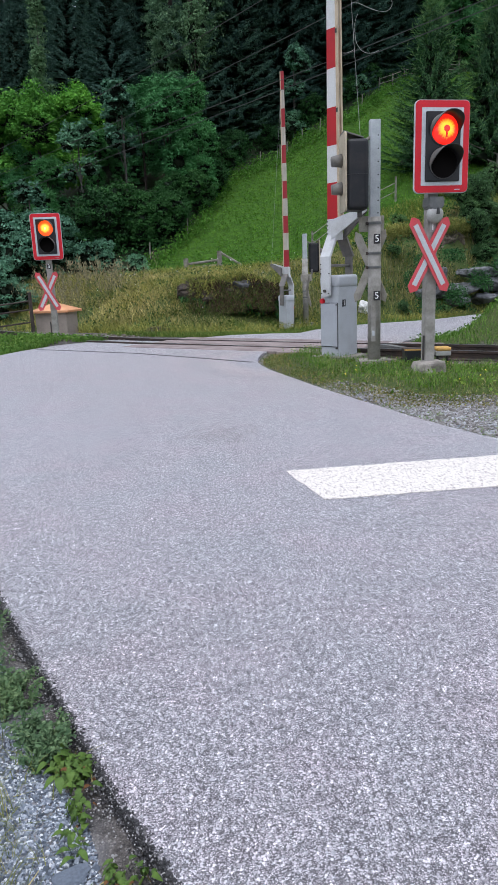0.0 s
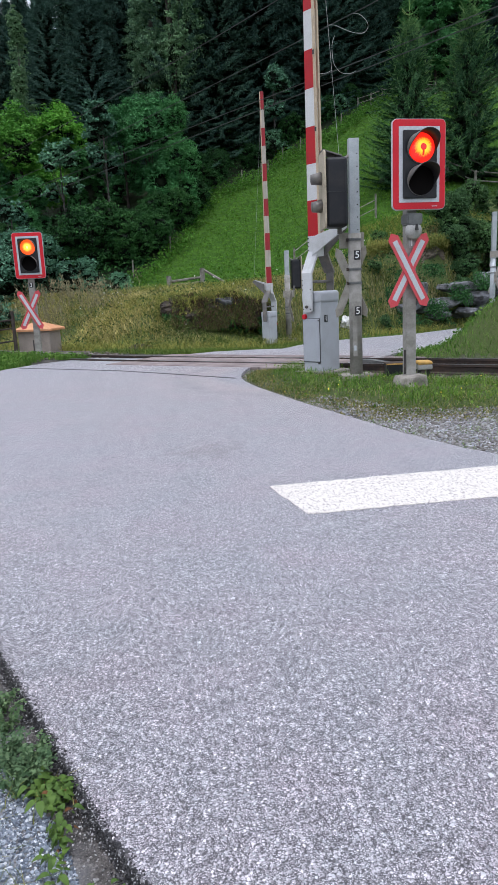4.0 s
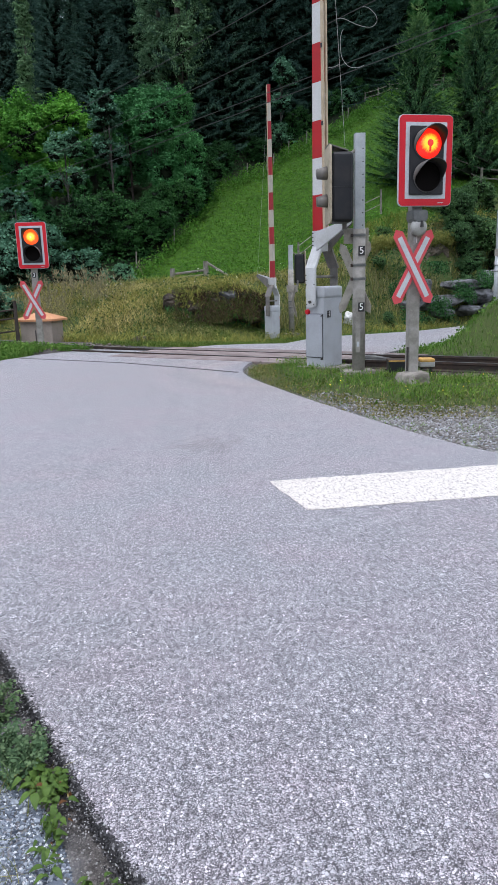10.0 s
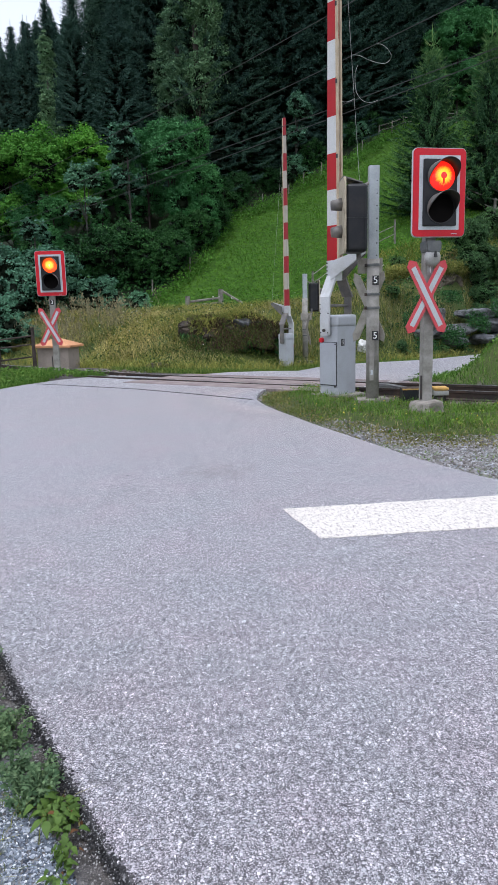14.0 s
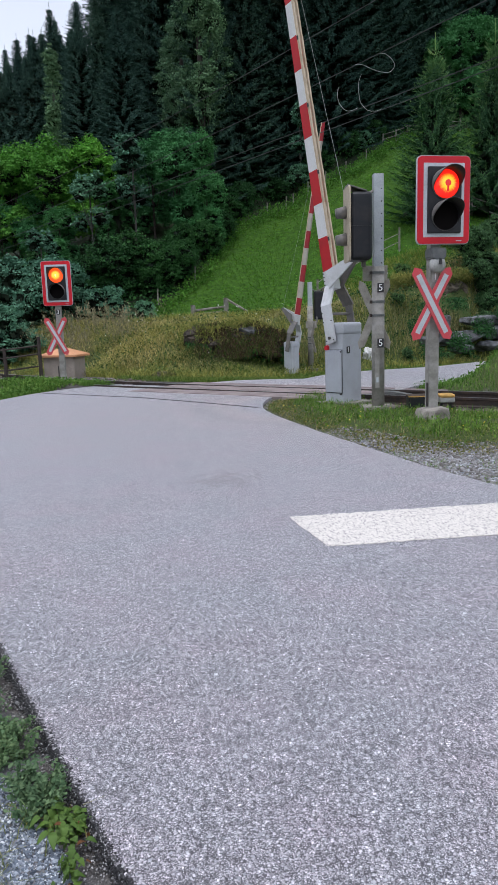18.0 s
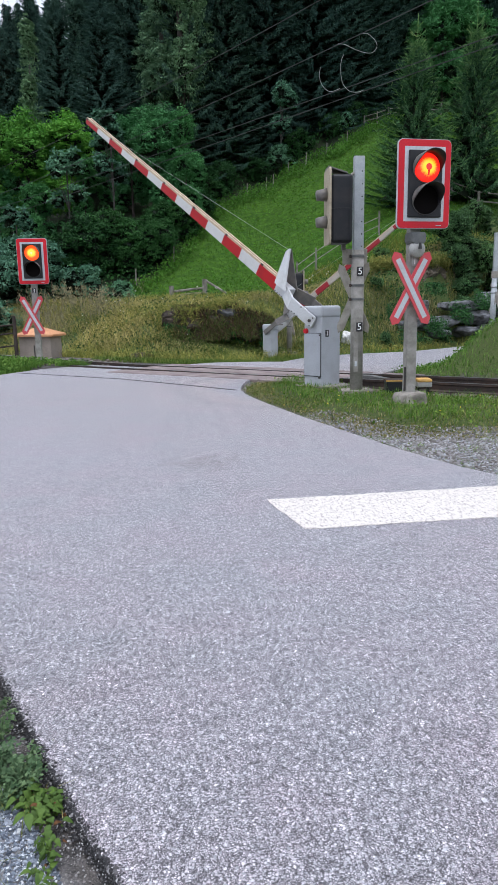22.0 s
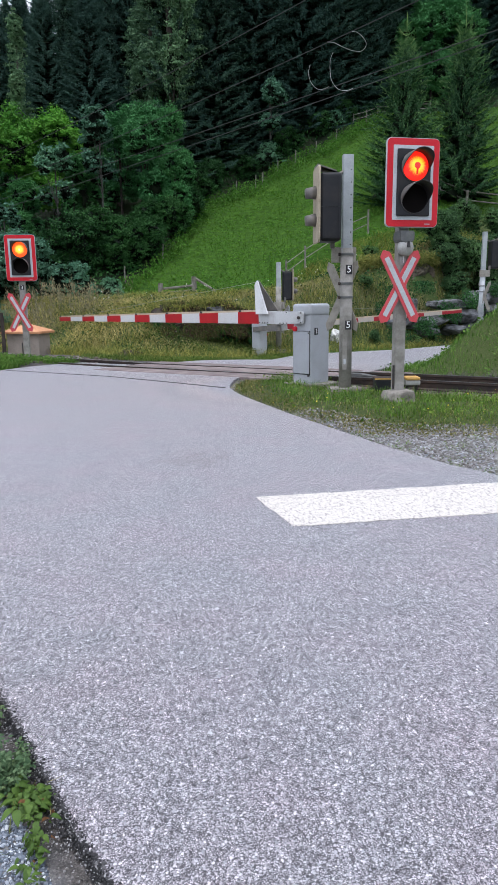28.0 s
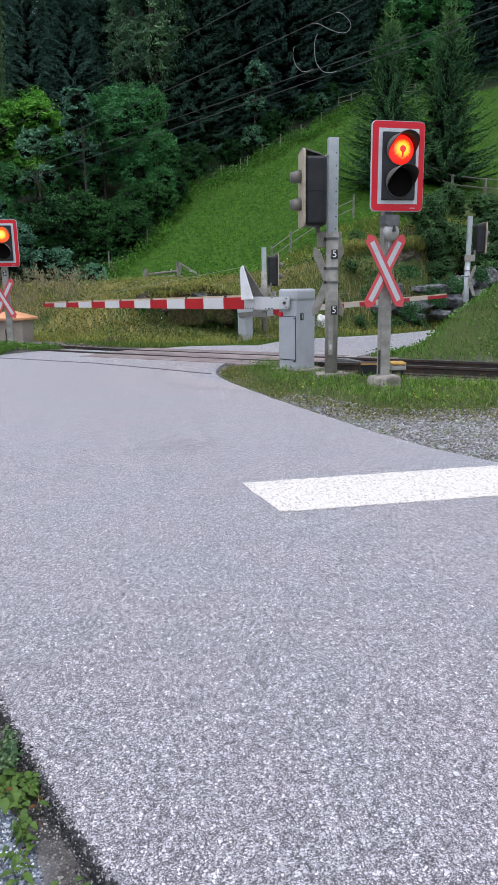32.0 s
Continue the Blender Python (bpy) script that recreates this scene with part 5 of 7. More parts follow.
def broadleaf(seed, height, radius, base, clumps, per, leaf, mat, bark, label, category="tree", name="tree", group="trees at the wood's edge", droop=0.0):
    t = thing(name, Matrix(), label, category, group)
    v, f, lc, heart = crown_mesh(seed, height, radius, base, clumps, per, leaf, droop)
    rows_mesh("crown", v.tolist(), f.tolist(), mat, t)
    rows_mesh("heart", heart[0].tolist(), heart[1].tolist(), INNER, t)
    r = max(0.03, height * (0.008 if bark is PALE_BARK else 0.014))
    bm = bm_tube([(0, 0, -0.4), (0.05 * r, 0, base * 0.5), (0.3 * r, 0.2 * r, base), (0, 0.3 * r, height * 0.8)], r, 7)
    for x, y, z, _ in lc:
        z0 = base * 0.7 + (z - base) * 0.35
        bm = bm_rod((0, 0, z0), (x, y, z), r * 0.42, r * 0.12, 5, bm)
    part("trunk", bm, bark, t)
    return t


def spruce(seed, height, radius, mat, label="tall dark green spruce at the wood's edge", bare=0.05, group="spruces", step=0.4, twig=0.3, gap=0.11, rise=0.0, shoots=None, taper=0.88, slim=0.14, hang=2, lead=0.0, ragged=0.6, tip=0.24):
    """Whorls of branches feathered with twigs on both sides and hung with drooping ones, round a heart coloured
    near-black for inner shade.
    """
    t = thing("spruce", Matrix(), label, "tree", group)
    rs = np.random.RandomState(seed)
    height = height - lead
    P, A, S, tips, dirs = [], [], [], [], []
    levels = int(height * (1 - bare) / step)
    lobe = rs.uniform(0.82, 1.15, 7)
    heights = [bare + (1 - bare) * (i + rs.uniform(-0.3, 0.3)) / levels for i in range(levels)]
    # closer whorls towards the tip
    heights += [0.74 + 0.25 * (k + rs.uniform(0, 1)) / (levels * 0.5) for k in range(int(levels * 0.5))]
    for i, h in enumerate(heights):
        reach = radius * (1 - h) ** taper * rs.uniform(0.8, 1.12) + tip * min(1.0, 0.4 + 8 * (1 - h))
        n = int(8 + 6 * (1 - h))
        for k in range(n):
            a = 6.28 * (k + rs.uniform(-0.3, 0.3)) / n + i * 1.9
            L = reach * rs.uniform(ragged, 1.72 - ragged) * lobe[int(a / 0.9) % 7]
            sag = rs.uniform(0.25, 0.6) * (1 - h) * (1 - rise) - rise * rs.uniform(0.25, 0.6) * (0.4 + h)
            m = max(3, int(L / gap))
            q = np.repeat((np.arange(m) + rs.uniform(0.4, 0.9, m)) / m, 2 + hang)
            k4 = len(q)
            kind = np.tile(np.arange(2 + hang), m)
            sgn = np.where(kind % 2 == 0, 1.0, -1.0)
            down = kind > 1
            up = -sag * L * q + 0.24 * L * q ** 2.4
            w = twig * (0.5 + 0.7 * np.sin(3.0 * q)) * rs.uniform(0.55, 1.25, k4) * min(1, 0.6 + L / radius) * np.where(down, 0.8, 1.0)
            ang = a + sgn * rs.uniform(0.3, 1.05, k4)
            drop = rs.uniform(-0.6, 0.1, k4) * (1 - rise) + rise * rs.uniform(-0.15, 0.5, k4) - down * (1 - rise) * rs.uniform(1.2, 3.5, k4)
            d = unit(np.stack([np.cos(ang), np.sin(ang), drop], 1))
            side = down * sgn * rs.uniform(0.0, 0.6, k4) * twig
            p0 = np.stack([math.cos(a) * L * q - math.sin(a) * side, math.sin(a) * L * q + math.cos(a) * side, height * h + up], 1)
            nrm = unit(np.stack([0.75 * math.cos(a) + rs.normal(scale=0.45, size=k4), 0.75 * math.sin(a) + rs.normal(scale=0.45, size=k4), 0 * q + 0.7], 1))
            P.append(p0 + d * (w * 0.45)[:, None])
            A.append(d * (w * 0.5)[:, None])
            S.append(unit(np.cross(nrm, d)) * (w * slim)[:, None])
            tips.append(p0[-1])
            dirs.append((math.cos(a), math.sin(a), rs.uniform(0.1, 1.0)))
    top = np.arange(12)
    P.append(np.stack([0 * top, 0 * top, height - 0.5 + 0.07 * top], 1))
    A.append(np.stack([0.09 * np.cos(top * 2.1), 0.09 * np.sin(top * 2.1), 0 * top + 0.1], 1))
    S.append(np.stack([0.02 * np.sin(top * 2.1), -0.02 * np.cos(top * 2.1), 0 * top], 1))
    v, f = cards(np.concatenate(P), np.concatenate(A), np.concatenate(S))
    # heart of the crown: ragged skirts added to fill gaps with near-black shade
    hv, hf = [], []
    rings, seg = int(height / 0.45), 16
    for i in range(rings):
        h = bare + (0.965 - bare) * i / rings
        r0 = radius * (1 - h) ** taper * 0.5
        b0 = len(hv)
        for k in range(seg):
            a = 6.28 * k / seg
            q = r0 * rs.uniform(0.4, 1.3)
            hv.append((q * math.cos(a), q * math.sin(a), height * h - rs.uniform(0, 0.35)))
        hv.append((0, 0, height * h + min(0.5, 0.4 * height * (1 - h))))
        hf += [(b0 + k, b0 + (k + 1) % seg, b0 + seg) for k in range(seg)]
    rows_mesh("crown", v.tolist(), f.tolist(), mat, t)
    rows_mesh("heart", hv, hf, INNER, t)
    if shoots:
        tips, dirs = np.array(tips), unit(np.array(dirs))
        tips = np.concatenate([tips] + [tips - dirs * 0.1 * k + rs.normal(scale=0.06 * k, size=tips.shape) for k in (1, 2, 3)])
        dirs = np.concatenate([dirs] + [unit(dirs + rs.normal(scale=0.5, size=dirs.shape)) for k in range(3)])
        L = rs.uniform(0.12, 0.42, (len(tips), 1)) * np.where(rs.random((len(tips), 1)) < 0.06, 1.9, 1.0)
        sd = unit(np.cross(dirs, rs.normal(size=dirs.shape)))
        v, f = cards(tips + dirs * L * 0.5, dirs * L * 0.5, sd * 0.013)
        v2, f2 = cards(tips + dirs * L * 0.5, dirs * L * 0.5, np.cross(dirs, sd) * 0.013)
        rows_mesh("fringe", np.concatenate([v, v2]).tolist(), f.tolist() + (f2 + len(v)).tolist(), shoots, t)
    if lead:
        bm = bm_rod((0, 0, height - 0.4), (0.03, 0.02, height + lead), 0.02, 0.008, 6)
        for k in range(13):
            z, a, q = height - 0.25 + (lead - 0.1) * (k // 5) / 2.6, 2.4 * k, 0.5 - 0.13 * (k // 5)
            bm_tube([(0.01, 0, z), (q * 0.6 * math.cos(a), q * 0.6 * math.sin(a), z + 0.12), (q * math.cos(a), q * math.sin(a), z + q * 0.75)], 0.011, 5, bm)
        part("leader", bm, SHOOTS, t, "pale leading shoot with a few side shoots")
    part("trunk", bm_rod((0, 0, -0.5), (0, 0, height * 0.98), height * 0.008 + 0.03, 0.012, 8), BARK, t)
    return t


def place(proto, x, y, s=1.0, turn=0.0, first=False, sink=0.1, tall=1.0):
    m = pose(x, y, gz(x, y) - sink, 0, 0, turn)
    if first:
        proto.matrix_basis = m
        o = proto
    else:
        o = copy_thing(proto, m)
    o.scale = (s, s, s * tall)
    return o


rng = random.Random(11)
wood_a = spruce(1, 27, 5.4, SPRUCE)
wood_b = spruce(2, 31, 5.8, SPRUCE)
wood_c = spruce(3, 23, 5.2, SPRUCE)
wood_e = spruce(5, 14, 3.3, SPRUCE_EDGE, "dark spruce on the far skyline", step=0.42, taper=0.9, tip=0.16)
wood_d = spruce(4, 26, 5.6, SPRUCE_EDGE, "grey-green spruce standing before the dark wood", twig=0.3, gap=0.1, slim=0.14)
protos = [wood_a, wood_b, wood_c, wood_d, wood_e]
used = set()


def put_spruce(i, x, y, s=1.0, tall=1.0):
    place(protos[i], x, y, s, rng.uniform(0, 360), i not in used, 0.3, tall * rng.uniform(0.94, 1.08))
    used.add(i)


# front row of the wood, from the valley side up to the hilltop
for i, x, y, s, tall in ((3, -9.4, 50, 0.6, 0.86), (3, -5.8, 43.5, 0.6, 0.76), (3, -8.8, 54, 0.58, 0.9), (3, -4.9, 50, 0.6, 0.86), (3, -11.0, 56, 0.5, 0.9), (3, -3.5, 52, 0.56, 0.84), (0, -6.6, 53, 0.56, 0.95),
                         (4, -23.8, 88, 1.2, 1.0), (4, -22.3, 88, 1.04, 1.0), (4, -20.9, 88, 1.04, 1.0), (4, -19.2, 88, 1.06, 1.0), (4, -25.1, 88, 1.06, 1.0)):
    put_spruce(i, x, y, s, tall)
for i, x, y, s in ((2, -3.4, 50, 1.0), (1, 0.2, 46, 0.9), (0, 2.6, 48.5, 1.0), (1, 5.9, 54, 1.0), (2, 8.6, 58, 1.1), (0, 11.2, 62, 1.0), (1, 14.5, 66, 1.0), (2, 17.8, 74, 1.1),
                   (0, 21.5, 82, 1.0), (1, 25.5, 90, 1.0), (0, 30, 97, 1.0), (1, 27, 82, 0.9), (0, 31.5, 84, 0.95), (0, 24, 79, 0.85), (0, 19.5, 76, 0.9), (2, -0.9, 43.5, 0.75), (2, 5.4, 49, 0.9), (0, 8.6, 51.2, 0.85), (1, 11.8, 54, 0.85), (2, 14.8, 59.5, 0.9), (0, 10.2, 56.5, 1.0), (2, 3.2, 47.5, 0.85), (0, 13.4, 56.6, 0.8), (0, 34, 98, 1.0), (0, 13.0, 54.5, 0.9), (2, 15.6, 57, 0.9), (1, 18.4, 58.5, 0.85), (2, 21.8, 60, 0.95), (0, 25.2, 62, 0.9), (1, 28.6, 64.5, 0.9), (2, 32.5, 67, 1.0), (0, 37, 70, 1.0), (1, 42, 73, 1.0), (3, 5.2, 47.6, 0.5), (2, 1.6, 44.5, 0.7), (0, 4.2, 46.2, 0.75), (2, 7.2, 47.4, 0.8), (1, 9.4, 49.6, 0.75), (0, 6.6, 50.5, 0.9), (2, 11.9, 52.6, 0.8)):
    put_spruce(i, x, y, s)
for row in range(4):
    for k in range(14):
        x = -20 + k * 5.0 + rng.uniform(-1.8, 1.8)
        y = float(np.interp(x, [-24, -8, 1, 13, 20, 45], [66, 56, 57, 70, 84, 118]) + row * 7.5 + rng.uniform(-2.5, 2.5))
        if x / y > -0.14:
            put_spruce(rng.randrange(3), x, y, rng.uniform(0.85, 1.12))
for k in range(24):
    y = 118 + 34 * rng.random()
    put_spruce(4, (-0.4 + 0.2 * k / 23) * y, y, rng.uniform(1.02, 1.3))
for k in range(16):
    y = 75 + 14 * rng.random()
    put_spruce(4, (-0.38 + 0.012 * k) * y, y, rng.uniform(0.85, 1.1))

young = spruce(7, 8.6, 2.7, SPRUCE_NEAR, "young spruce with long pale shoots on the meadow's edge", 0.09, "young spruces", 0.2, 0.17, 0.048, 0.5, SHOOTS, 0.9, 0.16, 2, 1.1, 0.42, 0.06)
place(young, 9.78, 33.0, 1.0, 30, True, 0.6, 1.02)
place(young, 13.09, 34.5, 1.05, 140, False, 0.35, 1.04)

maple = broadleaf(21, 8.0, 3.2, 0.6, 210, 150, 0.17, MAPLE, BARK, "bright yellow-green broadleaf tree before dark spruces")
for i, (x, y, s) in enumerate(((-9.4, 39.3, 0.8), (-7.6, 40.0, 0.7), (-11.8, 41, 0.86), (-14.5, 43, 0.95))):
    place(maple, x, y, s, 100 * i, i == 0)
alder = broadleaf(22, 7.6, 2.4, 0.2, 200, 150, 0.135, ALDER, BARK, "mid-green leafy tree at the wood's edge")
for i, (x, y, s) in enumerate(((-2.4, 36.8, 0.74), (-3.8, 38.6, 0.62), (-6.4, 39.0, 0.42), (-8.6, 37.0, 0.45), (-1.2, 38.6, 0.66), (-10.6, 38.5, 0.45), (-5.0, 40.0, 0.42), (-12.5, 39.5, 0.6), (-0.9, 36.3, 0.5), (18.0, 54.2, 0.95), (20.6, 56.0, 0.9), (16.0, 53.6, 0.75), (-10.4, 39.6, 0.55), (-8.3, 37.6, 0.3))):
    place(alder, x, y, s, 77 * i, i == 0)
rowan = broadleaf(23, 6.0, 1.5, 2.4, 55, 120, 0.13, ROWAN, PALE_BARK, "slim grey-green tree with a pale thin trunk")
for i, (x, y, s) in enumerate(((-4.5, 36.0, 0.95), (-6.6, 35.4, 0.8), (4.6, 42.4, 0.82), (-8.6, 33.0, 0.62))):
    place(rowan, x, y, s, 91 * i, i == 0)
birch = broadleaf(24, 13.5, 2.3, 1.6, 230, 110, 0.13, BIRCH, BARK, "tall birch with pale hanging twigs before spruces", droop=1.8)
for i, (x, y, s) in enumerate(((-1.1, 42.3, 0.9), (21, 79, 1.1), (-2.2, 43.4, 0.78))):
    place(birch, x, y, s, 83 * i, i == 0)

slim_birch = broadleaf(25, 10.8, 1.15, 4.2, 120, 110, 0.11, BIRCH, PALE_BARK, "slim birch with pale hanging twigs", droop=1.8)
place(slim_birch, -10.3, 45.5, 1.0, 20, True)

shrub = broadleaf(31, 3.0, 1.9, 0.05, 130, 130, 0.105, BUSH, BARK, "dense dark green shrub at the foot of the wood", "shrub", "shrub", "shrubs")
spots = [(-5.4, 31.0, 0.95), (-4.3, 31.6, 0.95), (-3.2, 33.4, 0.65), (-7.6, 31.8, 0.6), (-10, 32.5, 0.7), (-2.2, 35.4, 0.6), (-1.0, 37.2, 0.6), (-12.0, 33.5, 0.9), (0.2, 41.0, 0.6), (1.9, 44.0, 0.7), (7.2, 48.5, 0.8),
         (5.2, 46.8, 0.6), (-9.6, 36.2, 0.7), (-3.3, 31.6, 0.62), (-2.3, 33.1, 0.66), (-1.3, 35.0, 0.7), (-0.5, 37.0, 0.7), (0.3, 38.8, 0.62), (1.3, 41.2, 0.6), (3.2, 42.2, 0.45), (5.8, 43.9, 0.55), (8.0, 45.2, 0.5), (10.0, 47.6, 0.5)]
for i, (x, y, s) in enumerate(spots):
    place(shrub, x, y, s, 47 * i, i == 0)
willow = broadleaf(32, 2.6, 1.5, 0.05, 100, 100, 0.1, ROWAN, BARK, "soft grey-green willow shrub on the bank", "shrub", "shrub", "shrubs on the bank")
for i, (x, y, s) in enumerate([(-7.2, 22.6, 0.72), (-8.6, 24, 0.95), (-5.6, 25.8, 0.85), (-4.4, 26.4, 0.6), (-7.0, 27.5, 1.1), (-3.4, 27.4, 0.45), (-9.2, 30.5, 1.3), (-8.0, 30.0, 0.9), (4.6, 42.3, 0.6), (9.0, 45.4, 0.5)]):
    place(willow, x, y, s, 61 * i, i == 0)
thicket = broadleaf(33, 2.3, 1.5, 0.0, 150, 110, 0.085, HAZEL, BARK, "dense leafy hazel thicket over the stone bank", "shrub", "shrub", "thicket on the bank")
for i, (x, y, s) in enumerate([(8.9, 24.2, 0.65), (9.9, 24.2, 0.8), (11.2, 25.2, 0.85), (12.6, 26.8, 0.85), (10.4, 27.2, 0.6), (8.7, 22.9, 0.5), (9.6, 23.0, 0.6), (8.2, 23.9, 0.55), (8.4, 23.3, 0.5), (5.3, 21.6, 0.2), (6.5, 20.2, 0.16), (4.5, 20.0, 0.2), (7.4, 21.2, 0.2), (3.5, 19.6, 0.18),
                                    (5.2, 19.8, 0.2), (11.6, 29.5, 0.5), (12.0, 27.4, 0.66), (12.9, 28.2, 0.66), (11.6, 26.4, 0.7), (13.9, 29.0, 0.66), (13.2, 29.6, 0.5), (9.4, 29.6, 0.45), (6.2, 24.6, 0.3)]):
    place(thicket, x, y, s, 53 * i, i == 0)


# ---- grasses ----
def blades(rs, px, py, hgt, width, lean=0.35):
    """Bent blades of grass: two triangles each, at plan points."""
    k = len(px)
    z = ground_z(px, py)
    a = rs.uniform(0, 6.28, k)
    h = hgt * rs.uniform(0.5, 1.25, k)
    w = width * rs.uniform(0.6, 1.2, k)
    bx, by = np.cos(a), np.sin(a)
    l1, l2 = lean * h * rs.uniform(0.1, 0.5, k), lean * h * rs.uniform(0.6, 1.6, k)
    o = np.stack([px, py, z - 0.01], 1)
    side = np.stack([-by, bx, 0 * a], 1) * w[:, None]
    mid = o + np.stack([bx * l1, by * l1, h * 0.6], 1)
    tip = o + np.stack([bx * l2, by * l2, h], 1)
    v = np.stack([o - side, o + side, mid + side * 0.7, mid - side * 0.7, tip], 1).reshape(-1, 3)
    b = np.arange(k) * 5
    quads = np.stack([b, b + 1, b + 2, b + 3], 1).tolist()
    tris = np.stack([b + 3, b + 2, b + 4], 1).tolist()
    return v, quads + tris


def scatter(rs, n, x0, x1, y0, y1, keep, patchy=0.0, size=1.0):
    px, py = rs.uniform(x0, x1, n), rs.uniform(y0, y1, n)
    ok = keep(px, py)
    if patchy:
        f = np.sin(px * 3.1 / size + 1.3 * np.sin(py * 2.3 / size)) * np.sin(py * 2.7 / size + 1.1 * np.sin(px * 1.9 / size))
        ok &= f + rs.uniform(-1, 1, n) > patchy
    return px[ok], py[ok]


def grass_stuff(name, rs, pts, hgt, width, mat, label, lean=0.35):
    v, f = blades(rs, pts[0], pts[1], hgt, width, lean)
    tagged(rows_mesh(name, v.tolist(), f, mat), label, "grass", kind="stuff")


rs = np.random.RandomState(5)
off_road = lambda x, y: ~inside(x, y, ROAD)
in_tongue = lambda x, y: inside(x, y, TONGUE) & off_road(x, y) & (x < 6)
deep = lambda x, y: in_tongue(x, y) & (edge_distance(x, y, TONGUE) > 0.03) & ~((np.abs(x - 2.17) < 0.22) & (y > 6.9) & (y < 7.6))
side_turf = lambda x, y: off_road(x, y) & (edge_distance(x, y, ROAD) > 1.2) & (y < 9)
grass_stuff("side_grass", rs, scatter(rs, 50000, -7, 0.5, -3, 9, side_turf, -0.3, 1.4), 0.08, 0.005, GRASS, "rough grass beside the road", 0.7)
grass_stuff("verge_grass", rs, scatter(rs, 100000, 0.4, 6, 4.2, 11, deep, -0.1, 0.7), 0.042, 0.003, GRASS, "short green grass on the verge", 0.7)
grass_stuff("verge_grass", rs, scatter(rs, 26000, 0.4, 6, 5.6, 11, lambda x, y: deep(x, y) & (edge_distance(x, y, TONGUE) > 0.4), 0.2, 0.6), 0.1, 0.0032, LUSH, "taller lush grass tufts on the verge", 0.7)
grass_stuff("verge_hay", rs, scatter(rs, 12000, 0.4, 6, 4.2, 11, in_tongue, 0.1), 0.04, 0.004, HAY, "dry yellow grass at the verge's edge", 0.9)
on_gravel = lambda x, y: off_road(x, y) & ~inside(x, y, TONGUE) & (y < 6.6)
grass_stuff("verge_hay", rs, scatter(rs, 40000, 1.2, 5, 3.4, 6.6, on_gravel, 0.45, 0.35), 0.024, 0.004, WEED, "sparse low weeds in the gravel shoulder", 1.2)
is_mound = lambda x, y: off_road(x, y) & (rail_r(x, y) > 0.75) & (x > 2.9) & (y < np.interp(x, FOOT_X, FOOT_Y) - 0.5)
grass_stuff("mound_grass", rs, scatter(rs, 80000, 2.9, 10, 7, 20, is_mound, -0.4), 0.09, 0.005, LUSH, "lush grass on the mound beside the track", 0.7)
left_mound = lambda x, y: off_road(x, y) & (rail_r(x, y) < -0.2) & (x < -2.1)
grass_stuff("mound_grass", rs, scatter(rs, 60000, -6.5, -2.1, 11, 15.8, left_mound, -0.6), 0.11, 0.007, LUSH, "green grass round the signal's foot", 0.6)


def past_foot(lo, hi):
    return lambda x, y: (y > np.interp(x, FOOT_X, FOOT_Y) + lo) & (y < np.interp(x, FOOT_X, FOOT_Y) + hi)


bare = lambda x, y: (x > 5.7) & (x < 8.0) & (y > 21.9 + 0.2 * (x - 5.7)) & (y < 23.2 + 0.2 * (x - 5.7))
green_zone = lambda x, y: past_foot(-0.7, 10)(x, y) & ~bare(x, y) & ~((x > -0.6 + 0.3 * np.sin(y * 7)) & (x < 1.7) & (y > 17.7) & (y < 18.8))
grass_stuff("bank_grass", rs, scatter(rs, 140000, -9, 13, 14.5, 30, lambda x, y: off_road(x, y) & green_zone(x, y), -0.1, 1.4), 0.24, 0.0065, BANK, "green rough grass on the railway bank", 1.3)
clear = lambda x, y: ~((x > -0.6 + 0.3 * np.sin(y * 7)) & (x < 1.7) & (y > 16.6 + 0.9 * (x < 0)) & (y < 19.0))
hay_zone = lambda x, y: past_foot(0.7, 7.0)(x, y) & clear(x, y) & (y < np.interp(x, [-6, -2.5, -1.8, 2], [30, 24, 22.5, 22]))
grass_stuff("bank_hay", rs, scatter(rs, 90000, -10, 1.4, 15.5, 30, lambda x, y: hay_zone(x, y) & (rs.random(len(x)) > (x + 2) / 6), 0.25, 1.3), 0.3, 0.005, HAY, "tall dry straw-coloured grass on the bank", 1.4)
verge_far = lambda x, y: off_road(x, y) & (rail_r(x, y) > 0.95) & (y < np.interp(x, FOOT_X, FOOT_Y))
grass_stuff("bank_grass", rs, scatter(rs, 40000, -2.6, 3.4, 13, 19, verge_far, -0.5), 0.09, 0.006, GRASS, "short green grass beside the far road", 0.7)
grass_stuff("bank_hay", rs, scatter(rs, 26000, -2.6, 2.5, 22.0, 27.5, lambda x, y: y > 0, 0.1, 1.5), 0.12, 0.006, HAY, "low dry grass round the bank fence", 0.6)
px, py = scatter(rs, 3800, -7.0, -2.4, 19.5, 24.5, past_foot(1.5, 6.0), 1.0, 1.2)
stalk, hd = blades(rs, px, py, 0.72, 0.004, 0.45)
tip = stalk.reshape(-1, 5, 3)[:, 4]
k8 = np.repeat(tip, 9, 0) + rs.normal(scale=(0.035, 0.035, 0.09), size=(9 * len(tip), 3)) - np.array([0, 0, 0.06])
aa = unit(rs.normal(scale=0.35, size=k8.shape) + np.array([0, 0, 1.0]))
v, f = cards(k8, aa * 0.045, unit(np.cross(aa, rs.normal(size=k8.shape))) * 0.013)
tagged(rows_mesh("reed_grass", stalk.tolist() + v.tolist(), hd + (f + len(stalk)).tolist(), PLUME), "tall plumed tan grass on the bank", "grass", kind="stuff")
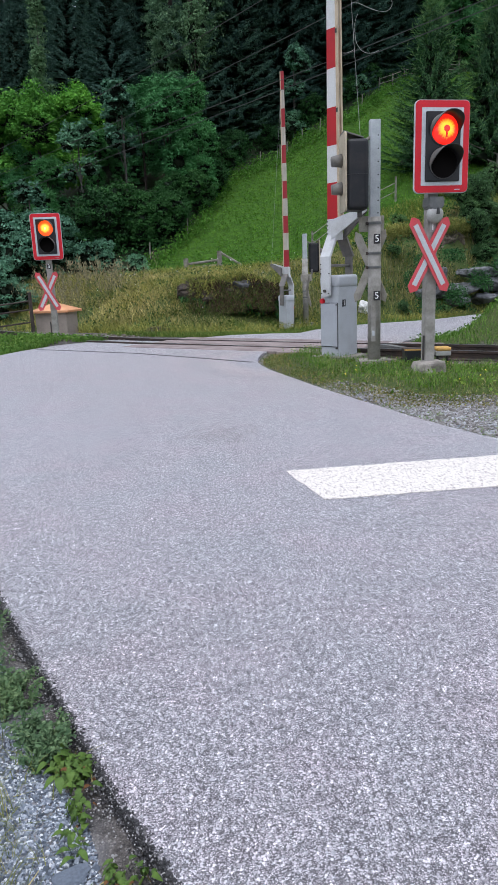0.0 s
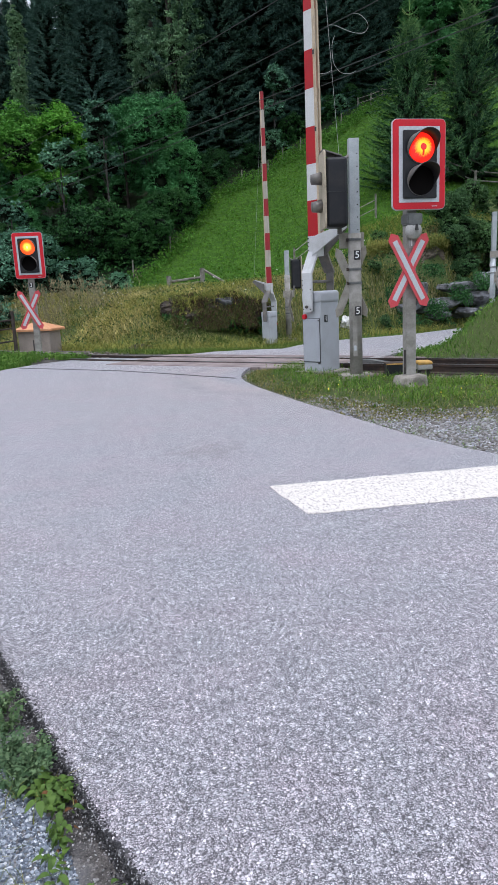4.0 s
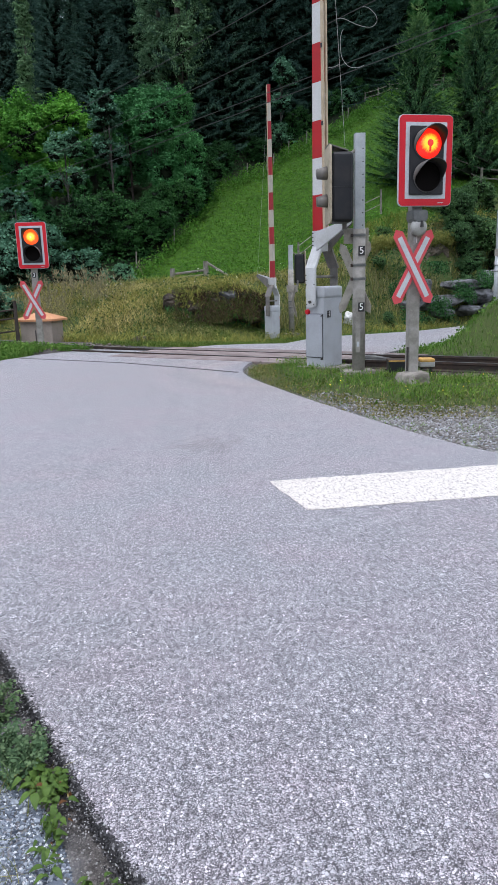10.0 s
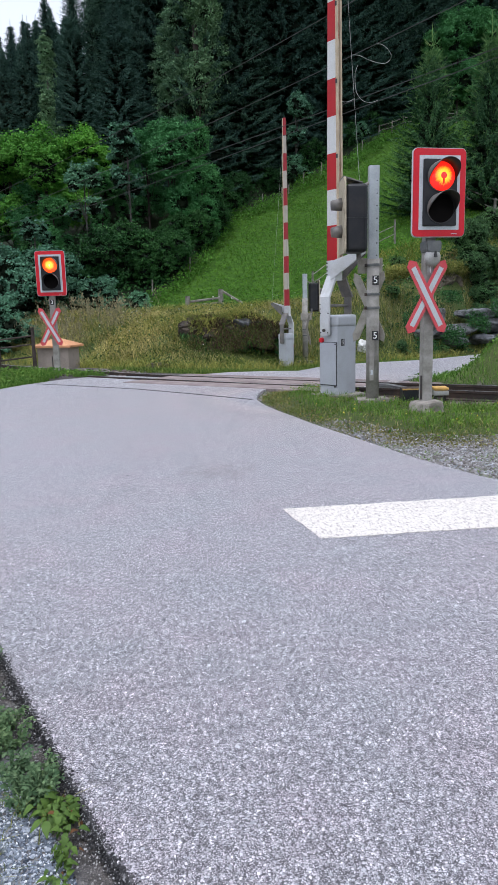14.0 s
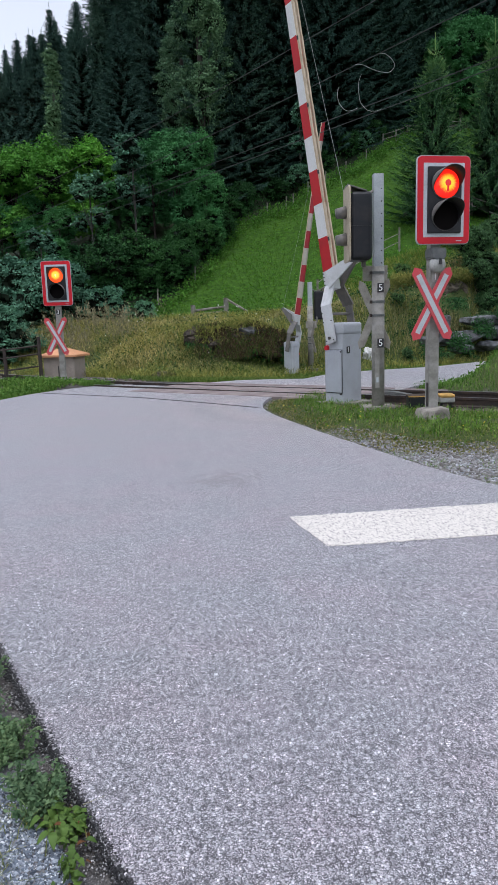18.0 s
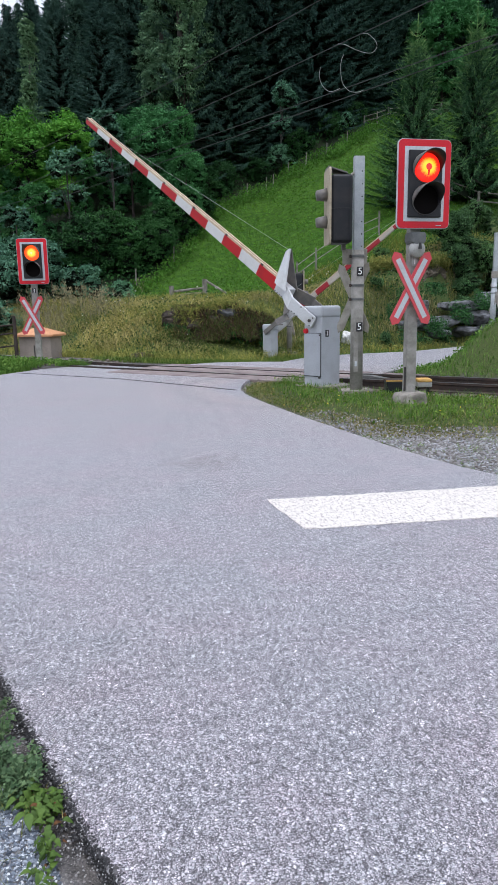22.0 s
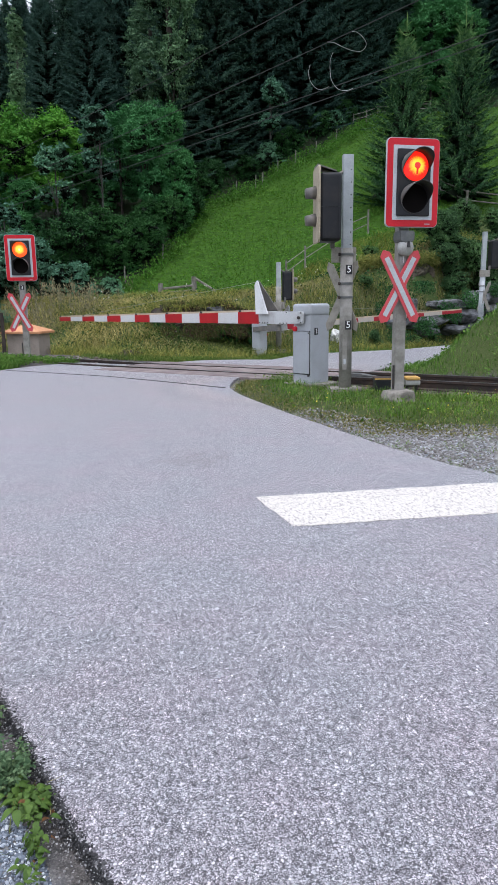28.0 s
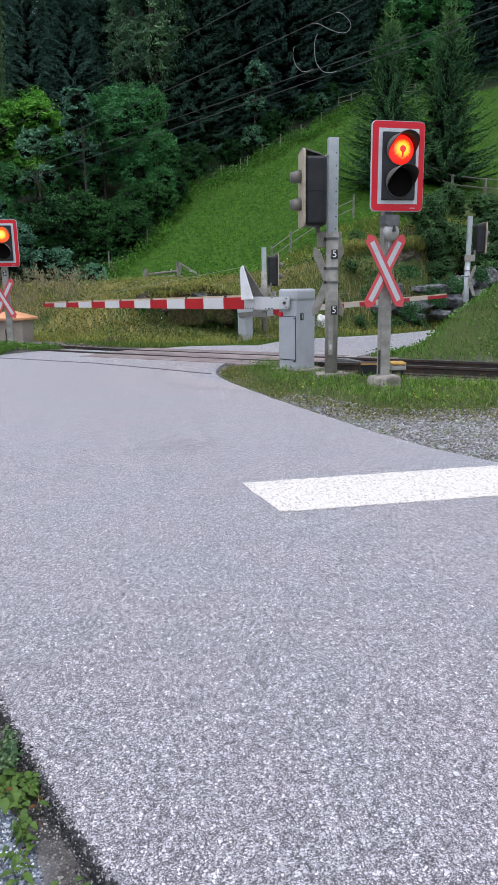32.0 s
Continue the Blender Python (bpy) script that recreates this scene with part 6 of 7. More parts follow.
grass_stuff("bank_hay", rs, scatter(rs, 50000, 1.4, 8.5, 18.6, 27, lambda x, y: past_foot(0.9, 6)(x, y) & ~bare(x, y), 0.1, 2.0), 0.2, 0.006, HAY, "dry grass stalks on the bank by the road", 0.45)
WOODS = lambda x: np.interp(x, WOODS_X, WOODS_Y)
meadow_zone = lambda x, y: (y > np.interp(x, FOOT_X, FOOT_Y) + 6) & (y < WOODS(x) - 0.1)
grass_stuff("meadow_grass", rs, scatter(rs, 420000, -4, 26, 25, 62, meadow_zone, 0.05, 0.16), 0.075, 0.01, MEADOW, "short bright green meadow grass on the slope", 0.8)
edge_zone = lambda x, y: np.abs(y - WOODS(x) + 0.8 - 0.3 * np.sin(x * 3)) < 0.9
px, py = scatter(rs, 200000, -4, 16, 27, 60, edge_zone, -0.7, 1.3)
d = unit(rs.normal(size=(len(px), 3)) + np.array([0, 0, 0.6]))
c = np.stack([px, py, ground_z(px, py) + rs.uniform(0.05, 0.5, len(px))], 1)
a = unit(np.cross(d, rs.normal(size=d.shape)))
v, f = cards(c, a * 0.055, np.cross(d, a) * 0.033)
tagged(rows_mesh("nettles", v.tolist(), f.tolist(), NETTLE), "light green tall weeds along the wood's edge", "weeds", kind="stuff")


under = lambda x, y: (y > WOODS(x) + 0.2) & (y < WOODS(x) + 6) & (x / y > -0.36)
px, py = scatter(rs, 130000, -22, 32, 28, 66, under, -0.4, 2.5)
d = unit(rs.normal(size=(len(px), 3)) + np.array([0, -0.4, 0.5]))
c = np.stack([px, py, ground_z(px, py) + rs.uniform(0.0, 1.0, len(px)) ** 1.5], 1)
a = unit(np.cross(d, rs.normal(size=d.shape)))
v, f = cards(c, a * 0.07, np.cross(d, a) * 0.042)
tagged(rows_mesh("undergrowth", v.tolist(), f.tolist(), BUSH), "dark green undergrowth between the trees", "undergrowth", kind="stuff")


def weed_stuff(name, n, box, keep, patchy, h, leaf, mat, label):
    px, py = scatter(rs, n, *box, keep, patchy, 1.6)
    d = unit(rs.normal(size=(len(px), 3)) + np.array([0, -0.2, 0.7]))
    c = np.stack([px, py, ground_z(px, py) + rs.uniform(0.02, 1, len(px)) * h], 1)
    a = unit(np.cross(d, rs.normal(size=d.shape)))
    L = leaf * rs.uniform(0.5, 1.3, (len(px), 1))
    v, f = cards(c, a * L * 0.5, np.cross(d, a) * L * 0.33)
    tagged(rows_mesh(name, v.tolist(), f.tolist(), mat), label, "weeds", kind="stuff")


weed_stuff("bank_weeds", 60000, (-9, 9, 15, 28), lambda x, y: past_foot(0.0, 8)(x, y) & clear(x, y), 0.3, 0.28, 0.055, BUSH, "broad green weeds among the bank grass")
weed_stuff("bank_weeds", 40000, (-2.2, 2.4, 15.5, 18.1), lambda x, y: past_foot(0.1, 2.4)(x, y) & (rs.random(len(x)) < smooth01((x + 1.9 + 0.5 * np.sin(y * 6)) / 2.0)), 0.35, 0.2, 0.05, GRASS, "fresh green weeds below the rocks")
weed_stuff("bank_weeds", 20000, (-1.4, 1.8, 18.5, 20.2), past_foot(0.2, 5), 0.0, 0.3, 0.05, BANK, "grass and weeds over the top of the rocks")
weed_stuff("bank_weeds", 30000, (4.2, 13, 19, 30), past_foot(1.2, 7), 0.4, 0.3, 0.085, BUSH, "dark ivy-like weeds between the bank stones")
fringe = lambda x, y: off_road(x, y) & (edge_distance(x, y, TONGUE) < 0.26) & (y < 6.6) & (y > 3.6)
weed_stuff("verge_weeds", 26000, (1.0, 5.5, 3.6, 6.6), fringe, -0.1, 0.025, 0.022, MOSS, "low yellowed weeds creeping into the gravel")
weed_stuff("verge_weeds", 9000, (0.4, 2.0, 6.0, 10.6), lambda x, y: deep(x, y) & (edge_distance(x, y, ROAD) < 0.4), 0.0, 0.025, 0.022, MOSS, "low yellowed weeds along the asphalt")
weed_stuff("verge_weeds", 5200, (0.5, 4.6, 5.2, 10.6), deep, 0.4, 0.07, 0.035, WEED, "small broad-leaved weeds in the verge")
weed_stuff("verge_flowers", 260, (0.5, 4.6, 5.2, 10.6), deep, 0.3, 0.1, 0.02, FLOWER, "tiny yellow flowers in the verge")
weed_stuff("mound_weeds", 16000, (-6.5, -2.1, 11, 15.8), left_mound, 0.0, 0.14, 0.05, LUSH, "leafy green weeds round the signal's foot")
weed_stuff("meadow_weeds", 150000, (-4, 20, 25, 55), meadow_zone, 0.35, 0.09, 0.07, NETTLE, "leafy brighter clumps in the mown meadow")
weed_stuff("mound_weeds", 26000, (2.9, 9, 8, 19), is_mound, 0.3, 0.12, 0.05, LUSH, "broad-leaved weeds on the mound")
weed_stuff("bank_flowers", 900, (-4, 8, 17, 28), past_foot(1.5, 9), 0.4, 0.5, 0.05, BLOSSOM, "small white flower heads on the bank")


# ---- stones ----
def pebbles(rs, px, py, pz, size, mat, name, label, squash=0.7):
    """Rounded stones with uneven corners, joined into one."""
    k = len(px)
    g = 0.8507
    q = 0.5257
    base = np.array([(q, 0, g), (-q, 0, g), (q, 0, -g), (-q, 0, -g), (0, g, q), (0, g, -q), (0, -g, q), (0, -g, -q), (g, q, 0), (-g, q, 0), (g, -q, 0), (-g, -q, 0)], float)
    tri = [(0, 4, 1), (4, 9, 1), (4, 5, 9), (8, 5, 4), (0, 8, 4), (0, 10, 8), (8, 10, 2), (8, 2, 5), (5, 2, 3), (5, 3, 9), (2, 7, 3), (2, 10, 7), (10, 6, 7), (0, 6, 10), (0, 1, 6), (6, 1, 11), (6, 11, 7), (7, 11, 3), (11, 9, 3), (9, 11, 1)]
    v = base[None] * rs.uniform(0.72, 1.15, (k, 12, 1)) + rs.normal(scale=0.06, size=(k, 12, 3))
    ang = rs.uniform(0, 6.28, k)
    c, s = np.cos(ang)[:, None], np.sin(ang)[:, None]
    st = rs.uniform(0.7, 1.3, (k, 1))
    X, Yv = v[:, :, 0] * st, v[:, :, 1] / st
    v = np.stack([X * c - Yv * s, X * s + Yv * c, v[:, :, 2] * squash], -1) * (size * rs.lognormal(0, 0.35, k))[:, None, None]
    v = v + np.stack([px, py, pz], 1)[:, None, :]
    f = (np.array(tri)[None] + (np.arange(k) * 12)[:, None, None]).reshape(-1, 3)
    return tagged(rows_mesh(name, v.reshape(-1, 3).tolist(), f.tolist(), mat), label, "gravel", kind="stuff")


left_of_road = lambda x, y: off_road(x, y) & (edge_distance(x, y, ROAD) > 0.0)
px, py = scatter(rs, 100000, -1.05, 0.0, 0.9, 2.3, lambda x, y: left_of_road(x, y) & (edge_distance(x, y, ROAD) > 0.1 + 0.03 * np.sin(y * 9)))
pebbles(rs, px, py, ground_z(px, py) + 0.002, 0.0028, GRAVEL, "gravel", "loose blue-grey gravel beside the asphalt")
px, py = scatter(rs, 50000, -1.6, 0.2, 0.55, 2.7, lambda x, y: left_of_road(x, y) & (edge_distance(x, y, ROAD) < 0.25))
pebbles(rs, px, py, ground_z(px, py) + 0.0, 0.0019, SHOULDER, "grit", "fine grit on the dirt strip")
px, py = rs.uniform(-1.1, 0.1, 500000), rs.uniform(0.8, 2.4, 500000)
fade = edge_distance(px, py, ROAD)
ok = fade < np.where(inside(px, py, ROAD), rs.exponential(0.005, len(px)), 0.008 + rs.exponential(0.007, len(px)) * (1 + np.sin(py * 31) * 0.6))
px, py = px[ok], py[ok]
slope = None
for (x0, y0), (x1, y1) in zip(ROAD[2:8], ROAD[3:9]):
    n0 = math.hypot(x1 - x0, y1 - y0)
    nx, ny = -(y1 - y0) / n0, (x1 - x0) / n0
    if inside(np.array([(x0 + x1) / 2 + nx * 0.1]), np.array([(y0 + y1) / 2 + ny * 0.1]), ROAD)[0]:
        nx, ny = -nx, -ny
    sb = bmesh.new()
    sb.faces.new([sb.verts.new(p) for p in ((x0 + nx * 0.002, y0 + ny * 0.002, -0.002), (x1 + nx * 0.002, y1 + ny * 0.002, -0.002), (x1 + nx * 0.008, y1 + ny * 0.008, -0.029), (x0 + nx * 0.008, y0 + ny * 0.008, -0.029))])
    bmesh.ops.recalc_face_normals(sb, faces=sb.faces)
    slope = merge(slope, sb)
tagged(obj("broken_road_edge", slope, worn("old_tar", (0.03, 0.03, 0.031), (0.055, 0.053, 0.05), 20, 0.9, 0, (0.4, 0.7), 300, 0.8)), "dark crumbling slope at the asphalt's edge", "road edge", kind="structure")
away = np.where(inside(px, py, ROAD), 0, edge_distance(px, py, ROAD))
pebbles(rs, px, py, -0.027 * np.clip((away - 0.002) / 0.008, 0, 1) + 0.0005, 0.0019, CRUMBS, "asphalt_crumbs", "dark crumbled asphalt along the road's broken edge", 0.8)
px, py = scatter(rs, 42000, 1.0, 5, 3.2, 7.0, lambda x, y: off_road(x, y) & (~inside(x, y, TONGUE) | (edge_distance(x, y, TONGUE) < 0.25)))
pebbles(rs, px, py, ground_z(px, py) + 0.003, 0.0078, SHOULDER, "gravel", "loose grey gravel on the road shoulder")
tip = lambda x, y: off_road(x, y) & (edge_distance(x, y, ROAD) < 0.3) & (edge_distance(x, y, ROAD) > 0.015)
grass_stuff("verge_grass", rs, scatter(rs, 30000, 0.3, 1.9, 6.2, 11, tip, -0.5, 0.5), 0.03, 0.003, GRASS, "short grass creeping to the asphalt's edge", 0.9)
grass_stuff("verge_hay", rs, scatter(rs, 9000, 0.3, 1.9, 6.2, 11, tip, 0.0, 0.4), 0.03, 0.003, HAY, "dry grass at the asphalt's edge", 1.0)
px, py = scatter(rs, 14000, 0.3, 1.6, 6.4, 11, lambda x, y: off_road(x, y) & (edge_distance(x, y, ROAD) < 0.06))
pebbles(rs, px, py, ground_z(px, py) + 0.004, 0.009, SHOULDER, "gravel", "grey grit along the verge edge")
track_zone = lambda x, y: off_road(x, y) & (np.abs(rail_r(x, y) + 0.38) < 1.25)
px, py = scatter(rs, 9000, 1.8, 8, 4.5, 11, track_zone)
pebbles(rs, px, py, ground_z(px, py) + 0.01, 0.024, BALLAST, "ballast", "brown-grey track ballast with weeds")
px, py = scatter(rs, 5000, -8, -1.8, 12.5, 21, lambda x, y: off_road(x, y) & (np.abs(rail_r(x, y) + 0.2) < 1.5))
pebbles(rs, px, py, ground_z(px, py) + 0.01, 0.028, BALLAST, "ballast", "brown-grey track ballast")


def slab(seed, size, mat, name, label, category, group, crag=0.2, sub=4, corner=5):
    """A broken block: a blunt-cornered box cut by cleavage planes, with relief at real size."""
    r = random.Random(seed)
    b = bmesh.new()
    bmesh.ops.create_icosphere(b, subdivisions=sub, radius=1)
    off = Vector((r.uniform(0, 50), r.uniform(0, 50), r.uniform(0, 50)))
    skew, least = r.uniform(-0.25, 0.25), min(size)
    cuts = [(Vector((r.gauss(0, 1), r.gauss(0, 1), r.gauss(0, 1))).normalized(), r.uniform(0.72, 1.08)) for _ in range(12)]
    for v in b.verts:
        p = v.co.copy()
        p = p / (abs(p.x) ** corner + abs(p.y) ** corner + abs(p.z) ** corner) ** (1 / corner)
        p = p * min([1.0] + [d / p.dot(n) for n, d in cuts if p.dot(n) > 0.05])
        q = Vector((p.x * size[0], p.y * size[1], p.z * size[2])) / least
        rise = noise.noise(q * 0.8 + off) + abs(noise.noise(q * 1.9 + off)) * 1.2 + noise.noise(q * 4.3 + off) * 0.5 + noise.noise(q * 9 + off) * 0.25
        q = q + v.co * crag * rise
        v.co = Vector((q.x + skew * q.z, q.y, q.z)) * least
    return tagged(obj(name, b, mat), label, category, group)


STONES = [(7.08, 20.98, 0.46, 0.95, 0.2), (8.04, 21.62, 0.97, 0.88, 0.2), (8.72, 21.85, 0.57, 0.62, 0.19), (6.3, 20.74, 0.9, 0.2, 0.22), (7.05, 20.86, 0.14, 0.32, 0.15), (9.22, 22.26, 1.2, 0.24, 0.22), (8.95, 21.83, 0.24, 0.32, 0.16),
          (10.16, 22.7, 1.3, 0.66, 0.36), (10.75, 22.95, 0.83, 0.5, 0.2), (9.85, 22.35, 0.72, 0.4, 0.2), (6.0, 20.45, 0.42, 0.34, 0.16), (8.1, 21.3, 0.2, 0.3, 0.14), (9.6, 22.3, 0.35, 0.4, 0.17)]
for i, (x, y, z, a, c2) in enumerate(STONES):
    o = slab(100 + i, (a, 0.45, c2), ROCK, "stone_block", "large layered blue-grey stone block in the retaining bank", "stone", "bank stones", 0.15, 4, 9)
    o.matrix_basis = pose(x, y + 0.12, z, rng.uniform(-14, -4), rng.uniform(-4, 7), rng.uniform(20, 33))
# greenery that trails over and grows out between the stones
ix, iz = rs.uniform(5.2, 11.2, 30000), rs.uniform(-0.15, 1.7, 30000)
keep = np.sin(ix * 3.3 + 0.7) * np.sin(iz * 5.1 + ix * 1.3) + rs.uniform(-0.6, 0.6, 30000) > 0.5
ix, iz = ix[keep], iz[keep]
c = np.stack([ix, 19.5 + 0.5 * (ix - 5.2) + 0.3 * iz + rs.normal(scale=0.07, size=len(ix)), iz], 1)
d = unit(rs.normal(scale=0.6, size=c.shape) + np.array([0, -0.8, 0.5]))
a = unit(np.cross(d, rs.normal(size=c.shape)))
v, f = cards(c, a * 0.032, np.cross(d, a) * 0.02)
tagged(rows_mesh("ivy", v.tolist(), f.tolist(), BUSH), "dark green ivy trailing over the bank stones", "ivy", kind="stuff")
WHITE_STONE = worn("white_stone", (0.62, 0.62, 0.6), (0.36, 0.36, 0.34), 7, 0.85, 0, (0.42, 0.65), 30, 0.8)
o = slab(310, (0.15, 0.12, 0.19), WHITE_STONE, "stone", "pale white stone on the grassy bank", "stone", "bank stones", 0.3)
o.matrix_basis = pose(4.0, 19.7, gz(4.0, 19.7) + 0.13, 8, 18, 30)
# slumped earth face: its ragged rim runs back into the bank
face, cols, rws = bmesh.new(), 46, 20
grid = []
for i in range(cols + 1):
    for k in range(rws + 1):
        a, b = 2.0 * i / cols - 1, 2.0 * k / rws - 1
        q = Vector((a * 3.1, b * 1.4, 7.0))
        rim = math.hypot(a, b) + 0.35 * noise.noise(q * 1.3)
        out = 0.16 * noise.noise(q) + 0.1 * abs(noise.noise(q * 2.7)) + 0.05 * noise.noise(q * 6) - 0.9 * max(0.0, rim - 0.62)
        grid.append(face.verts.new((6.9 + 1.3 * a + 0.1 * out, 22.75 + 0.34 * a + 0.3 * b - out, 2.16 + 0.06 * a + 0.42 * b + 0.25 * out)))
for i in range(cols):
    for k in range(rws):
        n0 = i * (rws + 1) + k
        face.faces.new((grid[n0], grid[n0 + rws + 1], grid[n0 + rws + 2], grid[n0 + 1]))
tagged(obj("earth_face", face, EARTH), "bare brown earth and rock face in the bank", "earth face", "bank stones")
hx = rs.uniform(5.3, 8.2, 7000)
c = np.stack([hx, 22.2 + 0.28 * (hx - 5.4) + rs.uniform(0, 0.5, 7000), 2.42 + 0.05 * (hx - 6.7) + rs.normal(scale=0.1, size=7000)], 1)
a = unit(rs.normal(scale=0.5, size=c.shape) + np.array([0, -0.6, -0.5]))
v, f = cards(c, a * rs.uniform(0.05, 0.17, (len(c), 1)), unit(np.cross(a, rs.normal(size=c.shape))) * 0.008)
tagged(rows_mesh("bank_overhang", v.tolist(), f.tolist(), BANK), "grass hanging over the bare earth face", "grass", kind="stuff")
hx = rs.normal(0.5, 0.6, 4500)
c = np.stack([hx, 18.35 + 0.12 * np.abs(hx) + rs.uniform(-0.1, 0.5, 4500), 1.02 - 0.22 * np.maximum(0, hx - 0.9) + 0.09 * np.sin(hx * 4) + rs.normal(scale=0.09, size=4500)], 1)
a = unit(rs.normal(scale=0.6, size=c.shape) + np.array([0, -0.5, -0.25]))
v, f = cards(c, a * rs.uniform(0.04, 0.14, (len(c), 1)), unit(np.cross(a, rs.normal(size=c.shape))) * 0.008)
tagged(rows_mesh("bank_overhang", v.tolist(), f.tolist(), BANK), "grass hanging over the rock outcrop", "grass", kind="stuff")
# rock outcrop: a dark broken face with one pale grey slab
for i in range(46):
    x = -0.95 + 2.4 * ((i * 0.618) % 1)
    low = i % 3
    z = (0.82, 0.42, 0.62)[low] + rng.uniform(-0.12, 0.1) - 0.22 * max(0, x - 0.9)
    if low == 1 and x < -0.4:
        continue
    o = slab(200 + i, (rng.uniform(0.2, 0.42), 0.3, rng.uniform(0.12, 0.2)), BROWN_ROCK, "rock", "weathered brown rock outcrop in the grassy bank", "rock", "bank rocks", 0.55, 3, 3)
    o.matrix_basis = pose(x, (18.62, 18.36, 18.46)[low] + 0.12 * abs(x), z, rng.uniform(-25, 5), rng.uniform(-25, 25), rng.uniform(-35, 35))
o = slab(240, (0.42, 0.3, 0.2), DARK_ROCK, "rock", "weathered dark grey rock slab in the grassy bank", "rock", "bank rocks", 0.25)
o.matrix_basis = pose(0.68, 18.4, 0.8, -12, 6, 8)
hx, hy = rs.uniform(-0.9, 1.8, 16000), rs.uniform(17.75, 18.5, 16000)
keep = np.sin(hx * 4.3 + 1) * np.sin(hx * 2.1 + hy * 5) + rs.uniform(-0.8, 0.8, 16000) > 0.3
hx, hy = hx[keep], hy[keep]
hz = 0.25 + 0.86 * np.clip((hy - 17.75) / 0.6, 0, 1) * np.interp(hx, [-1.2, 0.8, 1.8], [1.0, 1.0, 0.5])
c = np.stack([hx, hy, hz], 1)
a = unit(rs.normal(scale=0.5, size=c.shape) + np.array([0, -0.5, -0.55]))
v, f = cards(c, a * rs.uniform(0.05, 0.16, (len(c), 1)), unit(np.cross(a, rs.normal(size=c.shape))) * 0.007)
half = len(f) * 2 // 3
tagged(rows_mesh("rock_grass", v.tolist(), f[:half].tolist(), ROOTS), "dark brown roots and dead grass hanging over the rocks", "grass", kind="stuff")
tagged(rows_mesh("rock_weeds", v.tolist(), f[half:].tolist(), GRASS), "green grass hanging over the rocks", "grass", kind="stuff")
# growth that hangs in front of the rocks, in ragged curtains
for n0, mt, top, label in ((2600, ROOTS, 1.05, "red-brown dead stalks hanging over the rocks"), (3200, BANK, 1.12, "dry grass hanging over the rocks"), (3000, BUSH, 0.6, "dark green weeds creeping up the rocks")):
    hx, fall = rs.uniform(-1.15, 1.7, n0), rs.random(n0) ** 1.4
    keep = np.sin(hx * 5.1 + top * 9) + 0.6 * np.sin(hx * 11.7 + top * 4) + rs.uniform(-0.9, 0.9, n0) > 0.1
    hx, fall = hx[keep], fall[keep]
    hz = top - 0.22 * np.maximum(0, hx - 0.9) - 0.45 * fall + 0.06 * np.sin(hx * 4)
    c = np.stack([hx, 18.12 + 0.12 * np.abs(hx) + 0.28 * hz + rs.normal(scale=0.06, size=len(hx)) - 0.15, hz], 1)
    a = unit(rs.normal(scale=0.55, size=c.shape) + np.array([0, -0.3, -0.8]))
    v, f = cards(c, a * rs.uniform(0.04, 0.12, (len(c), 1)), unit(np.cross(a, rs.normal(size=c.shape))) * (0.02 if mt is BUSH else 0.008))
    tagged(rows_mesh("rock_grass", v.tolist(), f.tolist(), mt), label, "grass", kind="stuff")
o = slab(300, (0.32, 0.22, 0.14), BROWN_ROCK, "rock", "dark rock beside the track", "rock", "bank rocks")
o.matrix_basis = pose(-1.6, 16.2, -0.1, 0, 0, 30)
o = slab(301, (0.035, 0.022, 0.011), GRAVEL, "stone", "pale flat stone in the gravel", "stone", "bank rocks")
o.matrix_basis = pose(-0.335, 1.06, -0.022, 0, 0, 30)


# ---- weeds by the near road edge ----
def blade_leaf(bm, base, direction, length, width, arch, fold=0.2):
    """A spoon-shaped leaf on a short stalk, folded along its midrib, that arches over."""
    d = Vector(direction).normalized()
    side = d.cross(Vector((0, 0, 1))).normalized()
    up = side.cross(d).normalized()
    prev = None
    n = 10
    for i in range(n + 1):
        t = i / n
        c = Vector(base) + d * (length * t) + Vector((0, 0, -arch * length * t * t)) + up * (0.14 * length * math.sin(math.pi * t))
        w = width * 0.5 * max(0.07, math.sin(math.pi * min(1, max(0, (t - 0.18) / 0.82)) ** 0.85) ** 0.6) * (1 + 0.07 * math.sin(9 * t + 40 * length))
        if i == n:
            w = 0.06 * width
        row = [bm.verts.new(c - side * w + up * w * fold), bm.verts.new(c - up * width * 0.02), bm.verts.new(c + side * w + up * w * fold)]
        if prev:
            bm.faces.new((prev[0], prev[1], row[1], row[0])), bm.faces.new((prev[1], prev[2], row[2], row[1]))
        prev = row


def rosette(x, y, n, length, width, mat, label, seed, lift=0.5, stem=0.0):
    p = thing("weed_plant", pose(x, y, gz(x, y)), label, "plant", "weeds by the road edge")
    r = random.Random(seed)
    for i in range(n):
        a = r.uniform(0, 6.28)
        s = r.uniform(0.35, 1.15)
        b = bmesh.new()
        z = 0.01 + stem * i / n
        el = lift * r.uniform(0.2, 2.4)
        blade_leaf(b, (0.012 * math.cos(a) + r.uniform(-0.018, 0.018), 0.012 * math.sin(a) + r.uniform(-0.018, 0.018), z), (math.cos(a), math.sin(a), el), length * s * (0.6 if i % 11 == 3 else 1), width * s * (0.6 if i % 11 == 3 else 1), 0.3 + el * 0.5)
        part("leaf", b, OLD_LEAF if i % 11 == 3 else mat, p, "reddish old leaf" if i % 11 == 3 else "", smooth=True)
    if stem:
        part("stem", bm_rod((0, 0, 0), (0.01, 0, stem), 0.003, 0.002, 6), mat, p)
    return p


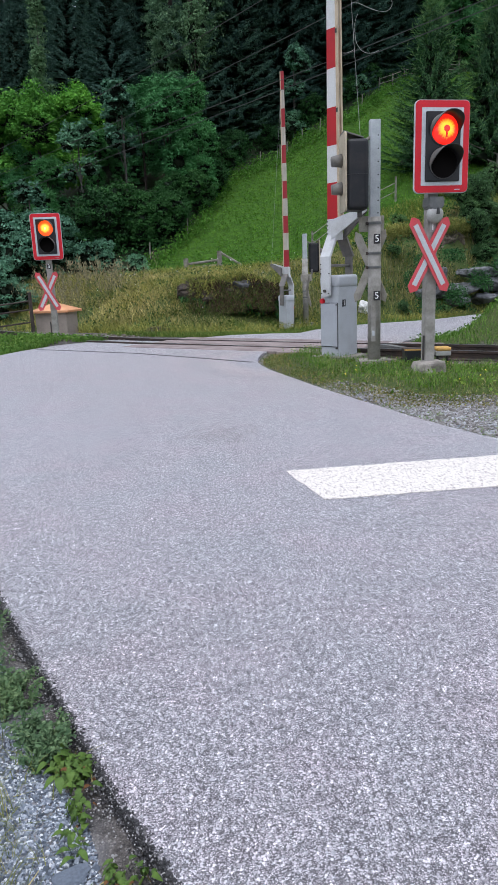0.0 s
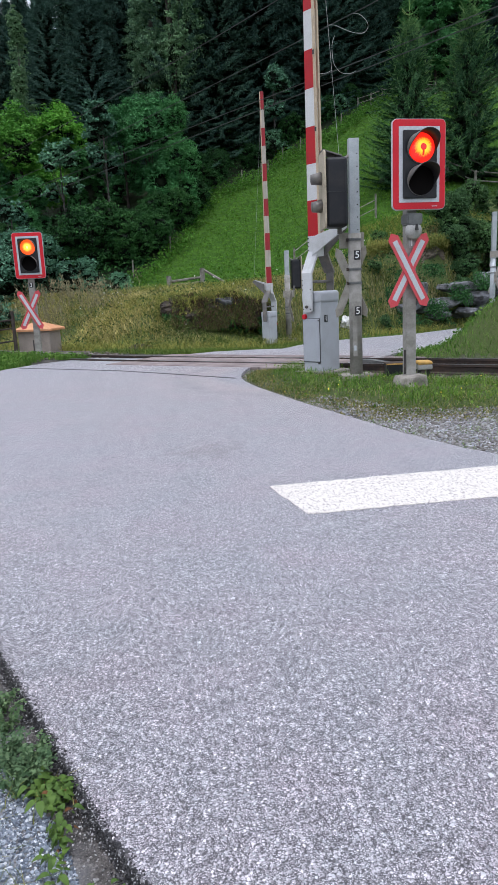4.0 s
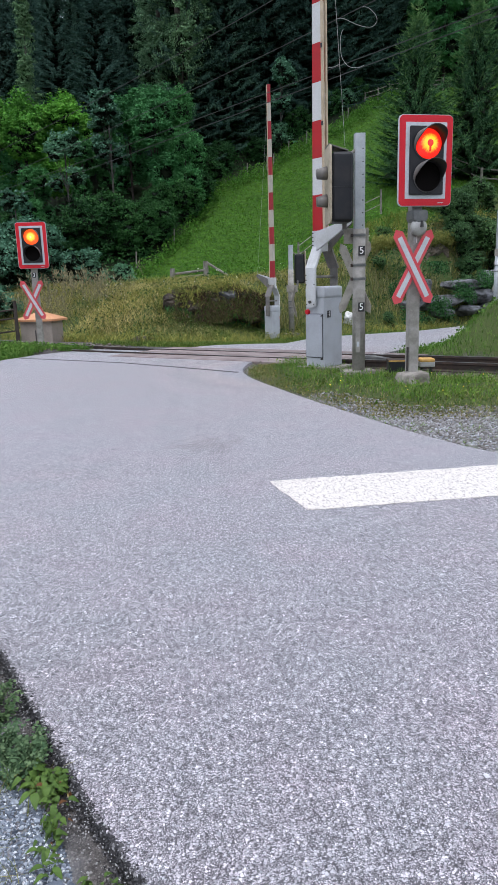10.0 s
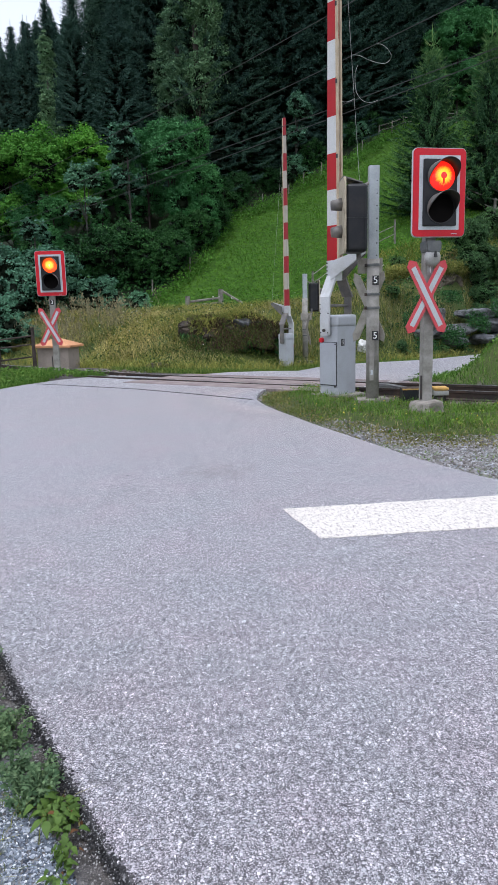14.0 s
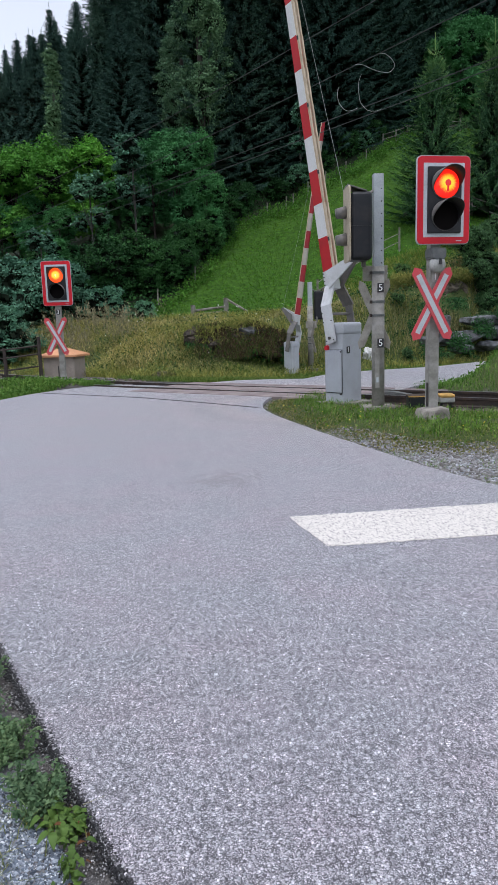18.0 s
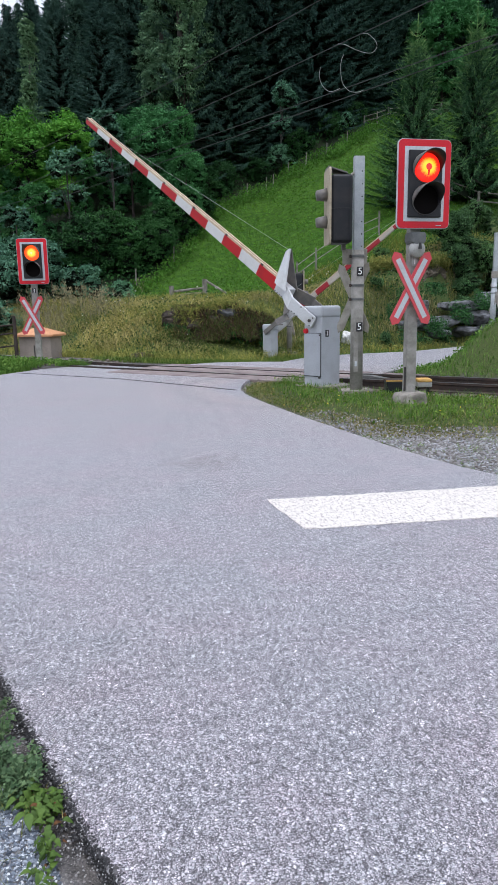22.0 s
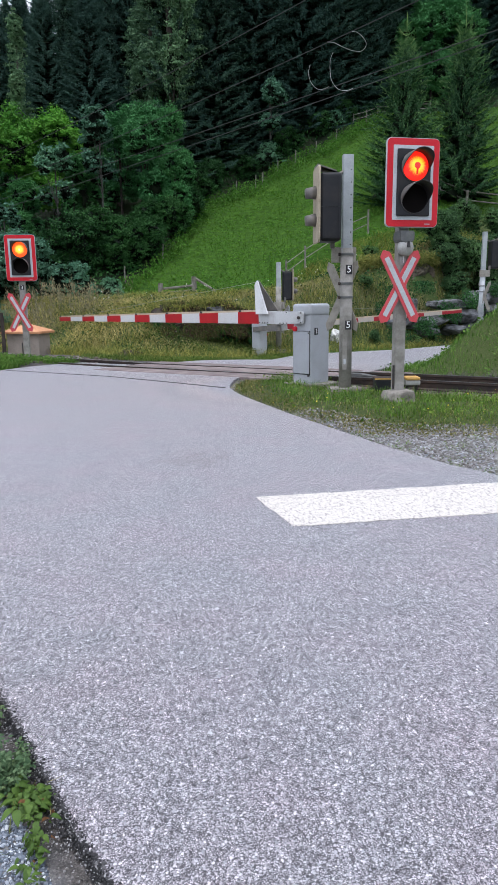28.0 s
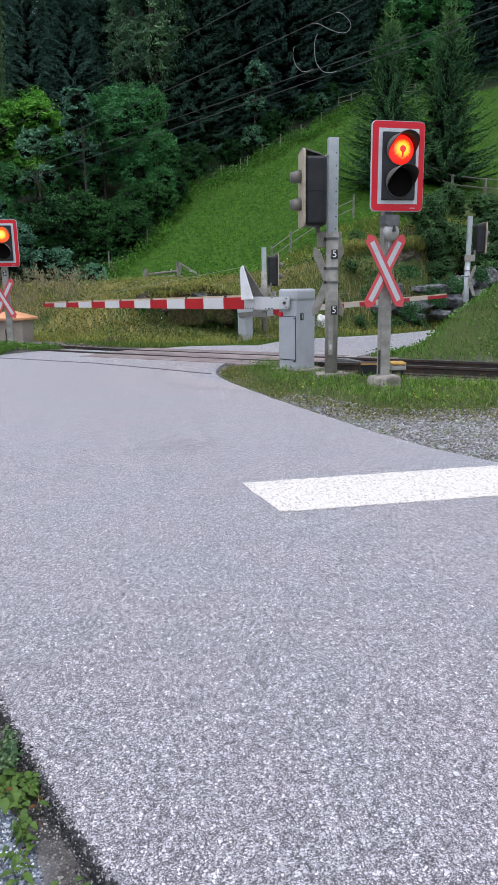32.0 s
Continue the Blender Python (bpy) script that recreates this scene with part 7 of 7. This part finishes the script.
def sprig(x, y, h, n, mat, label, seed, leaf=0.02):
    """A branching weed with many small leaves."""
    p = thing("weed_plant", pose(x, y, gz(x, y)), label, "plant", "weeds by the road edge")
    q = np.random.RandomState(seed)
    bm, P = None, []
    for i in range(9):
        a, L = q.uniform(0, 6.28), h * q.uniform(0.6, 1.1)
        e = Vector((math.cos(a) * L * 0.55, math.sin(a) * L * 0.55, L * 0.8))
        bm = bm_tube([(0, 0, 0), e * 0.5 + Vector((0, 0, 0.02)), e], 0.0016, 4, bm)
        for k in range(n):
            t = q.uniform(0.2, 1.05)
            P.append(np.array(e * t) + q.normal(scale=h * 0.1, size=3))
    part("stem", bm, mat, p)
    P = np.array(P)
    P[:, 2] = np.maximum(P[:, 2], 0.005)
    d = unit(q.normal(scale=0.6, size=P.shape) + np.array([0, 0, 1]))
    a = unit(np.cross(d, q.normal(size=P.shape)))
    L = leaf * q.uniform(0.6, 1.3, (len(P), 1))
    v, f = cards(P, a * L * 0.5, np.cross(d, a) * L * 0.36)
    rows_mesh("foliage", v.tolist(), f.tolist(), mat, p)
    return p


for i, (x, y, n, size, lift) in enumerate([(-0.415, 1.325, 16, 0.046, 0.4), (-0.385, 1.32, 12, 0.042, 0.6), (-0.43, 1.365, 16, 0.052, 1.3), (-0.39, 1.36, 14, 0.046, 1.2), (-0.362, 1.325, 9, 0.036, 0.9), (-0.37, 1.28, 8, 0.036, 0.5), (-0.36, 1.245, 14, 0.042, 0.9), (-0.353, 1.2, 12, 0.042, 0.7), (-0.345, 1.16, 10, 0.038, 0.5),
                                          (-0.338, 1.11, 7, 0.036, 0.4), (-0.245, 1.05, 14, 0.04, 0.9), (-0.21, 1.035, 10, 0.04, 0.9), (-0.265, 1.01, 12, 0.04, 0.7), (-0.225, 0.99, 12, 0.04, 0.8), (-0.64, 1.73, 8, 0.034, 1.0)]):
    rosette(x, y, int(n * 1.7), size * 0.86, size * 0.36, ROSETTE, "broad-leaved yellow-green weed at the asphalt edge", i, lift * 1.5, 0.022)
for i, (x, y, h, n) in enumerate([(-0.5, 1.43, 0.08, 26), (-0.46, 1.47, 0.06, 18), (-0.45, 1.4, 0.075, 24), (-0.54, 1.48, 0.09, 26), (-0.48, 1.36, 0.06, 18), (-0.44, 1.56, 0.05, 9), (-0.41, 1.49, 0.045, 8), (-0.57, 1.6, 0.08, 20), (-0.62, 1.56, 0.1, 26), (-0.64, 1.66, 0.11, 28), (-0.7, 1.62, 0.14, 34), (-0.61, 1.7, 0.07, 14),
                                    (-0.72, 1.78, 0.14, 34), (-0.8, 1.86, 0.16, 34), (-0.86, 2.05, 0.16, 30), (-0.78, 1.98, 0.1, 18), (-0.69, 2.05, 0.035, 6), (-0.94, 2.2, 0.16, 26), (-0.6, 1.14, 0.07, 14), (-0.57, 1.03, 0.08, 16), (-0.64, 1.24, 0.08, 16), (-0.86, 1.6, 0.16, 30), (-0.74, 1.48, 0.14, 30)]):
    sprig(x, y, h, int(n * 2), CLOVER, "small-leaved blue-green weed by the road edge", 40 + i, 0.0115)
for x0, y0, n in ((-0.52, 1.12, 110), (-0.56, 1.22, 110), (-0.46, 1.02, 60), (-0.44, 1.36, 14), (-0.62, 1.42, 60)):
    gx, gy = rs.normal(x0, 0.05, n), rs.normal(y0, 0.05, n)
    grass_stuff("grass_tuft", rs, (gx, gy), 0.06, 0.0011, BANK, "thin grass tuft in the gravel", 1.1)
tw = None
for i in range(14):
    x, y = rng.uniform(-0.7, -0.2), rng.uniform(0.95, 1.7)
    if not inside(np.array([x]), np.array([y]), ROAD)[0]:
        a = rng.uniform(0, 6.28)
        tw = bm_rod((x, y, gz(x, y) + 0.008), (x + 0.06 * math.cos(a), y + 0.06 * math.sin(a), gz(x, y) + 0.014), 0.0014, 0.001, 5, tw)
tagged(obj("twigs", tw, HAY), "thin dry twigs on the dirt strip", "twigs", kind="stuff")


# ---- movement ----
NEAR_ANGLES = [(0.0, 90), (15.0, 90), (16.0, 89.5), (16.5, 88), (17.0, 85.5), (17.5, 83), (18.0, 79.5), (18.5, 74.5), (19.0, 69), (19.5, 63.5), (20.0, 58), (20.5, 52), (21.0, 45.8), (21.5, 39), (22.0, 32.5), (22.5, 26.5), (23.0, 20.8), (23.5, 15.4), (24.0, 10),
               (24.5, 5.3), (25.0, 1.5), (25.5, -0.2), (26.0, -0.5), (32.0, -0.5)]
FAR_ANGLES = [(0.0, 90), (15.0, 90), (16.0, 89), (16.5, 87.5), (17.0, 85), (17.5, 82), (18.0, 78.5), (18.5, 73.5), (19.0, 68), (19.5, 62.5), (20.0, 57), (20.5, 51), (21.0, 45), (21.5, 39), (22.0, 33), (22.5, 27.5), (23.0, 22), (23.5, 17), (24.0, 12),
              (24.5, 8), (25.0, 5.5), (25.5, 4.8), (26.0, 4.6), (32.0, 4.5)]


def motions():
    """Both booms come down together; each turns about its own pivot."""
    for arm, rows in ((near_arm, NEAR_ANGLES), (far_arm, FAR_ANGLES)):
        walk(arm, [(t, Matrix.Translation((-0.02, 0, 0.9)) @ pose(0, 0, 0, 0, a, 0)) for t, a in rows])


motions()
